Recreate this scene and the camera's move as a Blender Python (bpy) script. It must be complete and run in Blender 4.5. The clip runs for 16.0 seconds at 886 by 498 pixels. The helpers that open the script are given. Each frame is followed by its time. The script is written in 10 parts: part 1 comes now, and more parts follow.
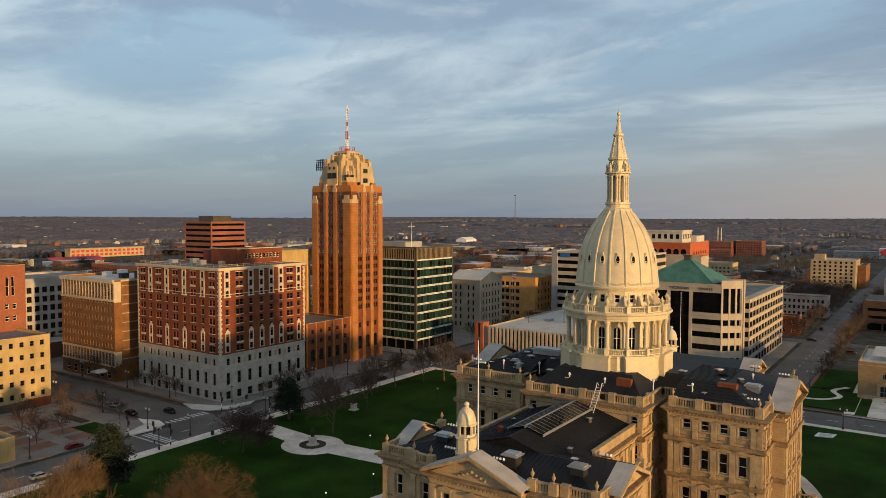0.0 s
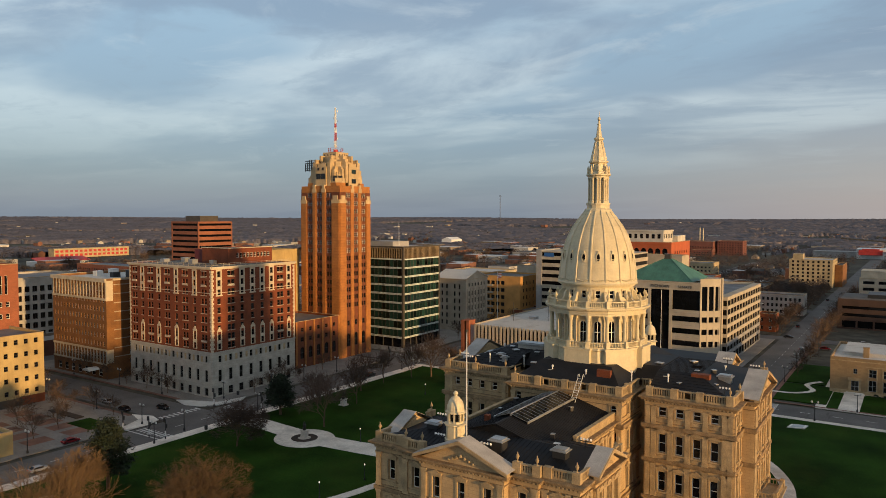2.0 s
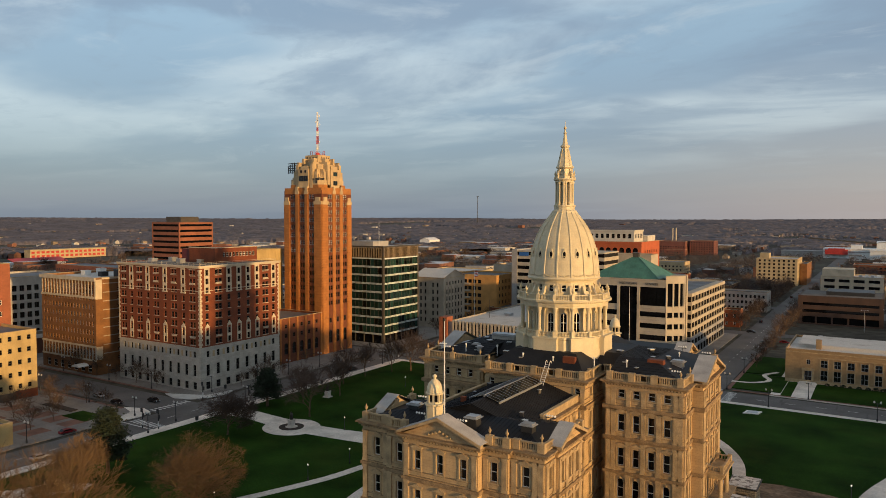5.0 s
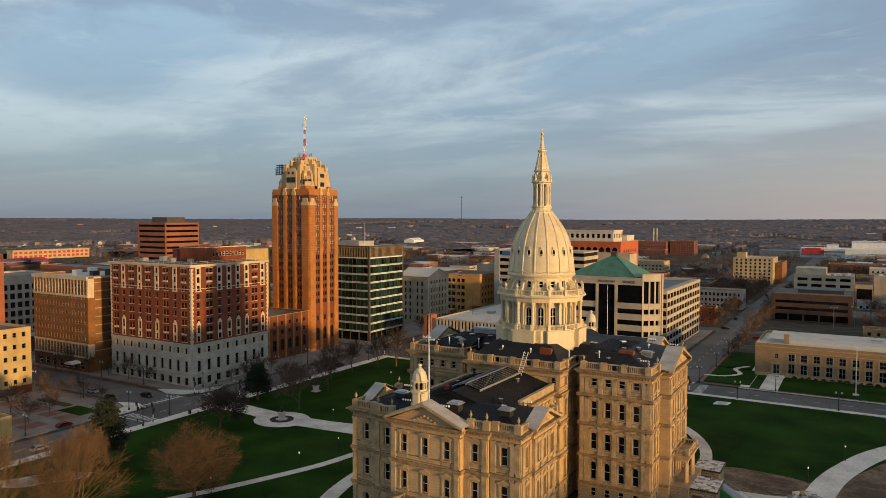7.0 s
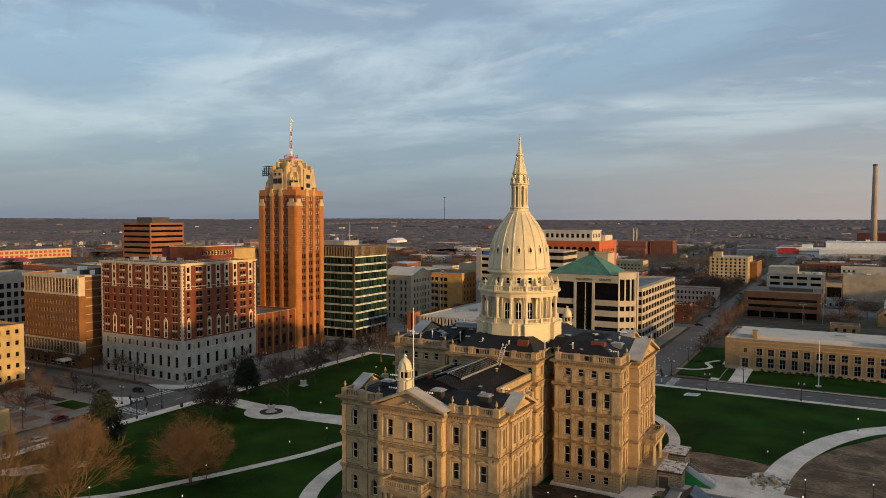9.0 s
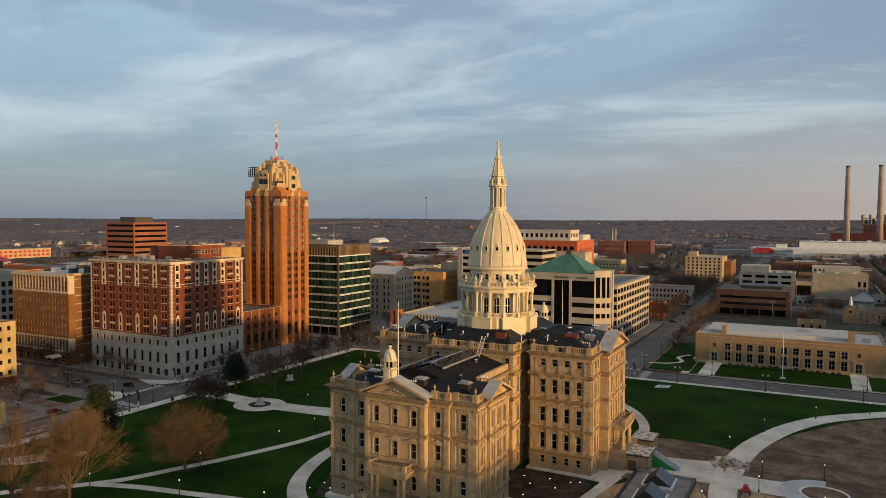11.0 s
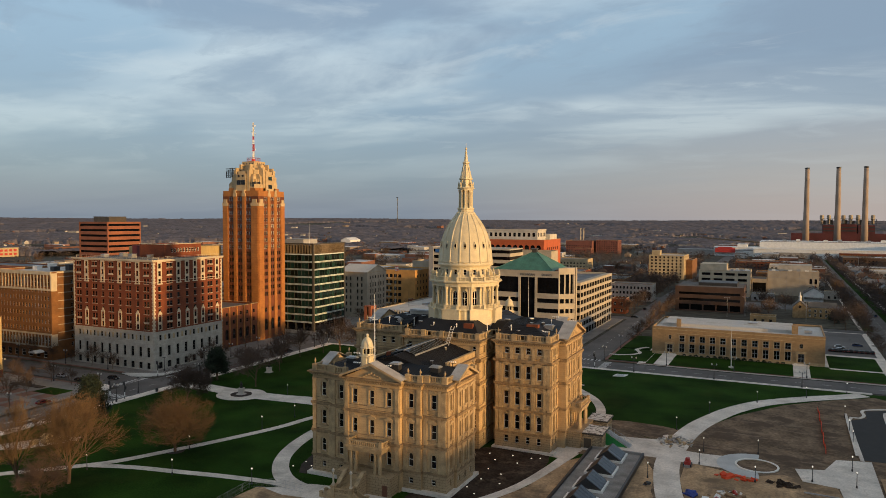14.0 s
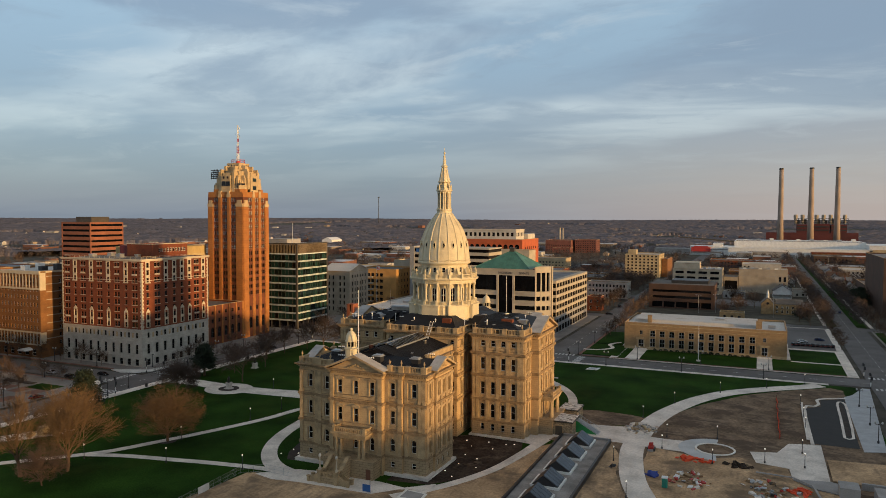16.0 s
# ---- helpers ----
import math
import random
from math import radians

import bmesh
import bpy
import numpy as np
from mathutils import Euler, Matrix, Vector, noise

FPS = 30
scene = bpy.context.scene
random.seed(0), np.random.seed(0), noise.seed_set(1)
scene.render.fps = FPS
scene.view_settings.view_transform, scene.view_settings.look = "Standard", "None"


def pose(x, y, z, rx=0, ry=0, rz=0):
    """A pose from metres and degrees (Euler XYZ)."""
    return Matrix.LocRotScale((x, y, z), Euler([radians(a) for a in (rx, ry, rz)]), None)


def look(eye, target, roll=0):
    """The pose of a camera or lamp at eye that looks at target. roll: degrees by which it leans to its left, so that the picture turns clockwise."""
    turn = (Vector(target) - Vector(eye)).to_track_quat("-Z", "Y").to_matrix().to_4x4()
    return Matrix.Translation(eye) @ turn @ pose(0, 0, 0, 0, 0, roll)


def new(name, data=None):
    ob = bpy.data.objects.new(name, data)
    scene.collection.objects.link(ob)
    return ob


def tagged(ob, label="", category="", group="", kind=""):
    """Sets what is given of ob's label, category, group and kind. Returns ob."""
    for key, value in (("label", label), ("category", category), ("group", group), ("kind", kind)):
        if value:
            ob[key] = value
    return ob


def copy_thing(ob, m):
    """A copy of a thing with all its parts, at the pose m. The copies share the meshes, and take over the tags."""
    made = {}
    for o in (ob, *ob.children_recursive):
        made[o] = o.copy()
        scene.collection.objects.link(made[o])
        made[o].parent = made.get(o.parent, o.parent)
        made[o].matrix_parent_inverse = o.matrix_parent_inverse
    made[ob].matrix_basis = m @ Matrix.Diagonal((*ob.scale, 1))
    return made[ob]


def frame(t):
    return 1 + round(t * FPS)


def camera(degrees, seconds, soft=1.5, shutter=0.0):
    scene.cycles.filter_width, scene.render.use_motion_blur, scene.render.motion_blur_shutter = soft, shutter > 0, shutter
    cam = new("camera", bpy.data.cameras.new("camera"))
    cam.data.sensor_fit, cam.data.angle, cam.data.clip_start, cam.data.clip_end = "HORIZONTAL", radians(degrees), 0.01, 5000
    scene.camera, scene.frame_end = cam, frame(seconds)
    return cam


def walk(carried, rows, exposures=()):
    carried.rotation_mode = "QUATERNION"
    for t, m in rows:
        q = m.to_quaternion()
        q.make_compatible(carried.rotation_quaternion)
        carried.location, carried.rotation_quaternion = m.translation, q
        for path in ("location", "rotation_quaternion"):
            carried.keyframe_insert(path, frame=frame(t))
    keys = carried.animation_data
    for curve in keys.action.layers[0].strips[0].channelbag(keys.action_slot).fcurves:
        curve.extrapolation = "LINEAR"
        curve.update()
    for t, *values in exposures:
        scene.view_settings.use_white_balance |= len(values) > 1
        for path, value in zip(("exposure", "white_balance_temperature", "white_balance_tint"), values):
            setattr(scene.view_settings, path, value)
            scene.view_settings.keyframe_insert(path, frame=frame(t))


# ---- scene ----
cam = camera(63.50, 16.0, soft=0.5)
PATH = [
    (0, pose(51.559, -133.456, 61.247, 87.371, -0.081, 34.803)),
    (1, pose(52.845, -136.147, 61.208, 87.375, -0.110, 34.199)),
    (2, pose(54.561, -139.189, 61.206, 87.385, -0.115, 33.611)),
    (3, pose(56.595, -142.527, 61.224, 87.399, -0.106, 33.029)),
    (4, pose(58.847, -146.110, 61.249, 87.416, -0.091, 32.440)),
    (5, pose(61.235, -149.893, 61.270, 87.434, -0.076, 31.838)),
    (6, pose(63.691, -153.840, 61.281, 87.452, -0.065, 31.217)),
    (7, pose(66.162, -157.922, 61.277, 87.468, -0.061, 30.571)),
    (8, pose(68.610, -162.113, 61.257, 87.482, -0.067, 29.898)),
    (9, pose(71.013, -166.398, 61.225, 87.493, -0.082, 29.199)),
    (10, pose(73.365, -170.766, 61.186, 87.501, -0.105, 28.474)),
    (11, pose(75.672, -175.214, 61.148, 87.505, -0.135, 27.728)),
    (12, pose(77.957, -179.745, 61.124, 87.506, -0.165, 26.965)),
    (13, pose(80.260, -184.370, 61.128, 87.503, -0.192, 26.194)),
    (14, pose(82.633, -189.104, 61.180, 87.496, -0.207, 25.423)),
    (15, pose(85.144, -193.973, 61.300, 87.487, -0.202, 24.663)),
    (16, pose(87.877, -199.004, 61.513, 87.475, -0.168, 23.929)),
]
walk(cam, PATH, exposures=((0, 0.0), (16, 0.0)))

# Axes: x runs west, y runs south, the capitol's dome stands at 0, 0.
# ---- light ----
SUN_AZ, SUN_EL = radians(-13.0), radians(4.8)      # a little north of west, just before sunset
to_sun = Vector((math.cos(SUN_EL) * math.cos(SUN_AZ), math.cos(SUN_EL) * math.sin(SUN_AZ), math.sin(SUN_EL)))
sun_data = bpy.data.lights.new("sun", "SUN")
sun_data.energy, sun_data.angle, sun_data.color = 4.75, radians(1.8), (1.0, 0.605, 0.245)
sun = new("sun", sun_data)
sun.matrix_world = look(to_sun * 300, (0, 0, 0))

world = bpy.data.worlds.new("evening_sky")
scene.world = world
world.use_nodes = True
wn, wl = world.node_tree.nodes, world.node_tree.links
wn.clear()


w_out, w_bg = wn.new("ShaderNodeOutputWorld"), wn.new("ShaderNodeBackground")
w_sky = wn.new("ShaderNodeTexSky")
w_sky.sky_type, w_sky.sun_disc = "NISHITA", False
w_sky.sun_elevation, w_sky.sun_rotation = SUN_EL, math.atan2(to_sun.x, to_sun.y)
w_sky.air_density, w_sky.dust_density, w_sky.ozone_density = 1.0, 1.5, 2.0
w_co = wn.new("ShaderNodeTexCoord")
w_sep = wn.new("ShaderNodeSeparateXYZ")
wl.new(w_co.outputs["Generated"], w_sep.inputs[0])
# height over the horizon, 0 to 1
w_h = wn.new("ShaderNodeMapRange")
w_h.inputs["From Min"].default_value, w_h.inputs["From Max"].default_value = 0.0, 1.0
wl.new(w_sep.outputs["Z"], w_h.inputs["Value"])
w_clear = wn.new("ShaderNodeValToRGB")
for pos, col in ((0.0, (0.225, 0.285, 0.37)), (0.04, (0.21, 0.285, 0.39)), (0.14, (0.265, 0.355, 0.475)), (0.30, (0.38, 0.54, 0.68)), (0.45, (0.20, 0.29, 0.40)), (1.0, (0.09, 0.13, 0.20))):
    e = w_clear.color_ramp.elements.new(pos) if pos not in (0.0, 1.0) else w_clear.color_ramp.elements[0 if pos == 0.0 else -1]
    e.color = (*col, 1)
wl.new(w_h.outputs[0], w_clear.inputs[0])
# warmth low in the sky, on the sun's side
w_dir = wn.new("ShaderNodeVectorMath")
w_dir.operation = "DOT_PRODUCT"
w_dir.inputs[1].default_value = Vector((0.45, 0.9, 0)).normalized()
wl.new(w_co.outputs["Generated"], w_dir.inputs[0])
w_dr = wn.new("ShaderNodeMapRange")
w_dr.inputs["From Min"].default_value, w_dr.inputs["From Max"].default_value = 0.58, 1.0
wl.new(w_dir.outputs["Value"], w_dr.inputs["Value"])
w_lowness = wn.new("ShaderNodeMapRange")
for k, v in (("From Min", 0.0), ("From Max", 0.20), ("To Min", 1.0), ("To Max", 0.0)):
    w_lowness.inputs[k].default_value = v
wl.new(w_sep.outputs["Z"], w_lowness.inputs["Value"])
w_warm = wn.new("ShaderNodeMath")
w_warm.operation = "MULTIPLY"
wl.new(w_dr.outputs[0], w_warm.inputs[0])
wl.new(w_lowness.outputs[0], w_warm.inputs[1])
w_mix1 = wn.new("ShaderNodeMixRGB")
w_mix1.inputs[2].default_value = (0.56, 0.475, 0.44, 1)
wl.new(w_warm.outputs[0], w_mix1.inputs[0])
wl.new(w_clear.outputs[0], w_mix1.inputs[1])


# clouds melt into a smooth band low over the horizon
w_fade = wn.new("ShaderNodeMapRange")
w_fade.interpolation_type = "SMOOTHSTEP"
for k, v in (("From Min", 0.03), ("From Max", 0.18), ("To Min", 0.06), ("To Max", 1.0)):
    w_fade.inputs[k].default_value = v
wl.new(w_sep.outputs["Z"], w_fade.inputs["Value"])


def cloud_layer(scale, stretch, seed, lo, hi, colour, under, strength, detail=4.0, rough=0.5, flow=0.25):
    """A layer of flat cloud on a plane high above: streaks that narrow towards the horizon."""
    add = wn.new("ShaderNodeMath")
    add.operation = "ADD"
    add.inputs[1].default_value = 0.10
    wl.new(w_sep.outputs["Z"], add.inputs[0])
    dx, dy = wn.new("ShaderNodeMath"), wn.new("ShaderNodeMath")
    dx.operation = dy.operation = "DIVIDE"
    for d, axis in ((dx, "X"), (dy, "Y")):
        wl.new(w_sep.outputs[axis], d.inputs[0])
        wl.new(add.outputs[0], d.inputs[1])
    comb = wn.new("ShaderNodeCombineXYZ")
    comb.inputs[2].default_value = seed
    wl.new(dx.outputs[0], comb.inputs[0])
    wl.new(dy.outputs[0], comb.inputs[1])
    mp = wn.new("ShaderNodeMapping")
    mp.inputs["Rotation"].default_value = (0, 0, radians(28))
    mp.inputs["Scale"].default_value = (scale, scale * stretch, 1)
    wl.new(comb.outputs[0], mp.inputs[0])
    nz = wn.new("ShaderNodeTexNoise")
    nz.inputs["Scale"].default_value, nz.inputs["Detail"].default_value = 1.0, detail
    nz.inputs["Roughness"].default_value, nz.inputs["Distortion"].default_value = rough, flow
    wl.new(mp.outputs[0], nz.inputs["Vector"])
    mr = wn.new("ShaderNodeMapRange")
    mr.interpolation_type = "SMOOTHSTEP"
    for k, v in (("From Min", lo), ("From Max", hi), ("To Max", strength)):
        mr.inputs[k].default_value = v
    wl.new(nz.outputs["Fac"], mr.inputs["Value"])
    fade = wn.new("ShaderNodeMath")
    fade.operation = "MULTIPLY"
    wl.new(mr.outputs[0], fade.inputs[0])
    wl.new(w_fade.outputs[0], fade.inputs[1])
    m = wn.new("ShaderNodeMixRGB")
    m.inputs[2].default_value = (*colour, 1)
    wl.new(fade.outputs[0], m.inputs[0])
    wl.new(under.outputs[0], m.inputs[1])
    return m


w_c1 = cloud_layer(0.55, 1.5, 3.7, 0.40, 0.62, (0.61, 0.69, 0.74), w_mix1, 0.85, 4.0, 0.48)
w_c2 = cloud_layer(0.46, 1.5, 11.3, 0.47, 0.60, (0.25, 0.32, 0.43), w_c1, 0.80, 9.0, 0.56, 0.5)
w_c3 = cloud_layer(1.5, 1.35, 23.1, 0.53, 0.70, (0.58, 0.65, 0.70), w_c2, 0.42, 9.0, 0.62, 0.6)
w_c4 = cloud_layer(2.8, 1.3, 41.9, 0.52, 0.68, (0.27, 0.335, 0.43), w_c3, 0.34, 9.0, 0.64, 0.6)
# the true sky's own colour leads, the clouds lie over it
w_part = wn.new("ShaderNodeMixRGB")
w_part.blend_type = "ADD"
w_part.inputs[0].default_value = 1.0
w_dim = wn.new("ShaderNodeMixRGB")
w_dim.blend_type = "MULTIPLY"
w_dim.inputs[0].default_value = 1.0
w_dim.inputs[2].default_value = (0.07, 0.07, 0.07, 1)
wl.new(w_sky.outputs[0], w_dim.inputs[1])
wl.new(w_dim.outputs[0], w_part.inputs[1])
wl.new(w_c4.outputs[0], w_part.inputs[2])
# the sky overhead is dimmer than the lit lower sky
w_top = wn.new("ShaderNodeMapRange")
for k, v in (("From Min", 0.28), ("From Max", 0.75), ("To Min", 0.0), ("To Max", 1.0)):
    w_top.inputs[k].default_value = v
wl.new(w_sep.outputs["Z"], w_top.inputs["Value"])
w_fin = wn.new("ShaderNodeMixRGB")
w_fin.blend_type = "MULTIPLY"
w_fin.inputs[0].default_value = 1.0
wl.new(w_part.outputs[0], w_fin.inputs[1])
w_tint = wn.new("ShaderNodeMixRGB")
w_tint.inputs[1].default_value, w_tint.inputs[2].default_value = (1, 1, 1, 1), (1.04, 0.895, 0.77, 1)
wl.new(w_top.outputs[0], w_tint.inputs[0])
wl.new(w_tint.outputs[0], w_fin.inputs[2])
wl.new(w_fin.outputs[0], w_bg.inputs["Color"])
w_bg.inputs["Strength"].default_value = 0.83
wl.new(w_bg.outputs[0], w_out.inputs["Surface"])


# ---- materials ----
def material(name, colour, rough=0.75, metal=0.0, var=0.25, scale=0.35, fine=6.0, bump=0.15, tint=None, rand=0.0, island=0.0, spec=0.5):
    """Colour with two scales of variation, grain and a slight relief. rand, island: how far single pieces differ."""
    m = bpy.data.materials.new(name)
    m.use_nodes = True
    n, l = m.node_tree.nodes, m.node_tree.links
    bs = n["Principled BSDF"]
    bs.inputs["Roughness"].default_value, bs.inputs["Metallic"].default_value = rough, metal
    bs.inputs["Specular IOR Level"].default_value = spec
    co = n.new("ShaderNodeTexCoord")
    big, small = n.new("ShaderNodeTexNoise"), n.new("ShaderNodeTexNoise")
    for tex, s, det in ((big, scale, 5.0), (small, fine, 3.0)):
        tex.inputs["Scale"].default_value, tex.inputs["Detail"].default_value = s, det
        l.new(co.outputs["Object"], tex.inputs["Vector"])
    ramp = n.new("ShaderNodeMapRange")
    ramp.inputs["From Min"].default_value, ramp.inputs["From Max"].default_value = 0.3, 0.7
    l.new(big.outputs["Fac"], ramp.inputs["Value"])
    mix = n.new("ShaderNodeMixRGB")
    mix.inputs[1].default_value = (*[c * (1 - var) for c in colour], 1)
    mix.inputs[2].default_value = (*[min(1, c * (1 + var)) for c in (tint or colour)], 1)
    l.new(ramp.outputs[0], mix.inputs[0])
    mul = n.new("ShaderNodeMixRGB")
    mul.blend_type = "MULTIPLY"
    mul.inputs[0].default_value = var
    l.new(mix.outputs[0], mul.inputs[1])
    grain = n.new("ShaderNodeMapRange")
    grain.inputs["From Min"].default_value, grain.inputs["From Max"].default_value = 0.32, 0.68
    l.new(small.outputs["Fac"], grain.inputs["Value"])
    l.new(grain.outputs[0], mul.inputs[2])
    last = mul
    if rand or island:
        src = n.new("ShaderNodeObjectInfo") if rand else n.new("ShaderNodeNewGeometry")
        hsv = n.new("ShaderNodeHueSaturation")
        rr = n.new("ShaderNodeMapRange")
        k = rand or island
        rr.inputs["To Min"].default_value, rr.inputs["To Max"].default_value = 1 - k, 1 + k
        l.new(src.outputs["Random"] if rand else src.outputs["Random Per Island"], rr.inputs["Value"])
        l.new(rr.outputs[0], hsv.inputs["Value"])
        l.new(last.outputs[0], hsv.inputs["Color"])
        last = hsv
    l.new(last.outputs[0], bs.inputs["Base Color"])
    if bump:
        b = n.new("ShaderNodeBump")
        b.inputs["Strength"].default_value, b.inputs["Distance"].default_value = bump, 0.05
        l.new(small.outputs["Fac"], b.inputs["Height"])
        l.new(b.outputs[0], bs.inputs["Normal"])
    return m


def stained(m, colour, scale, lo, hi, amount, stretch=(1, 1, 1), seed=0.0, detail=6.0):
    """Lays stains of a colour with soft ragged edges over a material."""
    n, l = m.node_tree.nodes, m.node_tree.links
    bs = n["Principled BSDF"]
    before = bs.inputs["Base Color"].links[0].from_socket
    co, mp, nz, mr, mix = n.new("ShaderNodeTexCoord"), n.new("ShaderNodeMapping"), n.new("ShaderNodeTexNoise"), n.new("ShaderNodeMapRange"), n.new("ShaderNodeMixRGB")
    mp.inputs["Scale"].default_value, mp.inputs["Location"].default_value = stretch, (seed, seed, seed)
    l.new(co.outputs["Object"], mp.inputs[0])
    l.new(mp.outputs[0], nz.inputs["Vector"])
    nz.inputs["Scale"].default_value, nz.inputs["Detail"].default_value, nz.inputs["Roughness"].default_value = scale, detail, 0.62
    for k, v in (("From Min", lo), ("From Max", hi), ("To Max", amount)):
        mr.inputs[k].default_value = v
    l.new(nz.outputs["Fac"], mr.inputs["Value"])
    l.new(mr.outputs[0], mix.inputs[0])
    l.new(before, mix.inputs[1])
    mix.inputs[2].default_value = (*colour, 1)
    l.new(mix.outputs[0], bs.inputs["Base Color"])
    return m


def bricked(name, colour, mortar, bw, bh, rough=0.8, var=0.2, gap=0.02, vary=0.82):
    """Coursed masonry: blocks of bw by bh metres on upright walls, mapped along x + y and z."""
    m = material(name, colour, rough, var=var, bump=0.1)
    n, l = m.node_tree.nodes, m.node_tree.links
    bs = n["Principled BSDF"]
    before = bs.inputs["Base Color"].links[0].from_socket
    co, sep, add, comb = n.new("ShaderNodeTexCoord"), n.new("ShaderNodeSeparateXYZ"), n.new("ShaderNodeMath"), n.new("ShaderNodeCombineXYZ")
    l.new(co.outputs["Object"], sep.inputs[0])
    add.operation = "ADD"
    l.new(sep.outputs["X"], add.inputs[0])
    l.new(sep.outputs["Y"], add.inputs[1])
    l.new(add.outputs[0], comb.inputs[0])
    l.new(sep.outputs["Z"], comb.inputs[1])
    br = n.new("ShaderNodeTexBrick")
    for k, v in (("Scale", 1.0), ("Mortar Size", gap), ("Brick Width", bw), ("Row Height", bh), ("Bias", -0.2)):
        br.inputs[k].default_value = v
    br.inputs["Color1"].default_value = (1, 1, 1, 1)
    br.inputs["Color2"].default_value = (vary, vary, vary, 1)
    br.inputs["Mortar"].default_value = (*mortar, 1)
    l.new(comb.outputs[0], br.inputs["Vector"])
    mul = n.new("ShaderNodeMixRGB")
    mul.blend_type = "MULTIPLY"
    mul.inputs[0].default_value = 1.0
    l.new(before, mul.inputs[1])
    l.new(br.outputs["Color"], mul.inputs[2])
    l.new(mul.outputs[0], bs.inputs["Base Color"])
    return m


def glazing(name, colour, rough=0.06, rand=0.5, spec=0.5):
    m = material(name, colour, rough, var=0.2, bump=0.0, rand=rand)
    m.node_tree.nodes["Principled BSDF"].inputs["Specular IOR Level"].default_value = spec
    return m


STONE = bricked("sandstone", (0.50, 0.35, 0.185), (0.70, 0.66, 0.62), 1.3, 0.55, var=0.14, gap=0.018, vary=0.92)
STONE_RUST = bricked("rusticated_sandstone", (0.385, 0.285, 0.165), (0.45, 0.42, 0.40), 1.5, 0.6, var=0.16, gap=0.03, vary=0.9)
STONE_TRIM = material("sandstone_trim", (0.445, 0.325, 0.18), 0.7, var=0.28, scale=0.6)
# darker than the trim, for belts, sill courses and cornices
DARKER_STONE = material("darker_sandstone", (0.30, 0.205, 0.11), 0.8, var=0.35, scale=0.9)
STONE_DARK = material("weathered_sandstone", (0.42, 0.36, 0.28), 0.8, var=0.3)
CREAM = material("cream_painted_iron", (0.635, 0.55, 0.37), 0.5, var=0.10, scale=0.5, fine=3)
WHITE_TRIM = material("white_paint", (0.78, 0.76, 0.70), 0.5, var=0.08)
ROOF_DARK = material("dark_metal_roof", (0.014, 0.015, 0.019), 0.6, var=0.4, scale=0.25, bump=0.08, spec=0.22)
SEAM = material("roof_seam", (0.018, 0.019, 0.022), 0.8, var=0.2, spec=0.12)
ROOF_GREY = material("grey_roof_membrane", (0.20, 0.20, 0.21), 0.8, var=0.3, scale=0.08)
ROOF_WHITE = material("pale_roof_membrane", (0.66, 0.645, 0.62), 0.7, var=0.22, scale=0.06, tint=(0.52, 0.49, 0.45))
ROOF_GRAVEL = material("gravel_roof", (0.14, 0.13, 0.12), 0.9, var=0.35, scale=0.1)
GLASS_DARK = glazing("dark_window_glass", (0.008, 0.008, 0.009), 0.06, 0.5, 0.42)
GLASS_BLACK = glazing("black_glass", (0.006, 0.006, 0.007), 0.05, 0.3, 0.25)
GLASS_SKY = glazing("skylight_glass", (0.045, 0.055, 0.065), 0.10, 0.3)
BRICK_RED = bricked("red_brick", (0.205, 0.050, 0.015), (0.8, 0.78, 0.75), 0.8, 0.3, var=0.22, gap=0.03)
BRICK_TOWER = bricked("orange_brick", (0.42, 0.168, 0.040), (0.78, 0.74, 0.70), 1.0, 0.6, var=0.15, gap=0.03)
BRICK_BAND = material("dark_orange_brick", (0.31, 0.115, 0.030), 0.8, var=0.15)
BRICK_TOWER_RED = bricked("red_brown_brick", (0.17, 0.050, 0.018), (0.8, 0.78, 0.75), 0.9, 0.4, var=0.2, gap=0.03)
BRICK_BROWN = bricked("brown_brick", (0.245, 0.110, 0.036), (0.8, 0.78, 0.75), 0.8, 0.35, var=0.2, gap=0.03)
BRICK_ORANGE = bricked("bright_orange_brick", (0.32, 0.105, 0.050), (0.85, 0.8, 0.78), 0.8, 0.35, var=0.15, gap=0.03)
LIMESTONE = bricked("pale_limestone", (0.47, 0.44, 0.38), (0.75, 0.74, 0.72), 1.6, 0.8, var=0.14, gap=0.02)
BUFF = bricked("buff_limestone", (0.34, 0.225, 0.115), (0.82, 0.8, 0.78), 1.4, 0.6, var=0.14, gap=0.015)
TAN_PANEL = material("tan_concrete_panel", (0.46, 0.40, 0.31), 0.75, var=0.16, scale=0.2)
YELLOW_PANEL = material("yellow_buff_panel", (0.47, 0.345, 0.15), 0.8, var=0.2, scale=0.2)
GREY_PANEL = material("grey_concrete", (0.33, 0.32, 0.31), 0.85, var=0.2, scale=0.2)
BRONZE = material("bronze_metal_panel", (0.10, 0.085, 0.065), 0.45, metal=0.3, var=0.2)
COPPER_GREEN = material("green_copper_roof", (0.060, 0.185, 0.135), 0.55, var=0.25, scale=0.3)
SPANDREL = material("pale_spandrel_panel", (0.62, 0.67, 0.64), 0.3, var=0.15)
STEEL_WHITE = material("white_steel", (0.75, 0.75, 0.73), 0.4, var=0.1)
STEEL_RED = material("red_steel", (0.45, 0.04, 0.03), 0.5, var=0.15)
STEEL_DARK = material("dark_painted_steel", (0.03, 0.03, 0.032), 0.5, var=0.2)
GALV = material("galvanised_steel", (0.45, 0.46, 0.47), 0.4, metal=0.6, var=0.2)
LAMP_GLASS = material("lamp_globe_glass", (0.50, 0.49, 0.46), 0.3, var=0.05)
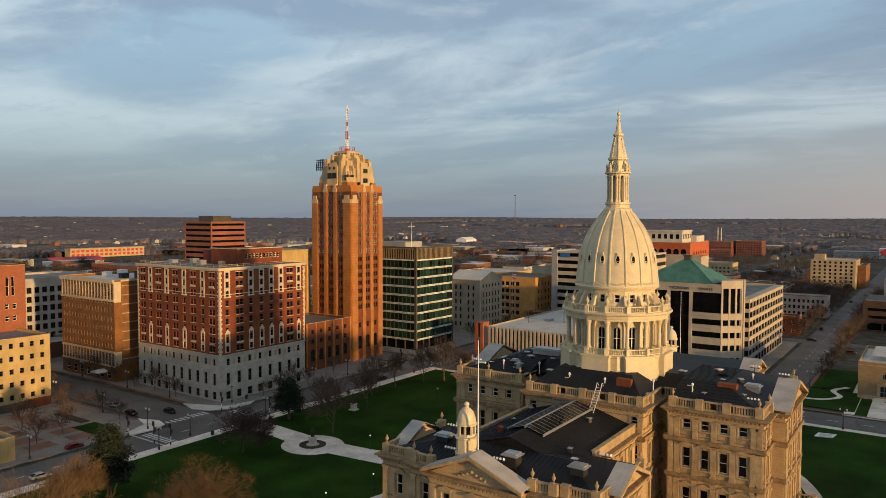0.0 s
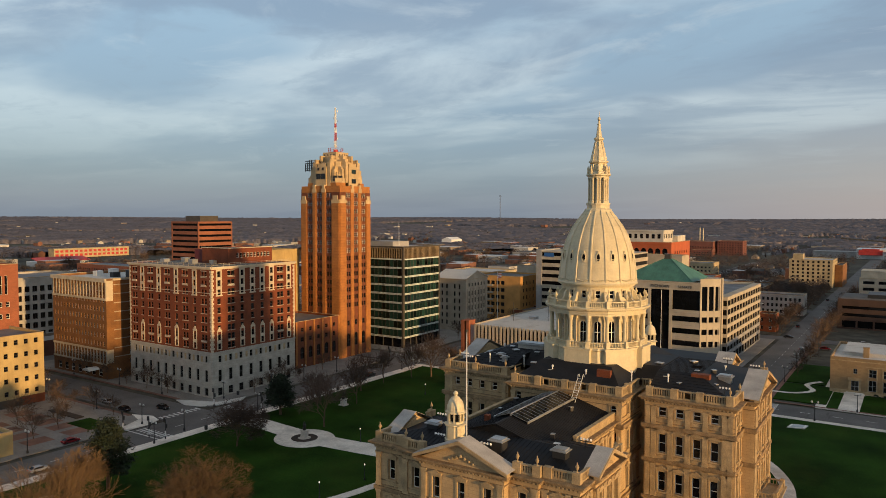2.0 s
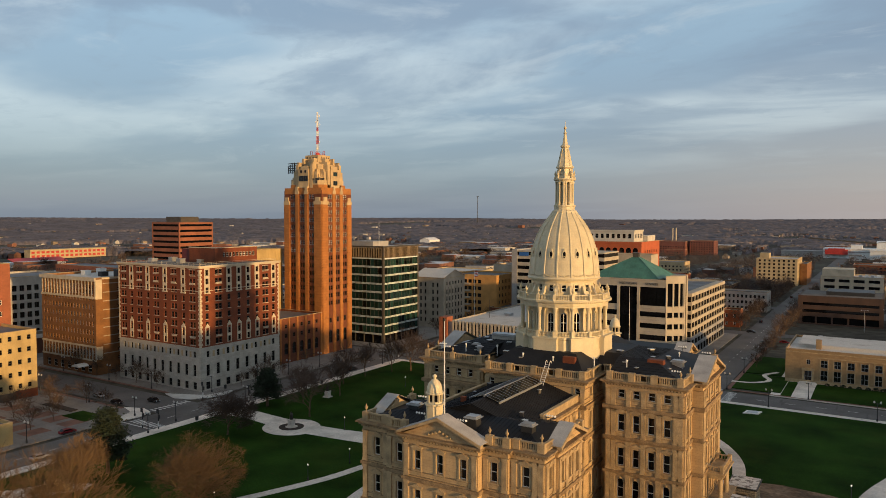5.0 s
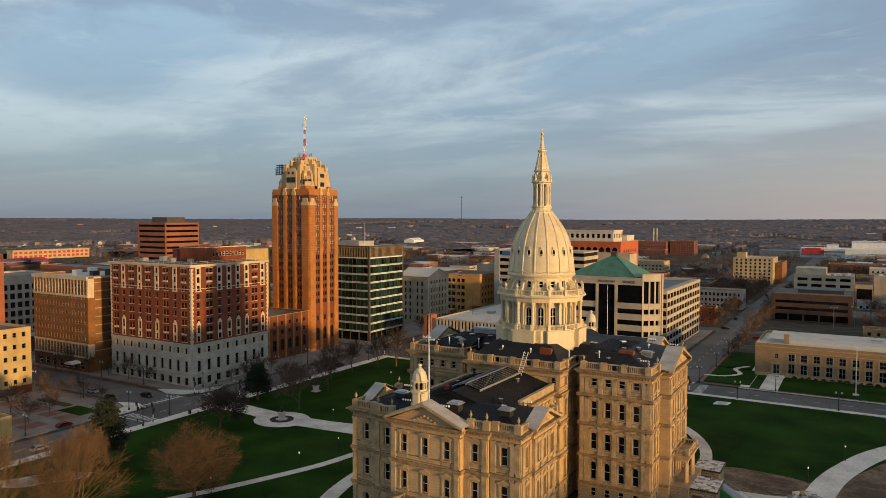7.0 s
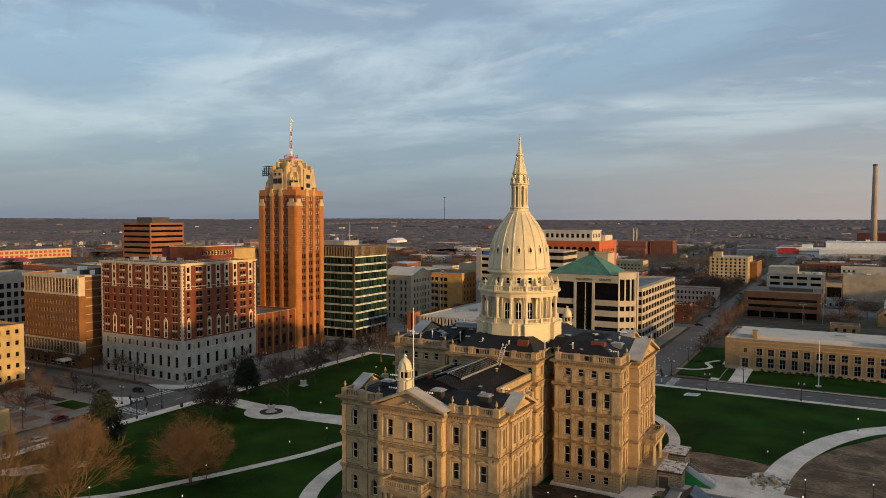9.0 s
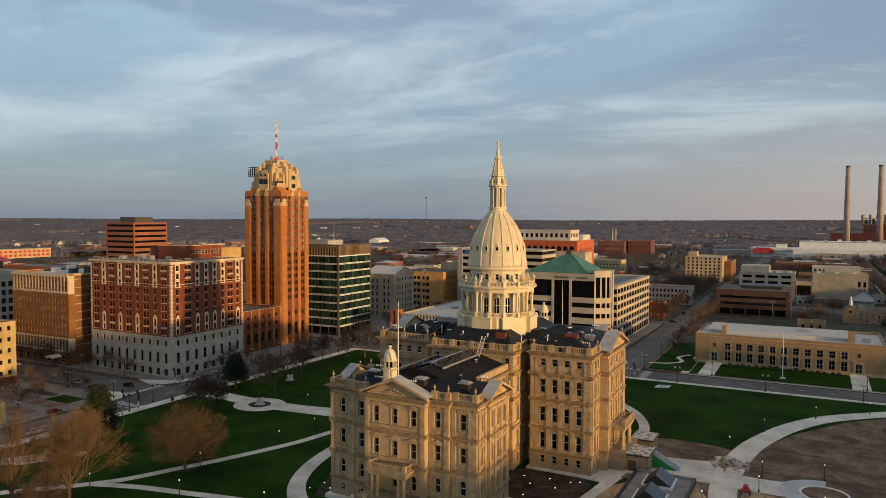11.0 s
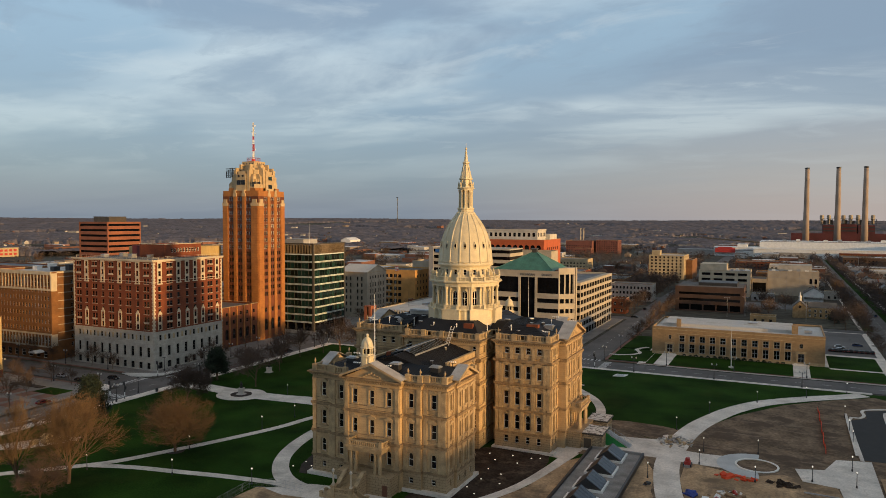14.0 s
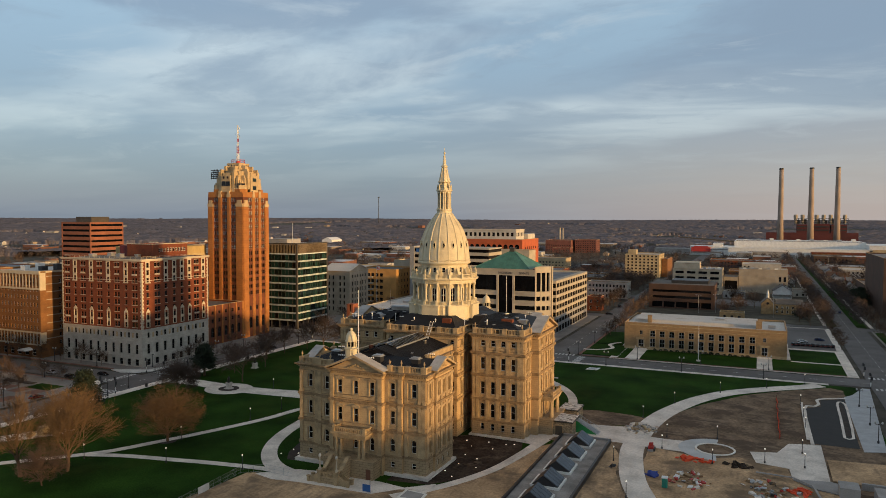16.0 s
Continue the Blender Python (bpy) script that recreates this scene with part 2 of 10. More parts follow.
GRASS = material("lawn_grass", (0.018, 0.054, 0.006), 0.95, var=0.45, scale=0.07, fine=2.5, bump=0.5, tint=(0.022, 0.060, 0.007), spec=0.05)
SOIL = material("bare_soil", (0.25, 0.18, 0.122), 0.95, var=0.45, scale=0.12, fine=1.2, bump=0.7, spec=0.1)
SOIL_DARK = material("damp_soil", (0.068, 0.050, 0.038), 0.95, var=0.5, scale=0.2, fine=1.5, bump=0.7, spec=0.1)
SAND = material("sandy_fill", (0.52, 0.36, 0.215), 0.95, var=0.35, scale=0.1, fine=1.5, bump=0.4, spec=0.1)
CONCRETE = material("pale_concrete_paving", (0.75, 0.69, 0.62), 0.85, var=0.2, scale=0.15, fine=2.0)
PAVE_GREY = material("grey_town_paving", (0.235, 0.217, 0.200), 0.85, var=0.25, scale=0.12, fine=1.5)
PAVER = material("brick_red_paver", (0.21, 0.105, 0.075), 0.85, var=0.25, scale=0.3)
ASPHALT = material("asphalt", (0.132, 0.125, 0.121), 0.85, var=0.3, scale=0.06, fine=3.0)
ASPHALT_NEW = material("fresh_asphalt", (0.021, 0.020, 0.019), 0.8, var=0.2)
ROAD_PAINT = material("road_paint", (0.62, 0.62, 0.60), 0.7, var=0.35, scale=0.8)
BARK = material("bark", (0.15, 0.095, 0.058), 0.9, var=0.3, scale=1.0)
TWIG = material("reddish_twigs", (0.130, 0.080, 0.038), 0.9, var=0.3, scale=0.3, rand=0.25, bump=0)
TWIG_GREY = material("grey_brown_twigs", (0.090, 0.058, 0.044), 0.9, var=0.3, scale=0.3, rand=0.25, bump=0)
NEEDLE = material("dark_evergreen", (0.020, 0.034, 0.016), 0.9, var=0.4, bump=0)
BRONZE_STATUE = material("dark_bronze", (0.035, 0.032, 0.026), 0.4, metal=0.4, var=0.3)

stained(CONCRETE, (0.30, 0.265, 0.225), 0.16, 0.52, 0.72, 0.55, seed=3.0)
stained(CONCRETE, (0.24, 0.20, 0.16), 0.9, 0.60, 0.72, 0.45, (1, 0.35, 1), 9.0)
stained(PAVE_GREY, (0.20, 0.175, 0.15), 0.2, 0.52, 0.7, 0.6, seed=3.5)
stained(YELLOW_PANEL, (0.28, 0.19, 0.08), 0.4, 0.52, 0.72, 0.5, (1.5, 1.5, 0.4), 37.0)
stained(SAND, (0.15, 0.11, 0.075), 0.09, 0.49, 0.62, 0.85, seed=5.0)
stained(SAND, (0.20, 0.145, 0.10), 0.55, 0.54, 0.66, 0.6, (1, 0.22, 1), 17.0)
stained(SOIL, (0.085, 0.062, 0.046), 0.12, 0.47, 0.60, 0.85, seed=2.0)
stained(SOIL, (0.30, 0.225, 0.16), 0.5, 0.56, 0.68, 0.55, (0.3, 1, 1), 23.0)
stained(SOIL_DARK, (0.17, 0.13, 0.095), 0.3, 0.55, 0.68, 0.6, seed=31.0)
stained(GRASS, (0.036, 0.056, 0.008), 0.05, 0.50, 0.72, 0.55, seed=7.0)
stained(GRASS, (0.060, 0.052, 0.022), 0.35, 0.66, 0.76, 0.5, seed=13.0)
stained(ASPHALT, (0.075, 0.070, 0.066), 0.10, 0.52, 0.68, 0.5, seed=6.0)
stained(ASPHALT, (0.055, 0.052, 0.050), 0.7, 0.62, 0.68, 0.6, (1, 0.12, 1), 19.0)
stained(ROOF_WHITE, (0.25, 0.21, 0.16), 0.14, 0.54, 0.68, 0.6, seed=4.0)
stained(ROOF_GREY, (0.10, 0.095, 0.09), 0.15, 0.52, 0.66, 0.5, seed=8.0)
stained(STONE, (0.24, 0.185, 0.12), 0.5, 0.56, 0.74, 0.30, (2.2, 2.2, 0.3), 11.0)
stained(STONE_TRIM, (0.17, 0.14, 0.10), 0.9, 0.52, 0.72, 0.45, (1.4, 1.4, 0.6), 15.0)
stained(LIMESTONE, (0.33, 0.30, 0.25), 0.25, 0.54, 0.72, 0.45, (1.6, 1.6, 0.4), 21.0)
stained(CREAM, (0.42, 0.35, 0.22), 0.7, 0.58, 0.76, 0.35, (1.5, 1.5, 0.4), 27.0)
for m_ in (BRICK_RED, BRICK_BROWN, BRICK_TOWER, BRICK_TOWER_RED):
    stained(m_, tuple(0.45 * c for c in (0.2, 0.08, 0.04)), 0.3, 0.55, 0.72, 0.4, (1.4, 1.4, 0.5), 33.0)


# ---- mesh helpers ----
WM = {}


def thing(name, label, category, group="", at=(0, 0, 0), rz=0.0):
    ob = new(name)
    ob.empty_display_size = 0.5
    m = pose(*at, 0, 0, rz)
    ob.matrix_basis = m
    WM[ob] = m
    return tagged(ob, label, category, group)


def mesh_of(name, bm, *mats, smooth=False):
    me = bpy.data.meshes.new(name)
    bm.to_mesh(me)
    bm.free()
    for m in mats:
        me.materials.append(m)
    if smooth:
        for p in me.polygons:
            p.use_smooth = True
    return me


def place(name, me, parent, m=None, label=""):
    """An object on the mesh me at the pose m (in the world, or in the parent's own space if the parent stands at the origin)."""
    ob = new(name, me)
    m = m or Matrix()
    ob.matrix_basis = m
    WM[ob] = m
    if parent is not None:
        ob.parent = parent
        ob.matrix_parent_inverse = WM[parent].inverted()
    if label:
        ob["label"] = label
    return ob


def part(name, bm, mat, parent, label="", m=None, smooth=False):
    return place(name, mesh_of(name, bm, mat, smooth=smooth), parent, m, label)


def part_each(name, bm, mat, parent):
    """One part for each loose piece of the mesh."""
    left = set(bm.faces)
    while left:
        seed = left.pop()
        todo, piece = [seed], [seed]
        while todo:
            f = todo.pop()
            for e in f.edges:
                for g in e.link_faces:
                    if g in left:
                        left.discard(g)
                        todo.append(g)
                        piece.append(g)
        one = bmesh.new()
        for f in piece:
            one.faces.new([one.verts.new(v.co) for v in f.verts]).material_index = f.material_index
        part(name, one, mat, parent)
    bm.free()


def structure(name, bm, mat, label, category):
    return tagged(place(name, mesh_of(name, bm, mat), None), label, category, kind="structure")


def box(bm, x0, x1, y0, y1, z0, z1, mi=0):
    vs = [bm.verts.new(p) for p in ((x0, y0, z0), (x1, y0, z0), (x1, y1, z0), (x0, y1, z0), (x0, y0, z1), (x1, y0, z1), (x1, y1, z1), (x0, y1, z1))]
    for f in ((3, 2, 1, 0), (4, 5, 6, 7), (0, 1, 5, 4), (1, 2, 6, 5), (2, 3, 7, 6), (3, 0, 4, 7)):
        bm.faces.new([vs[i] for i in f]).material_index = mi
    return bm


def boxes(*rows):
    bm = bmesh.new()
    for r in rows:
        box(bm, *r)
    return bm


def quad(bm, a, b, c, d, mi=0):
    f = bm.faces.new([bm.verts.new(p) for p in (a, b, c, d)])
    f.material_index = mi
    return f


def lathe(bm, profile, n=24, x=0.0, y=0.0, phase=0.0, closed=True):
    """Turns a profile of (radius, z) round the upright axis at x, y."""
    rings = []
    for r, z in profile:
        rings.append([bm.verts.new((x + r * math.cos(phase + 2 * math.pi * k / n), y + r * math.sin(phase + 2 * math.pi * k / n), z)) for k in range(n)])
    for a, b in zip(rings, rings[1:]):
        for k in range(n):
            bm.faces.new((a[k], a[(k + 1) % n], b[(k + 1) % n], b[k]))
    if closed:
        bm.faces.new(rings[-1])
        bm.faces.new(rings[0][::-1])
    return bm


def rod(bm, a, b, r0, r1=None, n=6):
    """A tapered rod from a to b."""
    a, b = Vector(a), Vector(b)
    r1 = r0 if r1 is None else r1
    w = (b - a).normalized()
    u = w.orthogonal().normalized()
    v = w.cross(u)
    ra, rb = [], []
    for k in range(n):
        d = u * math.cos(2 * math.pi * k / n) + v * math.sin(2 * math.pi * k / n)
        ra.append(bm.verts.new(a + d * r0))
        rb.append(bm.verts.new(b + d * r1))
    for k in range(n):
        bm.faces.new((ra[k], ra[(k + 1) % n], rb[(k + 1) % n], rb[k]))
    bm.faces.new(rb)
    bm.faces.new(ra[::-1])
    return bm


def prism(bm, outline, z0, z1, mi=0):
    """An upright prism on an outline of (x, y), counter-clockwise."""
    lo = [bm.verts.new((x, y, z0)) for x, y in outline]
    hi = [bm.verts.new((x, y, z1)) for x, y in outline]
    n = len(lo)
    for k in range(n):
        bm.faces.new((lo[k], lo[(k + 1) % n], hi[(k + 1) % n], hi[k])).material_index = mi
    bm.faces.new(hi).material_index = mi
    bm.faces.new(lo[::-1]).material_index = mi
    return bm


# A face is (corner, u, n): u runs to the right as seen from outside, n points outwards.
def face_n(x0, y, z=0.0):
    return Vector((x0, y, z)), Vector((1, 0, 0)), Vector((0, -1, 0))


def face_w(x, y0, z=0.0):
    return Vector((x, y0, z)), Vector((0, 1, 0)), Vector((1, 0, 0))


def face_s(x1, y, z=0.0):
    return Vector((x1, y, z)), Vector((-1, 0, 0)), Vector((0, 1, 0))


def face_e(x, y1, z=0.0):
    return Vector((x, y1, z)), Vector((0, -1, 0)), Vector((-1, 0, 0))


def turn_of(face):
    o, u, n = face
    return math.degrees(math.atan2(u.y, u.x))


def wall(bm, face, width, height, holes=(), depth=0.35):
    """A wall's outer skin with holes (u0, v0, u1, v1, arched) and their reveals."""
    o, u, n = face
    up = Vector((0, 0, 1))

    def P(a, b, d=0.0):
        return o + u * a + up * b - n * d
    vs = sorted({0.0, height, *[h[1] for h in holes], *[h[3] for h in holes]})
    for v0, v1 in zip(vs, vs[1:]):
        mid = (v0 + v1) / 2
        cuts = sorted((h[0], h[2]) for h in holes if h[1] < mid < h[3])
        a = 0.0
        for c0, c1 in cuts + [(width, width)]:
            if c0 - a > 1e-4:
                quad(bm, P(a, v0), P(c0, v0), P(c0, v1), P(a, v1))
            a = c1
    for u0, v0, u1, v1, *arch in holes:
        quad(bm, P(u0, v0), P(u1, v0), P(u1, v0, depth), P(u0, v0, depth))
        if arch and arch[0]:
            r = (u1 - u0) / 2
            sp, c = v1 - r, (u0 + u1) / 2
            quad(bm, P(u0, v0), P(u0, v0, depth), P(u0, sp, depth), P(u0, sp))
            quad(bm, P(u1, v0, depth), P(u1, v0), P(u1, sp), P(u1, sp, depth))
            pts = [(c - r * math.cos(math.pi * k / 8), sp + r * math.sin(math.pi * k / 8)) for k in range(9)]
            for (a0, b0), (a1, b1) in zip(pts, pts[1:]):
                quad(bm, P(a0, b0), P(a1, b1), P(a1, v1), P(a0, v1)) if b0 < v1 - 1e-5 or b1 < v1 - 1e-5 else None
                quad(bm, P(a1, b1), P(a0, b0), P(a0, b0, depth), P(a1, b1, depth))
        else:
            quad(bm, P(u0, v0), P(u0, v0, depth), P(u0, v1, depth), P(u0, v1))
            quad(bm, P(u1, v0, depth), P(u1, v0), P(u1, v1), P(u1, v1, depth))
            quad(bm, P(u1, v1), P(u0, v1), P(u0, v1, depth), P(u1, v1, depth))
    return bm


WINDOWS = {}


def window_mesh(w, h, arched, style, frame_mat, glass_mat):
    """A window w by h that faces -y with its sill at the origin: sash frame (slot 0) and glass (slot 1)."""
    key = (round(w, 2), round(h, 2), arched, style, frame_mat.name, glass_mat.name)
    if key in WINDOWS:
        return WINDOWS[key]
    bm = bmesh.new()
    t = min(0.13, w * 0.09)
    if arched:
        r, sp = w / 2, h - w / 2
        pts = [(-w / 2, 0), (w / 2, 0)] + [(r * math.cos(math.pi * k / 8), sp + r * math.sin(math.pi * k / 8)) for k in range(9)]
        bm.faces.new([bm.verts.new((a, 0.06, b)) for a, b in pts]).material_index = 1
        for k in range(8):
            a0, a1 = math.pi * k / 8, math.pi * (k + 1) / 8
            quad(bm, *[(q * math.cos(a), 0.0, sp + q * math.sin(a)) for q, a in ((r, a0), (r, a1), (r - t, a1), (r - t, a0))][::-1])
    else:
        sp = h
        quad(bm, (-w / 2, 0.06, 0), (w / 2, 0.06, 0), (w / 2, 0.06, h), (-w / 2, 0.06, h), 1)
        box(bm, -w / 2 + t, w / 2 - t, 0, 0.05, h - t, h)
    box(bm, -w / 2, -w / 2 + t, 0, 0.05, 0, sp)
    box(bm, w / 2 - t, w / 2, 0, 0.05, 0, sp)
    box(bm, -w / 2 + t, w / 2 - t, 0, 0.05, 0, t)
    if style in ("sash", "cross"):
        box(bm, -w / 2 + t, w / 2 - t, 0.005, 0.045, h * 0.5 - t / 2, h * 0.5 + t / 2)
    if style in ("cross", "pair"):
        box(bm, -t / 2, t / 2, 0.01, 0.04, t, h * 0.5 - t / 2 if style == "cross" else h - t)
        if style == "cross":
            box(bm, -t / 2, t / 2, 0.01, 0.04, h * 0.5 + t / 2, h - t)
    WINDOWS[key] = mesh_of("window", bm, frame_mat, glass_mat)
    return WINDOWS[key]


def fit_windows(face, holes, parent, style, frame_mat, glass_mat, depth=0.35, split=False):
    o, u, n = face
    rz = turn_of(face)
    for u0, v0, u1, v1, *arch in holes:
        p = o + u * ((u0 + u1) / 2) + Vector((0, 0, v0)) - n * (depth - 0.08)
        place("window", window_mesh(u1 - u0, v1 - v0, bool(arch and arch[0]), style, frame_mat, glass_mat), parent, pose(*p, 0, 0, rz))


def slab(bm, face, u0, u1, v0, v1, out, back=0.0):
    """A flat piece on a face, from back behind it to out before it."""
    o, u, n = face
    a, b = o + u * u0 + n * out, o + u * u1 - n * back
    box(bm, min(a.x, b.x), max(a.x, b.x), min(a.y, b.y), max(a.y, b.y), o.z + v0, o.z + v1)


def slab_bm(face, u0, u1, v0, v1, out, back=0.0):
    bm = bmesh.new()
    slab(bm, face, u0, u1, v0, v1, out, back)
    return bm


def rows_of(us, w, levels):
    """Holes: columns at us, w wide, on the levels (v0, v1[, arched])."""
    return [(u - w / 2, lv[0], u + w / 2, lv[1], *(lv[2:] or (False,))) for lv in levels for u in us]


# ---- ground ----
def land_z(x, y):
    """Flat town, then land that rises gently to low hills far off."""
    r = math.hypot(x - 80, y + 190)
    k = min(1.0, max(0.0, (r - 1500) / 3300))
    return 41 * k * k * (3 - 2 * k) + (6 * k * math.sin(x * 0.0021 + 1) * math.cos(y * 0.0016))


def ground_sheet():
    bm = bmesh.new()
    n = 96
    radii = [0, 120, 260, 420, 600, 800, 1050, 1350, 1650, 1950, 2300, 2650, 3000, 3400, 3800, 4200, 4600, 5000, 5400]
    mid = bm.verts.new((80, -190, -0.3))
    rings = []
    for r in radii[1:]:
        ring = []
        for k in range(n):
            a = 2 * math.pi * k / n
            x, y = 80 + r * math.cos(a), -190 + r * math.sin(a)
            ring.append(bm.verts.new((x, y, land_z(x, y) - 0.3)))
        rings.append(ring)
    for k in range(n):
        bm.faces.new((mid, rings[0][k], rings[0][(k + 1) % n]))
    for a, b in zip(rings, rings[1:]):
        for k in range(n):
            bm.faces.new((a[k], b[k], b[(k + 1) % n], a[(k + 1) % n]))
    return bm


TOWN = material("town_ground", (0.135, 0.115, 0.098), 0.95, var=0.5, scale=0.012, fine=0.15, bump=0.0, tint=(0.10, 0.098, 0.078), spec=0.1)
ground = structure("ground", ground_sheet(), TOWN, "brown and grey town ground that reaches the horizon", "ground")


def flat(name, outline, z, mat, label, category, depth=0.25):
    """A flat sheet with some thickness on an outline of (x, y)."""
    area = sum(a[0] * b[1] - b[0] * a[1] for a, b in zip(outline, outline[1:] + outline[:1]))
    bm = prism(bmesh.new(), outline if area > 0 else outline[::-1], z - depth, z)
    bm.normal_update()
    bmesh.ops.triangulate(bm, faces=[f for f in bm.faces if len(f.verts) > 4], ngon_method="EAR_CLIP")
    return structure(name, bm, mat, label, category)


def rect(x0, x1, y0, y1):
    return [(x0, y0), (x1, y0), (x1, y1), (x0, y1)]


def ribbon(name, line, width, z, mat, label, category="path", depth=0.2, smooth=4):
    """A path of a width along a line of points, rounded off; width may be one number or one for each point."""
    ws = width if isinstance(width, (list, tuple)) else [width] * len(line)
    pts, wid = [], []
    for i in range(len(line) - 1):
        p = [Vector((*line[max(0, min(len(line) - 1, i + d))], 0)) for d in (-1, 0, 1, 2)]
        for s in range(smooth):
            t = s / smooth
            pts.append(0.5 * ((2 * p[1]) + (p[2] - p[0]) * t + (2 * p[0] - 5 * p[1] + 4 * p[2] - p[3]) * t * t + (3 * p[1] - p[0] - 3 * p[2] + p[3]) * t ** 3))
            wid.append(ws[i] + (ws[i + 1] - ws[i]) * t)
    pts.append(Vector((*line[-1], 0)))
    wid.append(ws[-1])
    bm = bmesh.new()
    rows = []
    for i, p in enumerate(pts):
        d = (pts[min(i + 1, len(pts) - 1)] - pts[max(i - 1, 0)]).normalized()
        s = Vector((-d.y, d.x, 0)) * wid[i] / 2
        rows.append([bm.verts.new((*(p + q)[:2], h)) for q, h in ((s, z), (-s, z), (-s, z - depth), (s, z - depth))])
    for a, b in zip(rows, rows[1:]):
        for k in range(4):
            bm.faces.new((a[k], a[(k + 1) % 4], b[(k + 1) % 4], b[k]))
    bm.faces.new(rows[0][::-1])
    bm.faces.new(rows[-1])
    bmesh.ops.recalc_face_normals(bm, faces=bm.faces)
    return structure(name, bm, mat, label, category)


# streets (asphalt lies lowest, kerbs and lawns stand above it)
flat("road_capitol_avenue", rect(-131, -117, -260, 900), -0.06, ASPHALT, "grey asphalt avenue with worn lane paint", "road")
flat("road_michigan_avenue", rect(-900, -117.02, -9, 6), -0.064, ASPHALT, "grey asphalt street that ends at the lawn", "road")
flat("road_allegan", rect(-900, 900, 101, 115), -0.068, ASPHALT, "grey asphalt street before the library", "road")
flat("road_walnut", rect(126, 142, -400, 1500), -0.072, ASPHALT, "long grey asphalt street lined by trees", "road")
flat("road_townsend", rect(-2, 13, 115.1, 1500), -0.076, ASPHALT, "long grey asphalt street that runs south", "road")
flat("road_washtenaw", rect(-900, 900, 250, 262), -0.08, ASPHALT, "grey asphalt cross street", "road")
flat("road_kalamazoo", rect(-900, 900, 372, 384), -0.084, ASPHALT, "grey asphalt cross street", "road")
flat("road_ottawa", rect(-900, 900, -130, -116), -0.088, ASPHALT, "grey asphalt street behind the lawn", "road")
flat("road_washington", rect(-262, -250, -400, 900), -0.092, ASPHALT, "grey asphalt street between the blocks", "road")
# blocks of pavement with kerbs
for x0, x1, y0, y1 in ((-250, -133.5, 9, 99), (-250, -133.5, -116, -11), (-250, -133.5, 117, 249), (-131 + 15, -4, 117, 249), (-116, -4, 263, 371), (15, 124, 263, 371),
                       (144, 250, 117, 249), (144, 250, -116, 99), (144, 250, 263, 371), (-250, -133, 263, 371), (15, 124, 385, 560), (-116, -4, 385, 560), (144, 250, 385, 560)):
    flat("pavement", rect(x0, x1, y0, y1), 0.06, CONCRETE if x0 > -10 and y0 < 120 and x1 < 130 else TOWN if y0 > 250 else PAVE_GREY, "pale concrete pavement block with a kerb", "pavement")
# the capitol's square
flat("lawn_square", rect(-113, 121, -113, 98), 0.02, GRASS, "dark green mown lawn round the capitol", "lawn")
ribbon("pavement_avenue_side", [(-115, -113), (-115, 98)], 4.0, 0.08, CONCRETE, "pale concrete pavement beside the avenue", "pavement", smooth=1)
ribbon("pavement_south_side", [(-117, 99.3), (112, 99.3)], 2.6, 0.085, CONCRETE, "pale concrete pavement beside the street", "pavement", smooth=1)


# ---- the capitol ----
capitol = thing("state_capitol", "sandstone capitol with dark metal roofs and a tall cream iron dome", "capitol")
N_LEVELS = [(1.9, 3.3), (5.7, 8.9, True), (12.2, 15.5), (18.9, 22.2)]
C_LEVELS = [(1.8, 3.6), (5.4, 9.4, True), (11.9, 15.5), (18.9, 22.3), (25.5, 27.3)]


def extrude(bm, pts, vec):
    """A solid from a flat outline of points, moved along vec."""
    a = [bm.verts.new(p) for p in pts]
    b = [bm.verts.new(Vector(p) + Vector(vec)) for p in pts]
    n = len(a)
    fs = [bm.faces.new(a), bm.faces.new(b[::-1])] + [bm.faces.new((a[(k + 1) % n], a[k], b[k], b[(k + 1) % n])) for k in range(n)]
    bmesh.ops.recalc_face_normals(bm, faces=fs)
    return bm


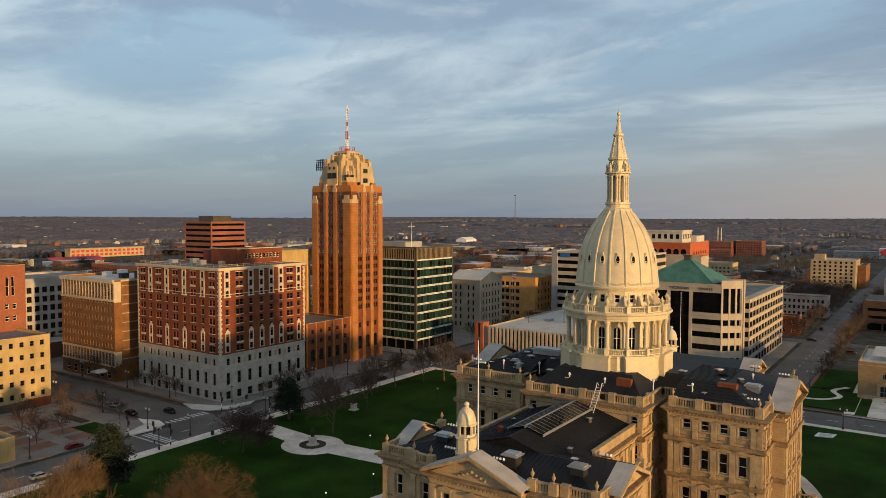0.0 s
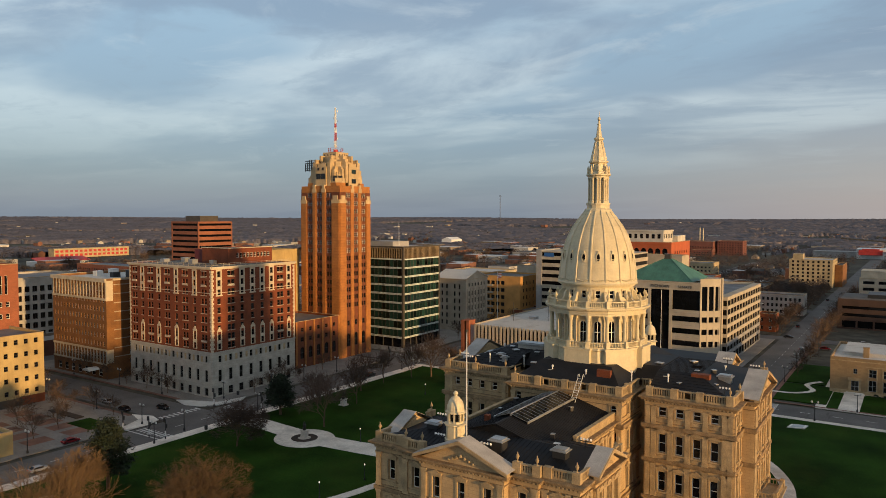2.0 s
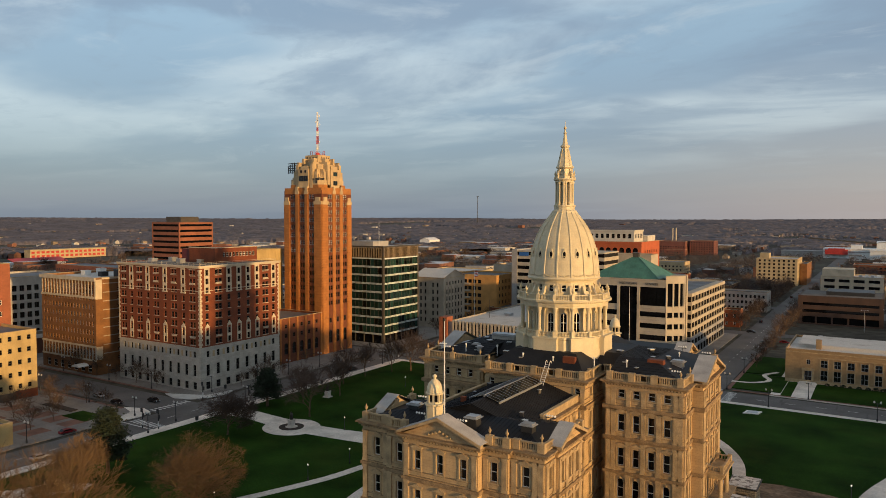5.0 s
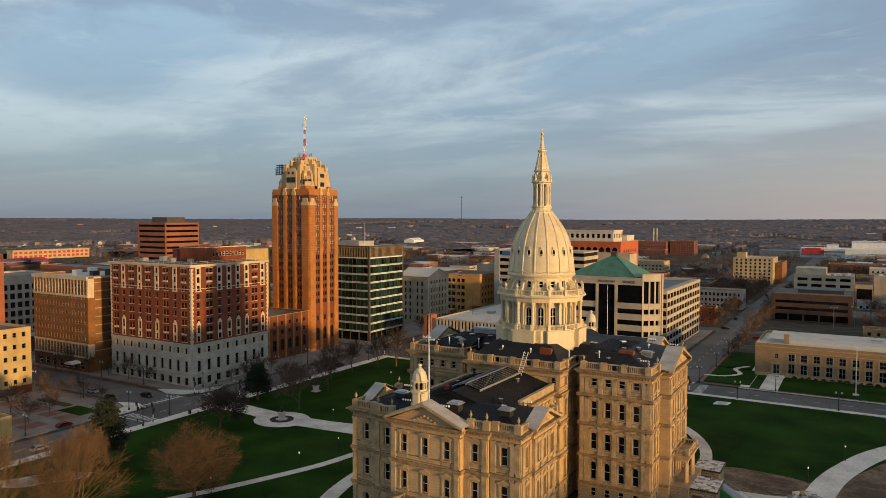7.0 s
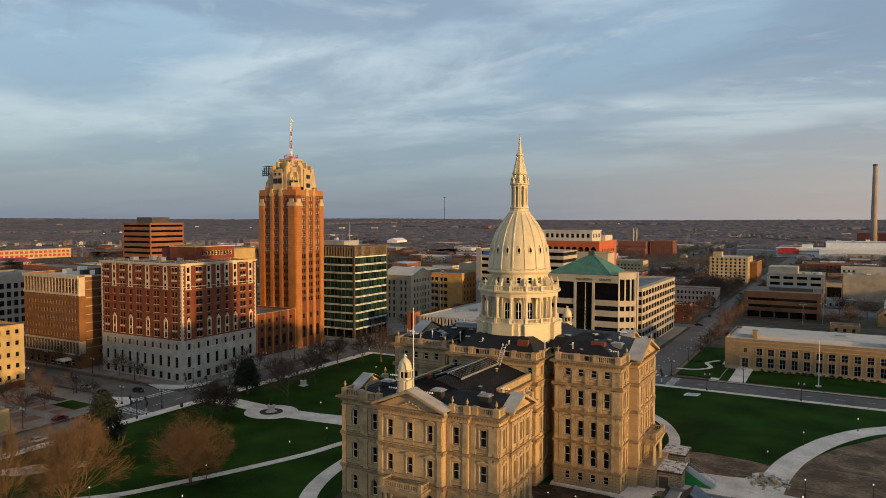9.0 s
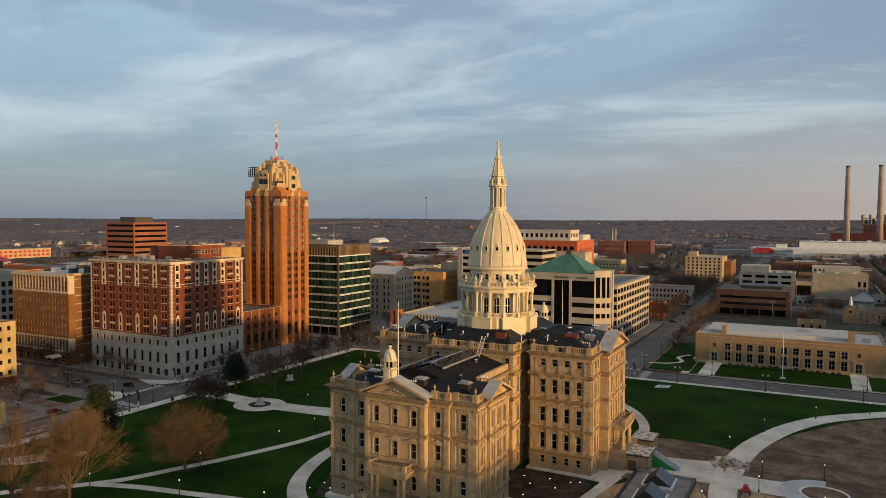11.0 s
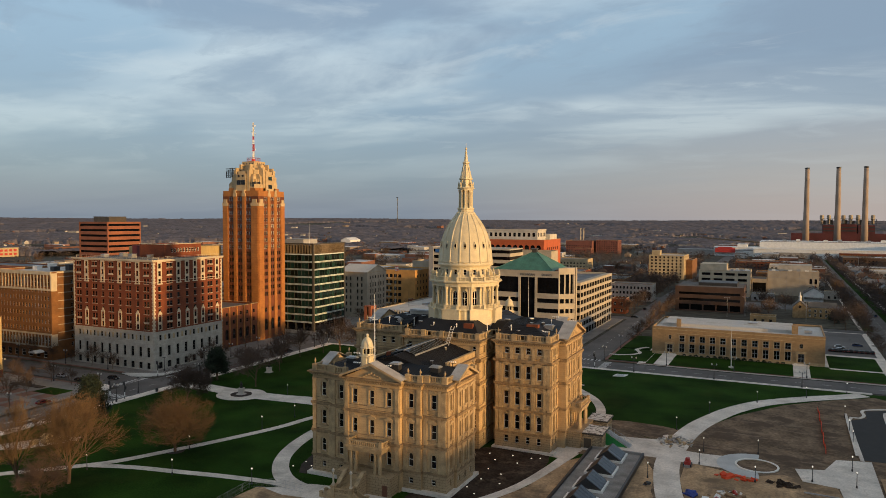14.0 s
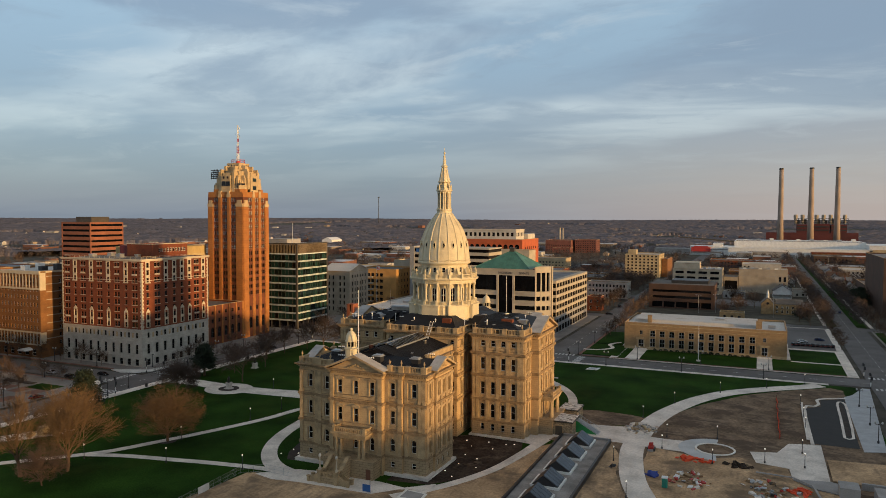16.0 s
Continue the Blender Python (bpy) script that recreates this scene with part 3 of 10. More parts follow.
def cap_wall(face, width, us, w, levels, top, parent, hoods=True, pilasters=()):
    """One face of the capitol: rusticated base, ashlar above, windows, their surrounds and pilasters."""
    o, u, n = face
    base = 4.55
    low = [h for h in rows_of(us, w * 0.85, levels[:1])]
    high = rows_of(us, w, levels[1:])
    bm = wall(bmesh.new(), face, width, base, low, 0.45)
    part("base_wall", bm, STONE_RUST, parent)
    upper = (o + Vector((0, 0, base)), u, n)
    bm = wall(bmesh.new(), upper, width, top - base, [(a, b - base, c, d - base, e) for a, b, c, d, e in high], 0.5)
    part("wall", bm, STONE, parent)
    fit_windows(face, low, parent, "sash", WHITE_TRIM, GLASS_DARK, 0.45)
    fit_windows(face, high, parent, "sash", WHITE_TRIM, GLASS_DARK, 0.5)
    for lv in levels[2:]:
        for v in (lv[0] - 0.34, lv[0] - 1.16):
            part("sill_course", slab_bm(face, 0, width, v, v + 0.14, 0.15), DARKER_STONE, parent)
    for a, b, c, d, e in high if hoods else ():
        sb = bmesh.new()
        if e:
            r, mid, sp = (c - a) / 2, (a + c) / 2, d - (c - a) / 2
            for k in range(8):
                a0, a1 = math.pi * k / 8, math.pi * (k + 1) / 8
                pts = [o + u * (mid + q * math.cos(t)) + Vector((0, 0, sp + q * math.sin(t))) for q, t in ((r, a0), (r + 0.28, a0), (r + 0.28, a1), (r, a1))]
                extrude(sb, pts, n * 0.12)
            slab(sb, face, a - 0.28, a, b, sp, 0.10)
            slab(sb, face, c, c + 0.28, b, sp, 0.10)
            slab(sb, face, mid - 0.15, mid + 0.15, d - 0.05, d + 0.42, 0.22)
        else:
            slab(sb, face, a - 0.26, a, b, d, 0.10)
            slab(sb, face, c, c + 0.26, b, d, 0.10)
            slab(sb, face, a - 0.3, c + 0.3, d, d + 0.3, 0.12)
            if d - b > 2.5:
                slab(sb, face, a - 0.5, c + 0.5, d + 0.42, d + 0.62, 0.38)
                ct, zt = (a + c) / 2, d + 0.62
                extrude(sb, [o + u * q + Vector((0, 0, z)) for q, z in ((a - 0.5, zt), (c + 0.5, zt), (ct, zt + 0.45))], n * 0.34)
        slab(sb, face, a - 0.4, c + 0.4, b - 0.22, b, 0.26)
        slab(sb, face, a - 0.2, c + 0.2, b - 0.9, b - 0.22, 0.07)
        part("window_surround", sb, STONE_TRIM, parent)
    for p in pilasters:
        for z0, z1 in zip((4.9, 10.9, 17.6), (10.3, 16.9, top - 1.6)):
            half = [(0.56, z0), (0.56, z0 + 0.5), (0.44, z0 + 0.58), (0.44, z1 - 0.5), (0.50, z1 - 0.38), (0.60, z1 - 0.3), (0.60, z1)]
            outline = [(p + a, z) for a, z in half] + [(p - a, z) for a, z in half[::-1]]
            part("pilaster", extrude(bmesh.new(), [o + u * a + Vector((0, 0, z)) for a, z in outline], n * 0.25), STONE_TRIM, parent)


def cap_bands(x0, x1, y0, y1, belts, corn, parent, dentil=True):
    """Belt courses and the main cornice round a block."""
    for z0, z1, out in belts:
        part("belt_course", boxes((x0 - out, x1 + out, y0 - out, y1 + out, z0, z1), (x0 - out * 0.5, x1 + out * 0.5, y0 - out * 0.5, y1 + out * 0.5, z0 - 0.22, z0)), DARKER_STONE, parent)
    bm = bmesh.new()
    for z0, z1, out in ((-0.95, -0.6, 0.22), (-0.6, -0.25, 0.55), (-0.25, 0.0, 0.95)):
        box(bm, x0 - out, x1 + out, y0 - out, y1 + out, corn + z0, corn + z1)
    box(bm, x0 - 0.12, x1 + 0.12, y0 - 0.12, y1 + 0.12, corn - 1.75, corn - 1.6)
    part("cornice", bm, DARKER_STONE, parent)
    if dentil:
        bm = bmesh.new()
        k = 0
        while x0 + k * 0.62 < x1:
            box(bm, x0 + k * 0.62, x0 + k * 0.62 + 0.3, y0 - 0.46, y0 - 0.2, corn - 0.9, corn - 0.62)
            k += 1
        k = 0
        while y0 + k * 0.62 < y1:
            box(bm, x1 + 0.2, x1 + 0.46, y0 + k * 0.62, y0 + k * 0.62 + 0.3, corn - 0.9, corn - 0.62)
            k += 1
        tagged(part("dentil_course", bm, STONE_TRIM, parent), kind="stuff")


def urn_mesh():
    bm = lathe(bmesh.new(), [(0.34, 0), (0.34, 0.12), (0.16, 0.2), (0.14, 0.4), (0.3, 0.6), (0.44, 0.95), (0.46, 1.15), (0.3, 1.25), (0.34, 1.35), (0.18, 1.5), (0.1, 1.85), (0.03, 2.0)], 10)
    return mesh_of("urn", bm, STONE_TRIM, smooth=False)


URN = urn_mesh()


def balustrade(x0, x1, y0, y1, z, parent, h=1.45, urns=(), piers=(), along="x"):
    """A stone balustrade along one axis: plinth, rail, piers and turned balusters."""
    bm = bmesh.new()
    if along == "x":
        box(bm, x0, x1, y0, y1, z, z + 0.3)
        box(bm, x0, x1, y0 - 0.05, y1 + 0.05, z + h - 0.22, z + h)
        k, length = 0, x1 - x0
    else:
        box(bm, x0, x1, y0, y1, z, z + 0.3)
        box(bm, x0 - 0.05, x1 + 0.05, y0, y1, z + h - 0.22, z + h)
        k, length = 0, y1 - y0
    a0 = x0 if along == "x" else y0
    c = (y0 + y1) / 2 if along == "x" else (x0 + x1) / 2
    n = max(1, int(length / 0.42))
    for k in range(n):
        a = a0 + (k + 0.5) * length / n
        if any(abs(a - p) < 0.75 for p in piers) or (k // 9) % 2 == 1 and k % 9 > 6:
            continue
        s = 0.115
        if along == "x":
            box(bm, a - s, a + s, c - s, c + s, z + 0.3, z + h - 0.22)
        else:
            box(bm, c - s, c + s, a - s, a + s, z + 0.3, z + h - 0.22)
    for p in piers:
        px, py = (p, c) if along == "x" else (c, p)
        box(bm, px - 0.62, px + 0.62, py - 0.42, py + 0.42, z, z + h + 0.12)
    part("balustrade", bm, STONE_TRIM, parent)
    for p in urns:
        px, py = (p, c) if along == "x" else (c, p)
        place("urn", URN, parent, pose(px, py, z + h + 0.12) @ Matrix.Diagonal((0.6, 0.6, 0.72, 1)))


def pediment(face, u0, u1, z, rise, out, back, parent):
    """A gable front: tympanum, raking cornice and the pale metal roof behind it."""
    o, u, n = face
    mid = (u0 + u1) / 2

    def P(a, h, d):
        return o + u * a + Vector((0, 0, h - o.z)) + n * d
    bm = extrude(bmesh.new(), [P(u0, z, -back), P(u1, z, -back), P(mid, z + rise, -back)], n * (back + 0.05))
    part("pediment", bm, STONE, parent)
    rk = bmesh.new()
    t = 0.42
    for a in (u0 - out, u1 + out):
        s = 1 if a > mid else -1
        extrude(rk, [P(a, z - 0.02, 0.06), P(a, z + t, 0.06), P(mid, z + rise + t + 0.12, 0.06), P(mid, z + rise, 0.06)], n * out)
    part("raking_cornice", rk, STONE_TRIM, parent)
    rf = bmesh.new()
    for a in (u0 - out, u1 + out):
        extrude(rf, [P(a, z + t + 0.004, out * 0.9), P(mid, z + rise + t + 0.124, out * 0.9), P(mid, z + rise + t + 0.2, out * 0.9), P(a, z + t + 0.08, out * 0.9)], -n * (back + out * 0.9))
    part("gable_roof", rf, GALV_ROOF, parent, "pale grey metal gable roof")
    dn = bmesh.new()
    k = u0 + 0.3
    while k < u1 - 0.3:
        slab(dn, face, k, k + 0.3, z - o.z - 0.28, z - o.z - 0.02, out * 0.55)
        k += 0.62
    tagged(part("dentil_course", dn, STONE_TRIM, parent), kind="stuff")
    # carved work in the gable field
    cv = bmesh.new()
    for k in range(7):
        a, h, r = mid + (k - 3) * rise * 0.22, z + rise * (0.42 - abs(k - 3) * 0.085), rise * (0.13 - abs(k - 3) * 0.012)
        bmesh.ops.create_icosphere(cv, subdivisions=1, radius=r, matrix=Matrix.Translation(P(a, h, 0.06)))
    part_each("carving", cv, STONE_TRIM, parent)


GALV_ROOF = material("pale_grey_roof_metal", (0.42, 0.40, 0.38), 0.5, var=0.2, scale=0.4)
N_BELTS = [(4.55, 4.95, 0.22), (10.3, 10.85, 0.32), (16.95, 17.5, 0.32)]
C_BELTS = [(4.35, 4.75, 0.22), (10.3, 10.85, 0.34), (17.2, 17.8, 0.34), (23.3, 24.0, 0.5)]
CX = -0.4                      # the north wing's middle
X0, X1 = CX - 17.7, CX + 17.7


def wing_end(sy, parent):
    """The pavilion at the end of the north wing."""
    ya, yb = -49.4, -33.4
    # north side: outer, middle and gabled parts
    cap_wall(face_n(X0, ya), 5.9, [3.2], 1.35, N_LEVELS, 24.8, parent, pilasters=(0.6, 5.2))
    cap_wall(face_n(X1 - 5.9, ya), 5.9, [2.7], 1.35, N_LEVELS, 24.8, parent, pilasters=(0.7, 4.4, 5.3))
    cap_wall(face_n(CX - 11.8, ya - 0.7), 4.6, [2.6], 1.35, N_LEVELS, 24.8, parent, pilasters=(0.6, 4.0))
    cap_wall(face_n(CX + 7.2, ya - 0.7), 4.6, [2.0], 1.35, N_LEVELS, 24.8, parent, pilasters=(0.6, 4.0))
    cap_wall(face_n(CX - 7.2, ya - 2.2), 14.4, [2.75, 7.2, 11.65], 1.3, N_LEVELS, 24.8, parent, pilasters=(0.6, 13.8))
    side = bmesh.new()
    for x in (CX + 11.8, CX + 7.2):
        wall(side, face_w(x, ya - (0.7 if x > CX + 8 else 2.2)), 0.7 if x > CX + 8 else 1.5, 24.8)
    for x in (CX - 11.8, CX - 7.2):
        wall(side, face_e(x, ya - (0.0 if x < CX - 8 else 0.7)), 0.7 if x < CX - 8 else 1.5, 24.8)
    part_each("wall", side, STONE, parent)
    # west and east sides, each with a shallow gabled middle
    cap_wall(face_w(X1, ya), 4.0, [2.1], 0.9, N_LEVELS, 24.8, parent, pilasters=(0.7, 3.5))
    cap_wall(face_w(X1 + 0.6, ya + 4.0), 9.4, [1.6, 4.7, 7.8], 1.15, N_LEVELS, 24.8, parent, pilasters=(0.5, 3.15, 6.25, 8.9))
    cap_wall(face_w(X1, ya + 13.4), yb - ya - 13.4, [1.3], 0.9, N_LEVELS, 24.8, parent)
    side = bmesh.new()
    wall(side, face_n(X1, ya + 4.0), 0.6, 24.8)
    wall(side, face_s(X1 + 0.6, ya + 13.4), 0.6, 24.8)
    wall(side, face_e(X0, yb), yb - ya, 24.8)
    wall(side, face_s(X1, yb), X1 - X0, 24.8)
    part_each("wall", side, STONE, parent)
    cap_bands(X0, X1, ya, yb, N_BELTS, 24.8, parent)
    for xa, xb, yp in ((CX - 11.8, CX + 11.8, ya - 0.7), (CX - 7.2, CX + 7.2, ya - 2.2)):
        cap_bands(xa, xb, yp, ya - 0.3, N_BELTS, 24.803, parent)
    cap_bands(X1 - 1, X1 + 0.6, ya + 4.0, ya + 13.4, N_BELTS, 24.806, parent)
    pediment(face_n(CX - 7.2, ya - 2.2), 0, 14.4, 24.8, 3.2, 0.95, 2.4, parent)
    pediment(face_w(X1 + 0.6, ya + 4.0), 0, 9.4, 24.8, 2.4, 0.9, 1.8, parent)
    pediment(face_e(X0, ya + 13.4), 0, 9.4, 24.8, 2.4, 0.9, 1.8, parent)
    balustrade(CX + 7.6, CX + 11.8, ya - 0.5, ya - 0.1, 24.82, parent, urns=(CX + 8.3, CX + 11.4), piers=(CX + 8.3, CX + 11.4))
    balustrade(CX + 12.1, X1 - 0.1, ya + 0.1, ya + 0.5, 24.82, parent, urns=(X1 - 0.6,), piers=(CX + 12.8, X1 - 0.6))
    balustrade(CX - 11.8, CX - 7.6, ya - 0.5, ya - 0.1, 24.82, parent, urns=(CX - 8.3, CX - 11.4), piers=(CX - 8.3, CX - 11.4))
    balustrade(X0 + 0.1, CX - 12.1, ya + 0.1, ya + 0.5, 24.82, parent, urns=(X0 + 0.6,), piers=(CX - 12.8, X0 + 0.6))
    balustrade(X1 - 0.5, X1 - 0.1, ya + 0.7, ya + 3.6, 24.82, parent, along="y")
    balustrade(X1 - 0.5, X1 - 0.1, ya + 13.8, yb, 24.82, parent, urns=(yb - 0.5,), piers=(yb - 0.5,), along="y")
    balustrade(X0 + 0.1, X0 + 0.5, ya + 0.7, ya + 3.6, 24.82, parent, along="y")
    balustrade(X0 + 0.1, X0 + 0.5, ya + 13.8, yb, 24.82, parent, urns=(yb - 0.5,), piers=(yb - 0.5,), along="y")
    # hipped roof with standing seams
    bm = bmesh.new()
    e, zt, ze = 0.9, 26.9, 25.35
    pts = {"a": (X0 + e, ya + e, ze), "b": (X1 - e, ya + e, ze), "c": (X1 - e, yb - 0.1, ze), "d": (X0 + e, yb - 0.1, ze), "p": (X0 + 8, (ya + yb) / 2, zt), "q": (X1 - 8, (ya + yb) / 2, zt)}
    v = {k: bm.verts.new(p) for k, p in pts.items()}
    for f in ("abqp", "bcq", "cdpq", "dap", "dcba"):
        bm.faces.new([v[k] for k in f])
    part("roof", bm, ROOF_DARK, parent)
    sm = bmesh.new()
    for k in range(44):
        x = X0 + 1.3 + k * (X1 - X0 - 2.6) / 43
        top = min(1.0, (x - X0 - e) / 7.1, (X1 - e - x) / 7.1)
        for ys, yr in ((ya + e, (ya + yb) / 2), (yb - 0.1, (ya + yb) / 2)):
            rod(sm, (x, ys, ze + 0.02), (x, ys + (yr - ys) * top, ze + (zt - ze) * top + 0.02), 0.035, n=4)
    tagged(part("roof_seams", sm, SEAM, parent), kind="stuff")


wing_end(1, capitol)

# the link between the pavilion and the middle
LX0, LX1, LYA, LYB = CX - 10.3, CX + 10.3, -33.4, -16.0
cap_wall(face_w(LX1, LYA), LYB - LYA, [2.2, 6.4, 10.6, 14.8], 1.3, N_LEVELS, 24.6, capitol, pilasters=(4.3, 8.5, 12.7))
bm = wall(bmesh.new(), face_e(LX0, LYB), LYB - LYA, 24.6)
part_each("wall", bm, STONE, capitol)
cap_bands(LX0, LX1, LYA - 0.2, LYB, N_BELTS, 24.6, capitol)
for xp in (LX1 - 0.5, LX0):
    part("parapet", boxes((xp, xp + 0.5, LYA, LYB, 24.6, 25.9), (xp - 0.12, xp + 0.62, LYA, LYB, 25.9, 26.1)), STONE_TRIM, capitol)
bm = bmesh.new()
RZ, EZ = 28.5, 25.6
for s in (-1, 1):
    extrude(bm, [(CX, LYA - 8, RZ), (CX + s * 9.7, LYA - 8 if s > 0 else LYA - 8, EZ), (CX + s * 9.7, LYA - 8, EZ - 0.2), (CX, LYA - 8, RZ - 0.2)], (0, LYB - LYA + 8, 0))
extrude(bm, [(CX - 9.7, LYA - 7.9, EZ - 0.3), (CX + 9.7, LYA - 7.9, EZ - 0.3), (CX, LYA - 7.9, RZ - 0.3)], (0, 0.2, 0))
part("roof", bm, ROOF_DARK, capitol)
bm = bmesh.new()
for k in range(46):
    y = LYA - 7.6 + k * (LYB - LYA + 7.4) / 45
    for s in (-1, 1):
        rod(bm, (CX + s * 0.3, y, RZ - 0.05), (CX + s * 9.6, y, EZ + 0.03), 0.035, n=4)
tagged(part("roof_seams", bm, SEAM, capitol), kind="stuff")

# the long skylight on its ridge
SKY_Y0, SKY_Y1, SKY_H = -36.4, -17.6, 0.25
frame_bm = bmesh.new()
slope = (RZ - EZ) / 9.7


def on_roof(s, d, lift):
    return CX + s * d, RZ - slope * d + lift


for s in (-1, 1):
    for d in (0.05, 3.1):
        x, z = on_roof(s, d, 0.42)
        box(frame_bm, x - 0.06, x + 0.06, SKY_Y0, SKY_Y1, z - 0.35, z + 0.05)
skylight = part("skylight", frame_bm, GALV, capitol, "long ridge skylight with pale bars")
NB = 15
for s in (-1, 1):
    for k in range(NB + 1):
        y = SKY_Y0 + k * (SKY_Y1 - SKY_Y0) / NB
        (xa, za), (xb, zb) = on_roof(s, 0.05, 0.44), on_roof(s, 3.1, 0.44)
        part("glazing_bar", rod(bmesh.new(), (xa, y, za), (xb, y, zb), 0.03, n=4), GALV, skylight)
        if k < NB:
            y1 = y + (SKY_Y1 - SKY_Y0) / NB
            bm = extrude(bmesh.new(), [(xa, y + 0.05, za - 0.05), (xb, y + 0.05, zb - 0.05), (xb, y1 - 0.05, zb - 0.05), (xa, y1 - 0.05, za - 0.05)], (0, 0, -0.03))
            part("pane", bm, GLASS_DARK, skylight)

# the middle: a block under the dome and a pavilion on the west and on the east
MX, MYA, MYB = 11.2, -16.0, 22.0
cap_wall(face_n(-MX, MYA), 2 * MX, [1.6, 20.8], 1.2, C_LEVELS, 28.9, capitol, pilasters=(0.5, 21.9))
cap_wall(face_w(MX, MYA), 10.0, [3.0, 7.0], 1.2, C_LEVELS, 28.9, capitol)
bm = wall(bmesh.new(), face_s(MX, MYB), 2 * MX, 28.9)
wall(bm, face_e(-MX, MYA + 10), 10.0, 28.9)
part_each("wall", bm, STONE, capitol)
cap_bands(-MX, MX, MYA, MYB, C_BELTS, 28.9, capitol)
WX0, WX1, WYA, WYB = 14.0, 29.4, -12.0, 18.0
cap_wall(face_n(WX0, WYA), WX1 - WX0, [3.2, 6.2, 9.2, 12.2], 1.3, C_LEVELS, 28.9, capitol, pilasters=(0.7, 1.7, 4.7, 7.7, 10.7, 13.9, 14.8))
cap_wall(face_w(WX1, WYA), 6.5, [2.2, 4.9], 1.0, C_LEVELS, 28.9, capitol, pilasters=(0.6, 3.55))
cap_wall(face_w(WX1 + 2.0, WYA + 6.5), 16.5, [3.4, 8.25, 13.1], 1.4, C_LEVELS, 28.9, capitol, pilasters=(0.6, 1.6, 5.8, 10.7, 14.9, 15.9))
cap_wall(face_w(WX1, WYA + 23.0), WYB - WYA - 23.0, [2.2, 4.9], 1.0, C_LEVELS, 28.9, capitol)
bm = wall(bmesh.new(), face_n(WX1, WYA + 6.5), 2.0, 28.9)
wall(bm, face_s(WX1 + 2.0, WYA + 23.0), 2.0, 28.9)
wall(bm, face_s(WX1, WYB), WX1 - WX0, 28.9)
wall(bm, face_e(WX0, WYB), WYB - WYA, 28.9)
wall(bm, face_n(MX, -6.0), WX0 - MX, 28.9)
part_each("wall", bm, STONE, capitol)
cap_bands(WX0, WX1, WYA, WYB, C_BELTS, 28.903, capitol)
cap_bands(WX1 - 1, WX1 + 2.0, WYA + 6.5, WYA + 23.0, C_BELTS, 28.906, capitol)
pediment(face_w(WX1 + 2.0, WYA + 6.5), 0, 16.5, 28.9, 3.5, 0.95, 2.6, capitol)
EX0 = -29.4
cap_wall(face_n(EX0, WYA), 15.4, [3.2, 6.2, 9.2, 12.2], 1.3, C_LEVELS, 28.9, capitol, pilasters=(0.7, 1.7, 14.5))
bm = wall(bmesh.new(), face_w(-14.0, WYA), WYB - WYA, 28.9)
wall(bm, face_s(-14.0, WYB), 15.4, 28.9)
wall(bm, face_e(EX0, WYB), WYB - WYA, 28.9)
wall(bm, face_n(-14.0, -6.0), 2.8, 28.9)
part_each("wall", bm, STONE, capitol)
cap_bands(EX0, -14.0, WYA, WYB, C_BELTS, 28.903, capitol)
pediment(face_e(EX0, WYA + 23.0), 0, 16.5, 28.9, 3.5, 0.95, 2.6, capitol)
balustrade(WX0 + 0.2, WX1 - 0.2, WYA + 0.1, WYA + 0.5, 28.92, capitol, h=1.6, urns=(WX0 + 0.8, WX1 - 0.8), piers=(WX0 + 0.8, WX0 + 5.2, WX0 + 9.6, WX1 - 0.8))
balustrade(WX1 - 0.5, WX1 - 0.1, WYA + 0.7, WYA + 6.0, 28.92, capitol, h=1.6, along="y", urns=(WYA + 5.5,), piers=(WYA + 5.5,))
balustrade(WX1 - 0.5, WX1 - 0.1, WYA + 23.5, WYB - 0.2, 28.92, capitol, h=1.6, along="y", urns=(WYB - 0.8,), piers=(WYB - 0.8,))
balustrade(-MX + 0.2, MX - 0.2, MYA + 0.1, MYA + 0.5, 28.92, capitol, h=1.6, urns=(-MX + 0.7,), piers=(-MX + 0.7, -5.5, 0, 5.5, MX - 0.7))
balustrade(MX - 0.5, MX - 0.1, MYA + 0.7, -6.0, 28.92, capitol, h=1.6, along="y", piers=(MYA + 4,))
balustrade(MX + 0.2, WX0 - 0.2, -5.9, -5.5, 28.92, capitol, h=1.6)
balustrade(EX0 + 0.2, -14.2, WYA + 0.1, WYA + 0.5, 28.92, capitol, h=1.6, urns=(EX0 + 0.8, EX0 + 7.5, -14.8), piers=(EX0 + 0.8, EX0 + 7.5, -14.8))
balustrade(-14.5, -14.1, WYA + 0.7, -6.0, 28.92, capitol, h=1.6, along="y")
balustrade(EX0 + 0.1, EX0 + 0.5, WYA + 0.7, WYA + 6.0, 28.92, capitol, h=1.6, along="y", urns=(WYA + 5.5,), piers=(WYA + 5.5,))
# roofs of the middle: low hips that rise to one level round the dome
bm = bmesh.new()


def roof_slab(x0, x1, y0, y1, ze, zt, ml, mr, my):
    """A low roof from the eaves ze up to a flat top zt, set in by ml, mr and my on its sides."""
    lo = [bm.verts.new(p) for p in ((x0, y0, ze), (x1, y0, ze), (x1, y1, ze), (x0, y1, ze))]
    hi = [bm.verts.new(p) for p in ((x0 + ml, y0 + my, zt), (x1 - mr, y0 + my, zt), (x1 - mr, y1 - my, zt), (x0 + ml, y1 - my, zt))]
    for k in range(4):
        bm.faces.new((lo[k], lo[(k + 1) % 4], hi[(k + 1) % 4], hi[k]))
    bm.faces.new(hi)


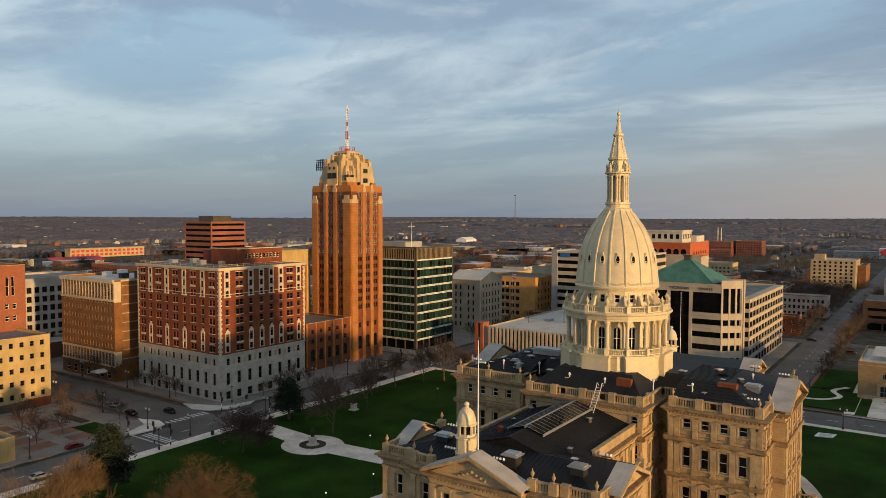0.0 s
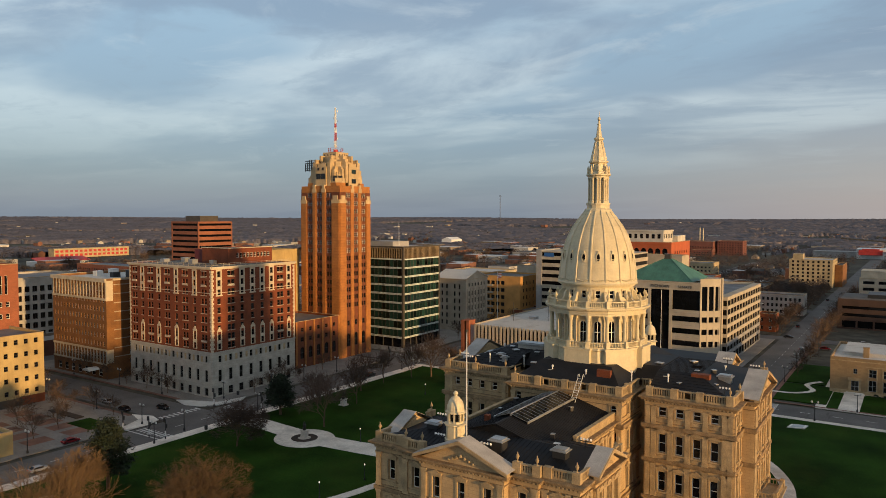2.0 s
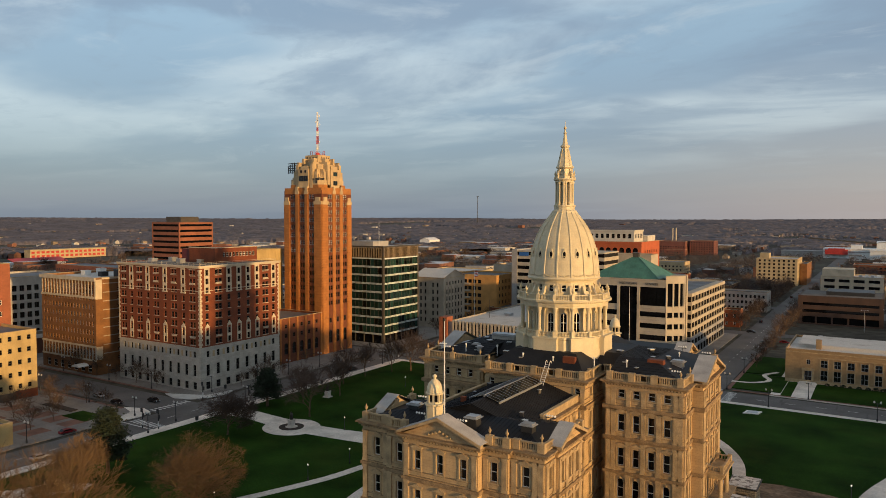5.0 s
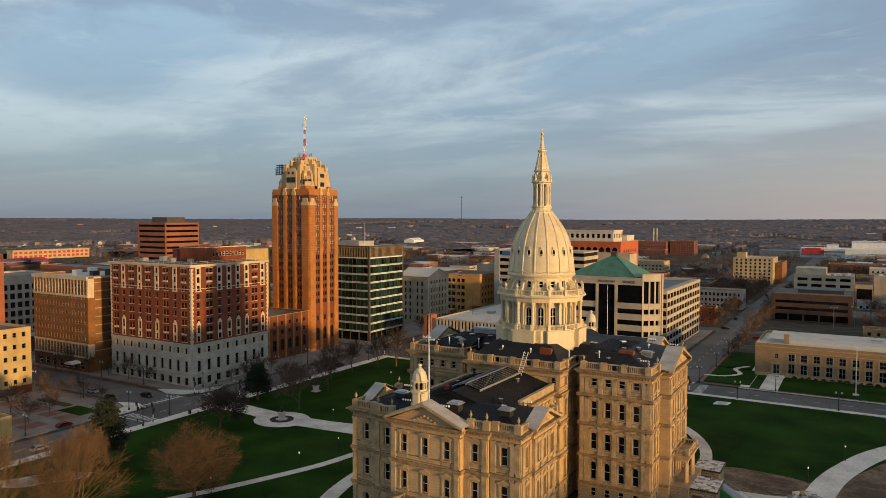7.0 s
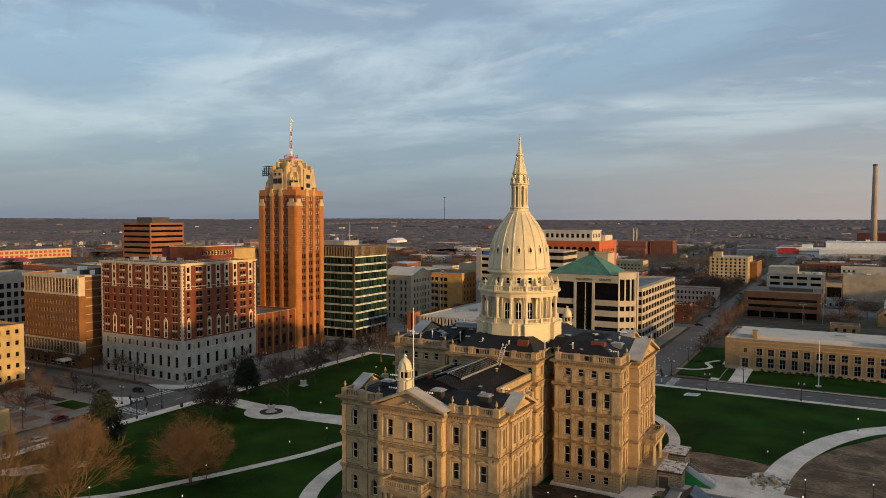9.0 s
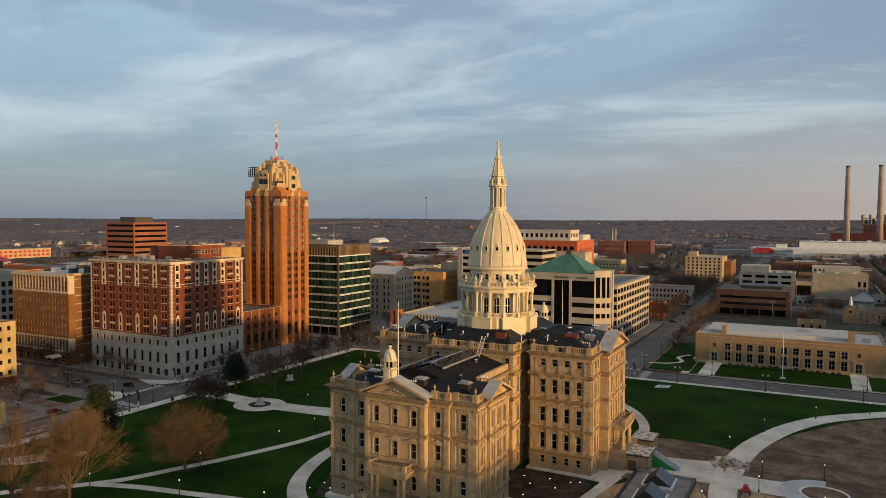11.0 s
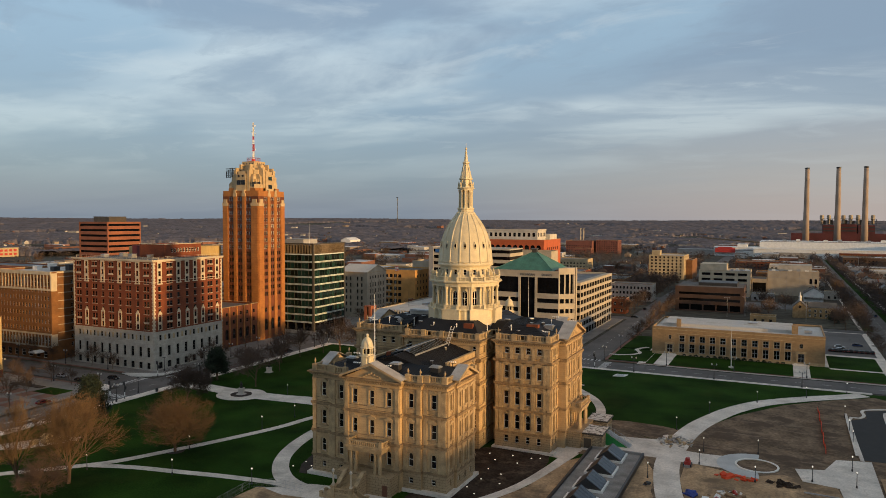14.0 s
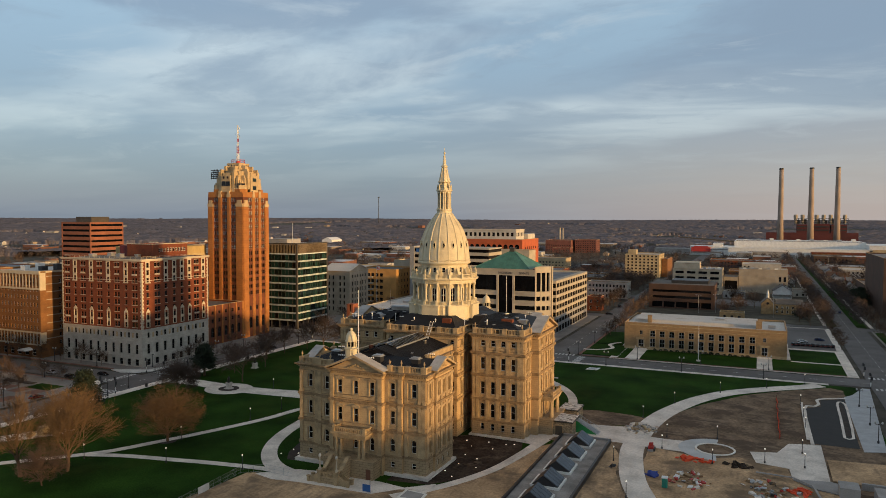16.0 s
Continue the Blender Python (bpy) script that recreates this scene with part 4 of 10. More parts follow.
roof_slab(WX0 + 0.1, WX1 - 0.9, WYA + 0.9, WYB - 0.9, 29.9, 32.2, 0.01, 7.0, 7.0)
roof_slab(EX0 + 0.9, -14.1, WYA + 0.9, WYB - 0.9, 29.9, 32.2, 7.0, 0.01, 7.0)
roof_slab(-14.05, 14.05, -5.2, 14.0, 30.0, 32.35, 0.01, 0.01, 3.6)
roof_slab(-MX + 0.7, MX - 0.7, MYA + 0.9, MYB - 0.9, 30.0, 33.0, 3.4, 3.4, 4.6)
part_each("roof", bm, ROOF_DARK, capitol)
sm = bmesh.new()
for k in range(30):
    y = WYA + 1.6 + k * 0.92
    zz = 29.93 + 2.3 * min(1.0, (y - WYA - 0.9) / 7.0, (WYB - 0.9 - y) / 7.0)
    xe = 28.5 - 7.0 * min(1.0, (y - WYA - 0.9) / 7.0, (WYB - 0.9 - y) / 7.0)
    rod(sm, (14.3, y, zz), (xe, y, zz), 0.04, n=4)
    rod(sm, (-14.3, y, zz), (-xe, y, zz), 0.04, n=4)
tagged(part("roof_seams", sm, SEAM, capitol), kind="stuff")
# the south wing, mostly hidden
part("wall", boxes((X0, X1, 36.0, 53.0, 0, 24.8), (LX0, LX1, 22.0, 36.0, 0, 24.6)), STONE, capitol)
cap_bands(X0, X1, 36.0, 53.0, N_BELTS, 24.8, capitol, dentil=False)
bm = bmesh.new()
for s in (-1, 1):
    extrude(bm, [(CX, 22.0, RZ), (CX + s * 9.7, 22.0, EZ), (CX + s * 9.7, 22.0, EZ - 0.2), (CX, 22.0, RZ - 0.2)], (0, 18, 0))
part("roof", bm, ROOF_DARK, capitol)
part("roof", boxes((X0 + 0.8, X1 - 0.8, 36.8, 52.2, 24.9, 26.0)), ROOF_DARK, capitol)
pediment(face_w(X1 + 0.1, 40.0), 0, 9.4, 24.9, 2.6, 0.9, 3.2, capitol)


# ---- the dome ----
def dome_r(z):
    zs = (48.4, 49.6, 51.5, 53.4, 55.3, 57.2, 59.1, 60.9, 62.0, 62.8)
    rs = (7.72, 7.60, 7.42, 7.12, 6.66, 5.98, 5.02, 3.75, 2.85, 2.35)
    return float(np.interp(z, zs, rs))


SEG = 16
STEP = 2 * math.pi / SEG


def ring_wall(r, z0, h, w, v0, v1, arched, parent, mat, name, surround=True):
    """A sixteen-sided wall with a window in each side."""
    half = r * math.tan(STEP / 2)
    bm = bmesh.new()
    faces = []
    for k in range(SEG):
        a = k * STEP
        n = Vector((math.cos(a), math.sin(a), 0))
        u = Vector((-n.y, n.x, 0))
        f = (n * r - u * half + Vector((0, 0, z0)), u, n)
        faces.append(f)
        wall(bm, f, 2 * half, h, [(half - w / 2, v0, half + w / 2, v1, arched)], 0.3)
    drum = part(name, bm, mat, parent)
    for f in faces:
        fit_windows(f, [(half - w / 2, v0, half + w / 2, v1, arched)], drum, "cross" if arched else "sash", WHITE_TRIM, GLASS_DARK, 0.3)
    if surround:
        for f in faces:
            o, u, n = f
            sb = bmesh.new()
            sp = v1 - (w / 2 if arched else 0)
            for a, b in ((half - w / 2 - 0.22, half - w / 2), (half + w / 2, half + w / 2 + 0.22)):
                pts = [o + u * q + Vector((0, 0, z)) for q, z in ((a, v0 - 0.15), (b, v0 - 0.15), (b, sp), (a, sp))]
                extrude(sb, pts, n * 0.12)
            if arched:
                for k in range(8):
                    a0, a1 = math.pi * k / 8, math.pi * (k + 1) / 8
                    extrude(sb, [o + u * (half + q * math.cos(t)) + Vector((0, 0, sp + q * math.sin(t))) for q, t in ((w / 2, a0), (w / 2 + 0.22, a0), (w / 2 + 0.22, a1), (w / 2, a1))], n * 0.12)
            else:
                extrude(sb, [o + u * q + Vector((0, 0, z)) for q, z in ((half - w / 2 - 0.3, v1), (half + w / 2 + 0.3, v1), (half + w / 2 + 0.3, v1 + 0.25), (half - w / 2 - 0.3, v1 + 0.25))], n * 0.2)
            part("window_surround", sb, CREAM, drum)
    return drum


# plinth: an octagon with stepped corner blocks
plinth_bm = lathe(bmesh.new(), [(10.2, 30.6), (10.2, 33.0), (10.05, 33.1), (10.05, 35.3), (10.35, 35.45), (10.35, 35.8)], 8, phase=math.pi / 8)
plinth = part("plinth", plinth_bm, CREAM, capitol)
for k in range(8):
    a = k * math.pi / 4
    bm = boxes((8.9, 10.35, -2.6, 2.6, 30.6, 35.5), (8.8, 10.55, -2.8, 2.8, 35.5, 35.84))
    part("corner_block", bm, CREAM, plinth, m=pose(0, 0, 0, 0, 0, math.degrees(a)))
drum = ring_wall(7.35, 35.8, 6.4, 1.4, 0.6, 5.0, True, capitol, CREAM, "drum")
# colonnade
col = lathe(bmesh.new(), [(0.56, 35.8), (0.56, 36.95), (0.62, 36.95), (0.62, 37.1), (0.40, 37.15), (0.46, 37.3), (0.37, 37.4), (0.33, 41.0), (0.40, 41.1), (0.38, 41.2), (0.55, 41.75), (0.58, 41.95), (0.58, 42.05)], 12)
COLUMN = mesh_of("column", col, CREAM)
pil = mesh_of("pilaster", boxes((-0.2, 0.25, -0.28, 0.28, 35.84, 41.9), (-0.2, 0.32, -0.4, 0.4, 41.2, 41.95)), CREAM)
for k in range(SEG):
    a = (k + 0.5) * STEP
    place("column", COLUMN, drum, pose(9.25 * math.cos(a), 9.25 * math.sin(a), 0, 0, 0, math.degrees(a)))
    place("pilaster", pil, drum, pose(7.5 * math.cos(a), 7.5 * math.sin(a), 0, 0, 0, math.degrees(a)))


def ring_rail(r, z, h, parent, n_bal):
    """A sixteen-sided balustrade with a post over each column."""
    for k in range(SEG):
        a0, a1 = (k - 0.5) * STEP, (k + 0.5) * STEP
        p, q = Vector((r * math.cos(a0), r * math.sin(a0), 0)), Vector((r * math.cos(a1), r * math.sin(a1), 0))
        length = (q - p).length
        bm = boxes((0.3, length - 0.3, -0.14, 0.14, 0, 0.16), (0.3, length - 0.3, -0.16, 0.16, h - 0.16, h), (-0.38, 0.3, -0.34, 0.34, -0.0, h + 0.08))
        for j in range(n_bal):
            x = 0.5 + (j + 0.5) * (length - 1.0) / n_bal
            lathe(bm, [(0.07, 0.16), (0.11, 0.45), (0.05, 0.75), (0.08, h - 0.16)], 6, x=x, closed=False)
        d = (q - p).normalized()
        part("balustrade", bm, CREAM, parent, m=pose(p.x, p.y, z, 0, 0, math.degrees(math.atan2(d.y, d.x))))


ring_rail(9.75, 35.82, 1.15, plinth, 9)
entab = lathe(bmesh.new(), [(7.6, 42.05), (9.75, 42.05), (9.75, 42.45), (9.85, 42.5), (9.85, 43.0), (10.1, 43.05), (10.1, 43.2), (10.55, 43.25), (10.6, 43.55), (10.55, 43.62), (7.0, 43.62)], SEG, phase=STEP / 2, closed=False)
entablature = part("entablature", entab, CREAM, capitol)
bm = bmesh.new()
for k in range(SEG * 8):
    a = k * STEP / 8
    m = Matrix.Rotation(a, 4, "Z")
    vs = box(bmesh.new(), 9.9, 10.35, -0.12, 0.12, 43.06, 43.24)
    for v in vs.verts:
        v.co = m @ v.co
    tmp = bpy.data.meshes.new("tmp")
    vs.to_mesh(tmp)
    vs.free()
    bm.from_mesh(tmp)
    bpy.data.meshes.remove(tmp)
tagged(part("dentil_course", bm, CREAM, entablature), kind="stuff")
ring_rail(9.75, 43.62, 1.2, entablature, 8)
attic = ring_wall(7.05, 43.62, 3.9, 0.95, 1.6, 3.1, False, capitol, CREAM, "attic")
# scrolled buttresses and urns over the columns
sc = bmesh.new()
prof = [(7.0, 43.65), (9.2, 43.65), (9.25, 44.1), (8.9, 44.5), (8.4, 44.7), (8.05, 45.1), (7.85, 45.7), (7.6, 46.3), (7.0, 46.6)]
extrude(sc, [(r, -0.28, z) for r, z in prof], (0, 0.56, 0))
SCROLL = mesh_of("scroll_buttress", sc, CREAM)
URN_CREAM = mesh_of("urn", lathe(bmesh.new(), [(0.28, 0), (0.12, 0.15), (0.14, 0.3), (0.36, 0.7), (0.38, 0.9), (0.2, 1.0), (0.24, 1.1), (0.08, 1.35), (0.03, 1.6)], 8), CREAM)
for k in range(SEG):
    a = (k + 0.5) * STEP
    place("scroll_buttress", SCROLL, attic, pose(0, 0, 0, 0, 0, math.degrees(a)))
    place("urn", URN_CREAM, entablature, pose(9.75 * math.cos(a), 9.75 * math.sin(a), 44.9))
part("dome_cornice", lathe(bmesh.new(), [(7.0, 47.3), (7.4, 47.35), (7.5, 47.65), (7.95, 47.75), (8.05, 48.05), (7.9, 48.15), (7.8, 48.5), (7.0, 48.6)], 64, closed=False), CREAM, capitol)
# shell: lapped courses of cast iron plates
pts = []
nz = 26
for k in range(nz):
    z0, z1 = 48.4 + k * 14.4 / nz, 48.4 + (k + 1) * 14.4 / nz
    pts += [(dome_r(z0) + 0.10, z0), (dome_r(z1), z1)]
dome = part("dome_shell", lathe(bmesh.new(), pts, 96, closed=False), CREAM, capitol, "ribbed cream iron dome of lapped plates")
for k in range(SEG):
    a = (k + 0.5) * STEP
    bm = bmesh.new()
    rows = []
    for j in range(25):
        z = 48.4 + j * 14.4 / 24
        r, w = dome_r(z), 0.19 * (0.45 + 0.55 * dome_r(z) / 7.7)
        rows.append([bm.verts.new((rr, s, z)) for rr, s in ((r - 0.1, -w), (r + 0.14, -w), (r + 0.24, -w * 0.6), (r + 0.24, w * 0.6), (r + 0.14, w), (r - 0.1, w))])
    for p, q in zip(rows, rows[1:]):
        for j in range(5):
            bm.faces.new((p[j], p[j + 1], q[j + 1], q[j]))
    part("rib", bm, CREAM, dome, m=pose(0, 0, 0, 0, 0, math.degrees(a)))
    # garland over the cornice, lucarne between the ribs
    a = k * STEP
    bm = bmesh.new()
    for j in range(9):
        t = -0.5 + j / 8
        bmesh.ops.create_icosphere(bm, subdivisions=1, radius=0.16 + 0.06 * math.cos(t * math.pi), matrix=Matrix.Translation((7.75 * math.cos(t * STEP * 0.85), 7.75 * math.sin(t * STEP * 0.85), 48.95 - 0.35 * math.cos(t * math.pi))))
    part("garland", bm, CREAM, dome, m=pose(0, 0, 0, 0, 0, math.degrees(a)))
    zc = 53.2
    r = dome_r(zc)
    bm = bmesh.new()
    ring = []
    for j in range(16):
        t = 2 * math.pi * j / 16
        cy, cz = math.cos(t), math.sin(t)
        ring.append([bm.verts.new((0.02 - 0.1 * 1.15 * cz, 0.50 * cy, 0.95 * cz)), bm.verts.new((0.20 - 0.1 * cz, 0.45 * cy, 0.90 * cz)), bm.verts.new((0.20 - 0.1 * cz, 0.31 * cy, 0.72 * cz)), bm.verts.new((0.06, 0.30 * cy, 0.70 * cz))])
    for j in range(16):
        p, q = ring[j], ring[(j + 1) % 16]
        for i in range(3):
            bm.faces.new((p[i], q[i], q[i + 1], p[i + 1]))
    box(bm, -0.1, 0.22, -0.40, 0.40, -1.15, -0.95)
    box(bm, -0.2, 0.12, -0.13, 0.13, 0.85, 1.3)
    box(bm, -0.05, 0.26, -0.16, 0.16, -1.75, -1.25)
    bmesh.ops.recalc_face_normals(bm, faces=bm.faces)
    m = pose(r * math.cos(a), r * math.sin(a), zc, 0, 0, math.degrees(a))
    luc = part("lucarne", bm, CREAM, dome, m=m)
    bm = bmesh.new()
    bm.faces.new([bm.verts.new((0.13, 0.31 * math.cos(2 * math.pi * j / 16), 0.72 * math.sin(2 * math.pi * j / 16))) for j in range(16)])
    part("pane", bm, GLASS_DARK, luc, m=m)
# lantern
lan = lathe(bmesh.new(), [(2.9, 61.9), (2.75, 62.6), (2.3, 62.9), (2.3, 63.5), (2.45, 63.6), (2.45, 63.95), (1.35, 64.0), (1.35, 69.0), (2.1, 69.05), (2.1, 69.3), (2.5, 69.5), (2.5, 69.75), (2.0, 69.85)], 16, phase=STEP / 2)
lantern = part("lantern", lan, CREAM, capitol)
LCOL = mesh_of("column", lathe(bmesh.new(), [(0.30, 63.95), (0.30, 64.4), (0.22, 64.5), (0.19, 68.4), (0.32, 68.95), (0.32, 69.05)], 10), CREAM)
LURN = mesh_of("urn", lathe(bmesh.new(), [(0.24, 69.75), (0.24, 70.2), (0.1, 70.3), (0.22, 70.7), (0.2, 70.95), (0.03, 71.5)], 8), CREAM)
for k in range(8):
    a = (k + 0.5) * math.pi / 4
    for da in (-0.13, 0.13):
        place("column", LCOL, lantern, pose(1.85 * math.cos(a + da), 1.85 * math.sin(a + da), 0))
    place("urn", LURN, lantern, pose(2.1 * math.cos(a), 2.1 * math.sin(a), 0))
    a = k * math.pi / 4
    wm = window_mesh(0.72, 3.4, True, "cross", CREAM, GLASS_SKY)
    place("window", wm, lantern, pose(1.37 * math.cos(a), 1.37 * math.sin(a), 64.9, 0, 0, math.degrees(a) + 90))
spire = part("spire", lathe(bmesh.new(), [(2.0, 69.8), (1.9, 70.3), (1.5, 70.4), (1.5, 71.9), (1.72, 72.0), (1.95, 72.2), (1.95, 72.45), (1.6, 72.6), (1.52, 73.1), (1.36, 73.9), (1.12, 74.9), (0.86, 75.9), (0.74, 76.5), (0.80, 76.6), (1.0, 76.8), (1.0, 77.1), (0.74, 77.25), (0.6, 77.4), (0.44, 78.5), (0.28, 79.7), (0.4, 79.8), (0.4, 79.95), (0.2, 80.1), (0.2, 80.5), (0.12, 80.6)], 8, phase=math.pi / 8), CREAM, capitol)
for k in range(8):
    a = (k + 0.5) * math.pi / 4
    part("scroll", extrude(bmesh.new(), [(1.4, -0.14, 69.9), (2.15, -0.14, 69.9), (2.15, -0.14, 70.6), (1.9, -0.14, 70.9), (1.7, -0.14, 71.8), (1.4, -0.14, 71.9)], (0, 0.28, 0)), CREAM, spire, m=pose(0, 0, 0, 0, 0, math.degrees(a)))
    part("spire_rib", rod(bmesh.new(), (1.60 * math.cos(a), 1.60 * math.sin(a), 72.6), (0.80 * math.cos(a), 0.80 * math.sin(a), 76.4), 0.10, 0.07, n=5), CREAM, spire)
part("finial", lathe(bmesh.new(), [(0.1, 80.55), (0.3, 80.8), (0.34, 81.0), (0.26, 81.25), (0.06, 81.35), (0.05, 82.2), (0.01, 82.6)], 10), CREAM, capitol, smooth=True)


# ---- cupolas, porches and roof fittings ----
def cupola(x, y, z, label_on):
    c = part("cupola", lathe(bmesh.new(), [(1.75, z - 1.5), (1.75, z + 0.2), (1.55, z + 0.35), (1.5, z + 2.3), (1.85, z + 2.45), (1.85, z + 2.65), (1.3, z + 2.7), (1.25, z + 3.0)], 8, phase=math.pi / 8, x=x, y=y), CREAM, capitol, "small cream roof cupola")
    for k in range(8):
        a = (k + 0.5) * math.pi / 4
        part("post", boxes((x + 1.2 * math.cos(a) - 0.14, x + 1.2 * math.cos(a) + 0.14, y + 1.2 * math.sin(a) - 0.14, y + 1.2 * math.sin(a) + 0.14, z + 2.9, z + 4.3)), CREAM, c)
    part("louvre", lathe(bmesh.new(), [(0.9, z + 2.9), (0.9, z + 4.35)], 8, x=x, y=y, closed=False), GLASS_DARK, c)
    part("cap", lathe(bmesh.new(), [(1.3, z + 4.25), (1.6, z + 4.35), (1.6, z + 4.55), (1.42, z + 4.65), (1.36, z + 5.3), (1.1, z + 6.1), (0.6, z + 6.7), (0.3, z + 6.9), (0.3, z + 7.2), (0.42, z + 7.3), (0.36, z + 7.5), (0.1, z + 7.7)], 16, x=x, y=y), CREAM, c)


cupola(-5.2, -45.6, 26.2, "")
cupola(-3.2, 45.6, 26.2, "")
pole = thing("flagpole", "slender white flagpole on the capitol roof", "flagpole", at=(-2.2, -47.2, 25.5))
part("pole", lathe(bmesh.new(), [(0.14, 25.5), (0.12, 33), (0.06, 43.6)], 8, x=-2.2, y=-47.2), STEEL_WHITE, pole)
part("ball", lathe(bmesh.new(), [(0.05, 43.6), (0.2, 43.75), (0.2, 43.9), (0.05, 44.05)], 8, x=-2.2, y=-47.2), BRONZE, pole)


def porch(face, width, out, parent, cols):
    """An entrance porch: podium, columns in pairs, entablature and a balustraded balcony."""
    o, u, n = face

    def P(a, d, z=0.0):
        return o + u * a + n * d + Vector((0, 0, z))
    bm = bmesh.new()
    slab(bm, face, -2.4, width + 2.4, 0, 4.0, out + 0.6)
    slab(bm, face, -2.6, width + 2.6, 4.0, 4.3, out + 0.75)
    part("porch_podium", bm, STONE_RUST, parent)
    bm = bmesh.new()
    slab(bm, face, 0, width, 9.0, 9.6, out)
    slab(bm, face, -0.2, width + 0.2, 9.6, 10.0, out + 0.25)
    slab(bm, face, -0.45, width + 0.45, 10.0, 10.3, out + 0.5)
    part("porch_entablature", bm, STONE_TRIM, parent)
    for a in cols:
        p = P(a, out - 0.6)
        part("porch_column", lathe(bmesh.new(), [(0.55, 4.3), (0.55, 4.6), (0.42, 4.7), (0.35, 8.5), (0.5, 8.8), (0.5, 9.0)], 12, x=p.x, y=p.y), STONE_TRIM, parent)
    bm = bmesh.new()
    for a0, a1, d0, d1 in ((0, width, out - 0.35, out), (0, 0.35, 0, out - 0.35), (width - 0.35, width, 0, out - 0.35)):
        pa, pb = P(a0, d0), P(a1, d1)
        xs, ys = sorted((pa.x, pb.x)), sorted((pa.y, pb.y))
        for z0, z1, g in ((10.3, 10.5, 0), (11.3, 11.5, 0.05)):
            box(bm, xs[0] - g, xs[1] + g, ys[0] - g, ys[1] + g, z0, z1)
        length = max(xs[1] - xs[0], ys[1] - ys[0])
        for k in range(int(length / 0.5)):
            t = (k + 0.5) / int(length / 0.5)
            x = xs[0] + (xs[1] - xs[0]) * t if xs[1] - xs[0] > 0.5 else (xs[0] + xs[1]) / 2
            y = ys[0] + (ys[1] - ys[0]) * t if ys[1] - ys[0] > 0.5 else (ys[0] + ys[1]) / 2
            box(bm, x - 0.1, x + 0.1, y - 0.1, y + 0.1, 10.5, 11.3)
    for a in (0.2, width - 0.2):
        p = P(a, out - 0.2)
        box(bm, p.x - 0.35, p.x + 0.35, p.y - 0.35, p.y + 0.35, 10.3, 11.8)
    part("balcony_rail", bm, STONE_TRIM, parent)


porch(face_n(CX - 4.4, -51.6), 8.8, 3.2, capitol, (0.7, 1.9, 6.9, 8.1))
porch(face_w(WX1 + 2.0, -1.4), 8.8, 3.2, capitol, (0.7, 1.9, 6.9, 8.1))
# the north steps: a flight between cheeks to a landing, and a short flight to each side
SX = -2.1
st = bmesh.new()
for k in range(14):
    box(st, SX - 1.9, SX + 1.9, -55.6 - k * 0.26 - 0.26, -55.6 - k * 0.26, 0, 4.1 - k * 0.18)
part_each("step", st, STONE_TRIM, capitol)
part("landing", boxes((SX - 2.7, SX + 2.7, -61.3, -59.24, 0, 1.58)), STONE_RUST, capitol)
for s in (-1, 1):
    st = bmesh.new()
    for k in range(8):
        xa, xb = SX + s * (2.7 + 0.32 * k), SX + s * (3.02 + 0.32 * k)
        box(st, min(xa, xb), max(xa, xb), -61.0, -59.5, 0, 1.4 - k * 0.18)
    part("side_steps", st, STONE_TRIM, capitol)
    for ya in (-61.3, -59.5):
        bm = extrude(bmesh.new(), [(SX + s * 2.7, ya, 0), (SX + s * 5.4, ya, 0), (SX + s * 5.4, ya, 0.8), (SX + s * 2.7, ya, 2.3)], (0, 0.28, 0))
        bmesh.ops.recalc_face_normals(bm, faces=bm.faces)
        part("step_cheek", bm, STONE_TRIM, capitol)
        part("newel", boxes((SX + s * 5.3 - 0.32, SX + s * 5.3 + 0.32, ya - 0.2, ya + 0.44, 0, 1.2), (SX + s * 5.3 - 0.4, SX + s * 5.3 + 0.4, ya - 0.28, ya + 0.52, 1.2, 1.4)), STONE_TRIM, capitol)
    xa = SX + s * 2.25
    bm = extrude(bmesh.new(), [(xa - 0.35, -55.5, 0), (xa - 0.35, -55.5, 5.0), (xa - 0.35, -56.2, 5.0), (xa - 0.35, -59.2, 2.8), (xa - 0.35, -59.6, 2.8), (xa - 0.35, -59.6, 0)], (0.7, 0, 0))
    bmesh.ops.recalc_face_normals(bm, faces=bm.faces)
    part("step_cheek", bm, STONE_RUST, capitol)
    bm = extrude(bmesh.new(), [(xa - 0.45, -55.5, 5.0), (xa - 0.45, -55.5, 5.2), (xa - 0.45, -56.25, 5.2), (xa - 0.45, -59.25, 3.0), (xa - 0.45, -59.7, 3.0), (xa - 0.45, -59.7, 2.8), (xa - 0.45, -59.2, 2.8), (xa - 0.45, -56.2, 5.0)], (0.9, 0, 0))
    bmesh.ops.recalc_face_normals(bm, faces=bm.faces)
    part("cheek_coping", bm, STONE_TRIM, capitol)
    part("newel", boxes((xa - 0.45, xa + 0.45, -61.5, -60.6, 0, 2.9), (xa - 0.6, xa + 0.6, -61.65, -60.45, 2.9, 3.15)), STONE_TRIM, capitol)
bm = boxes((SX - 1.8, SX + 1.8, -61.3, -61.0, 1.58, 1.75), (SX - 1.8, SX + 1.8, -61.35, -60.95, 2.5, 2.68))
for k in range(9):
    box(bm, SX - 1.6 + 0.4 * k - 0.09, SX - 1.6 + 0.4 * k + 0.09, -61.24, -61.06, 1.75, 2.5)
part("landing_balustrade", bm, STONE_TRIM, capitol)
part("basement_door", boxes((CX + 5.0, CX + 6.2, -55.5, -55.37, 0.2, 2.6)), material("brown_door_paint", (0.16, 0.06, 0.03), 0.5), capitol, "brown panelled basement door")
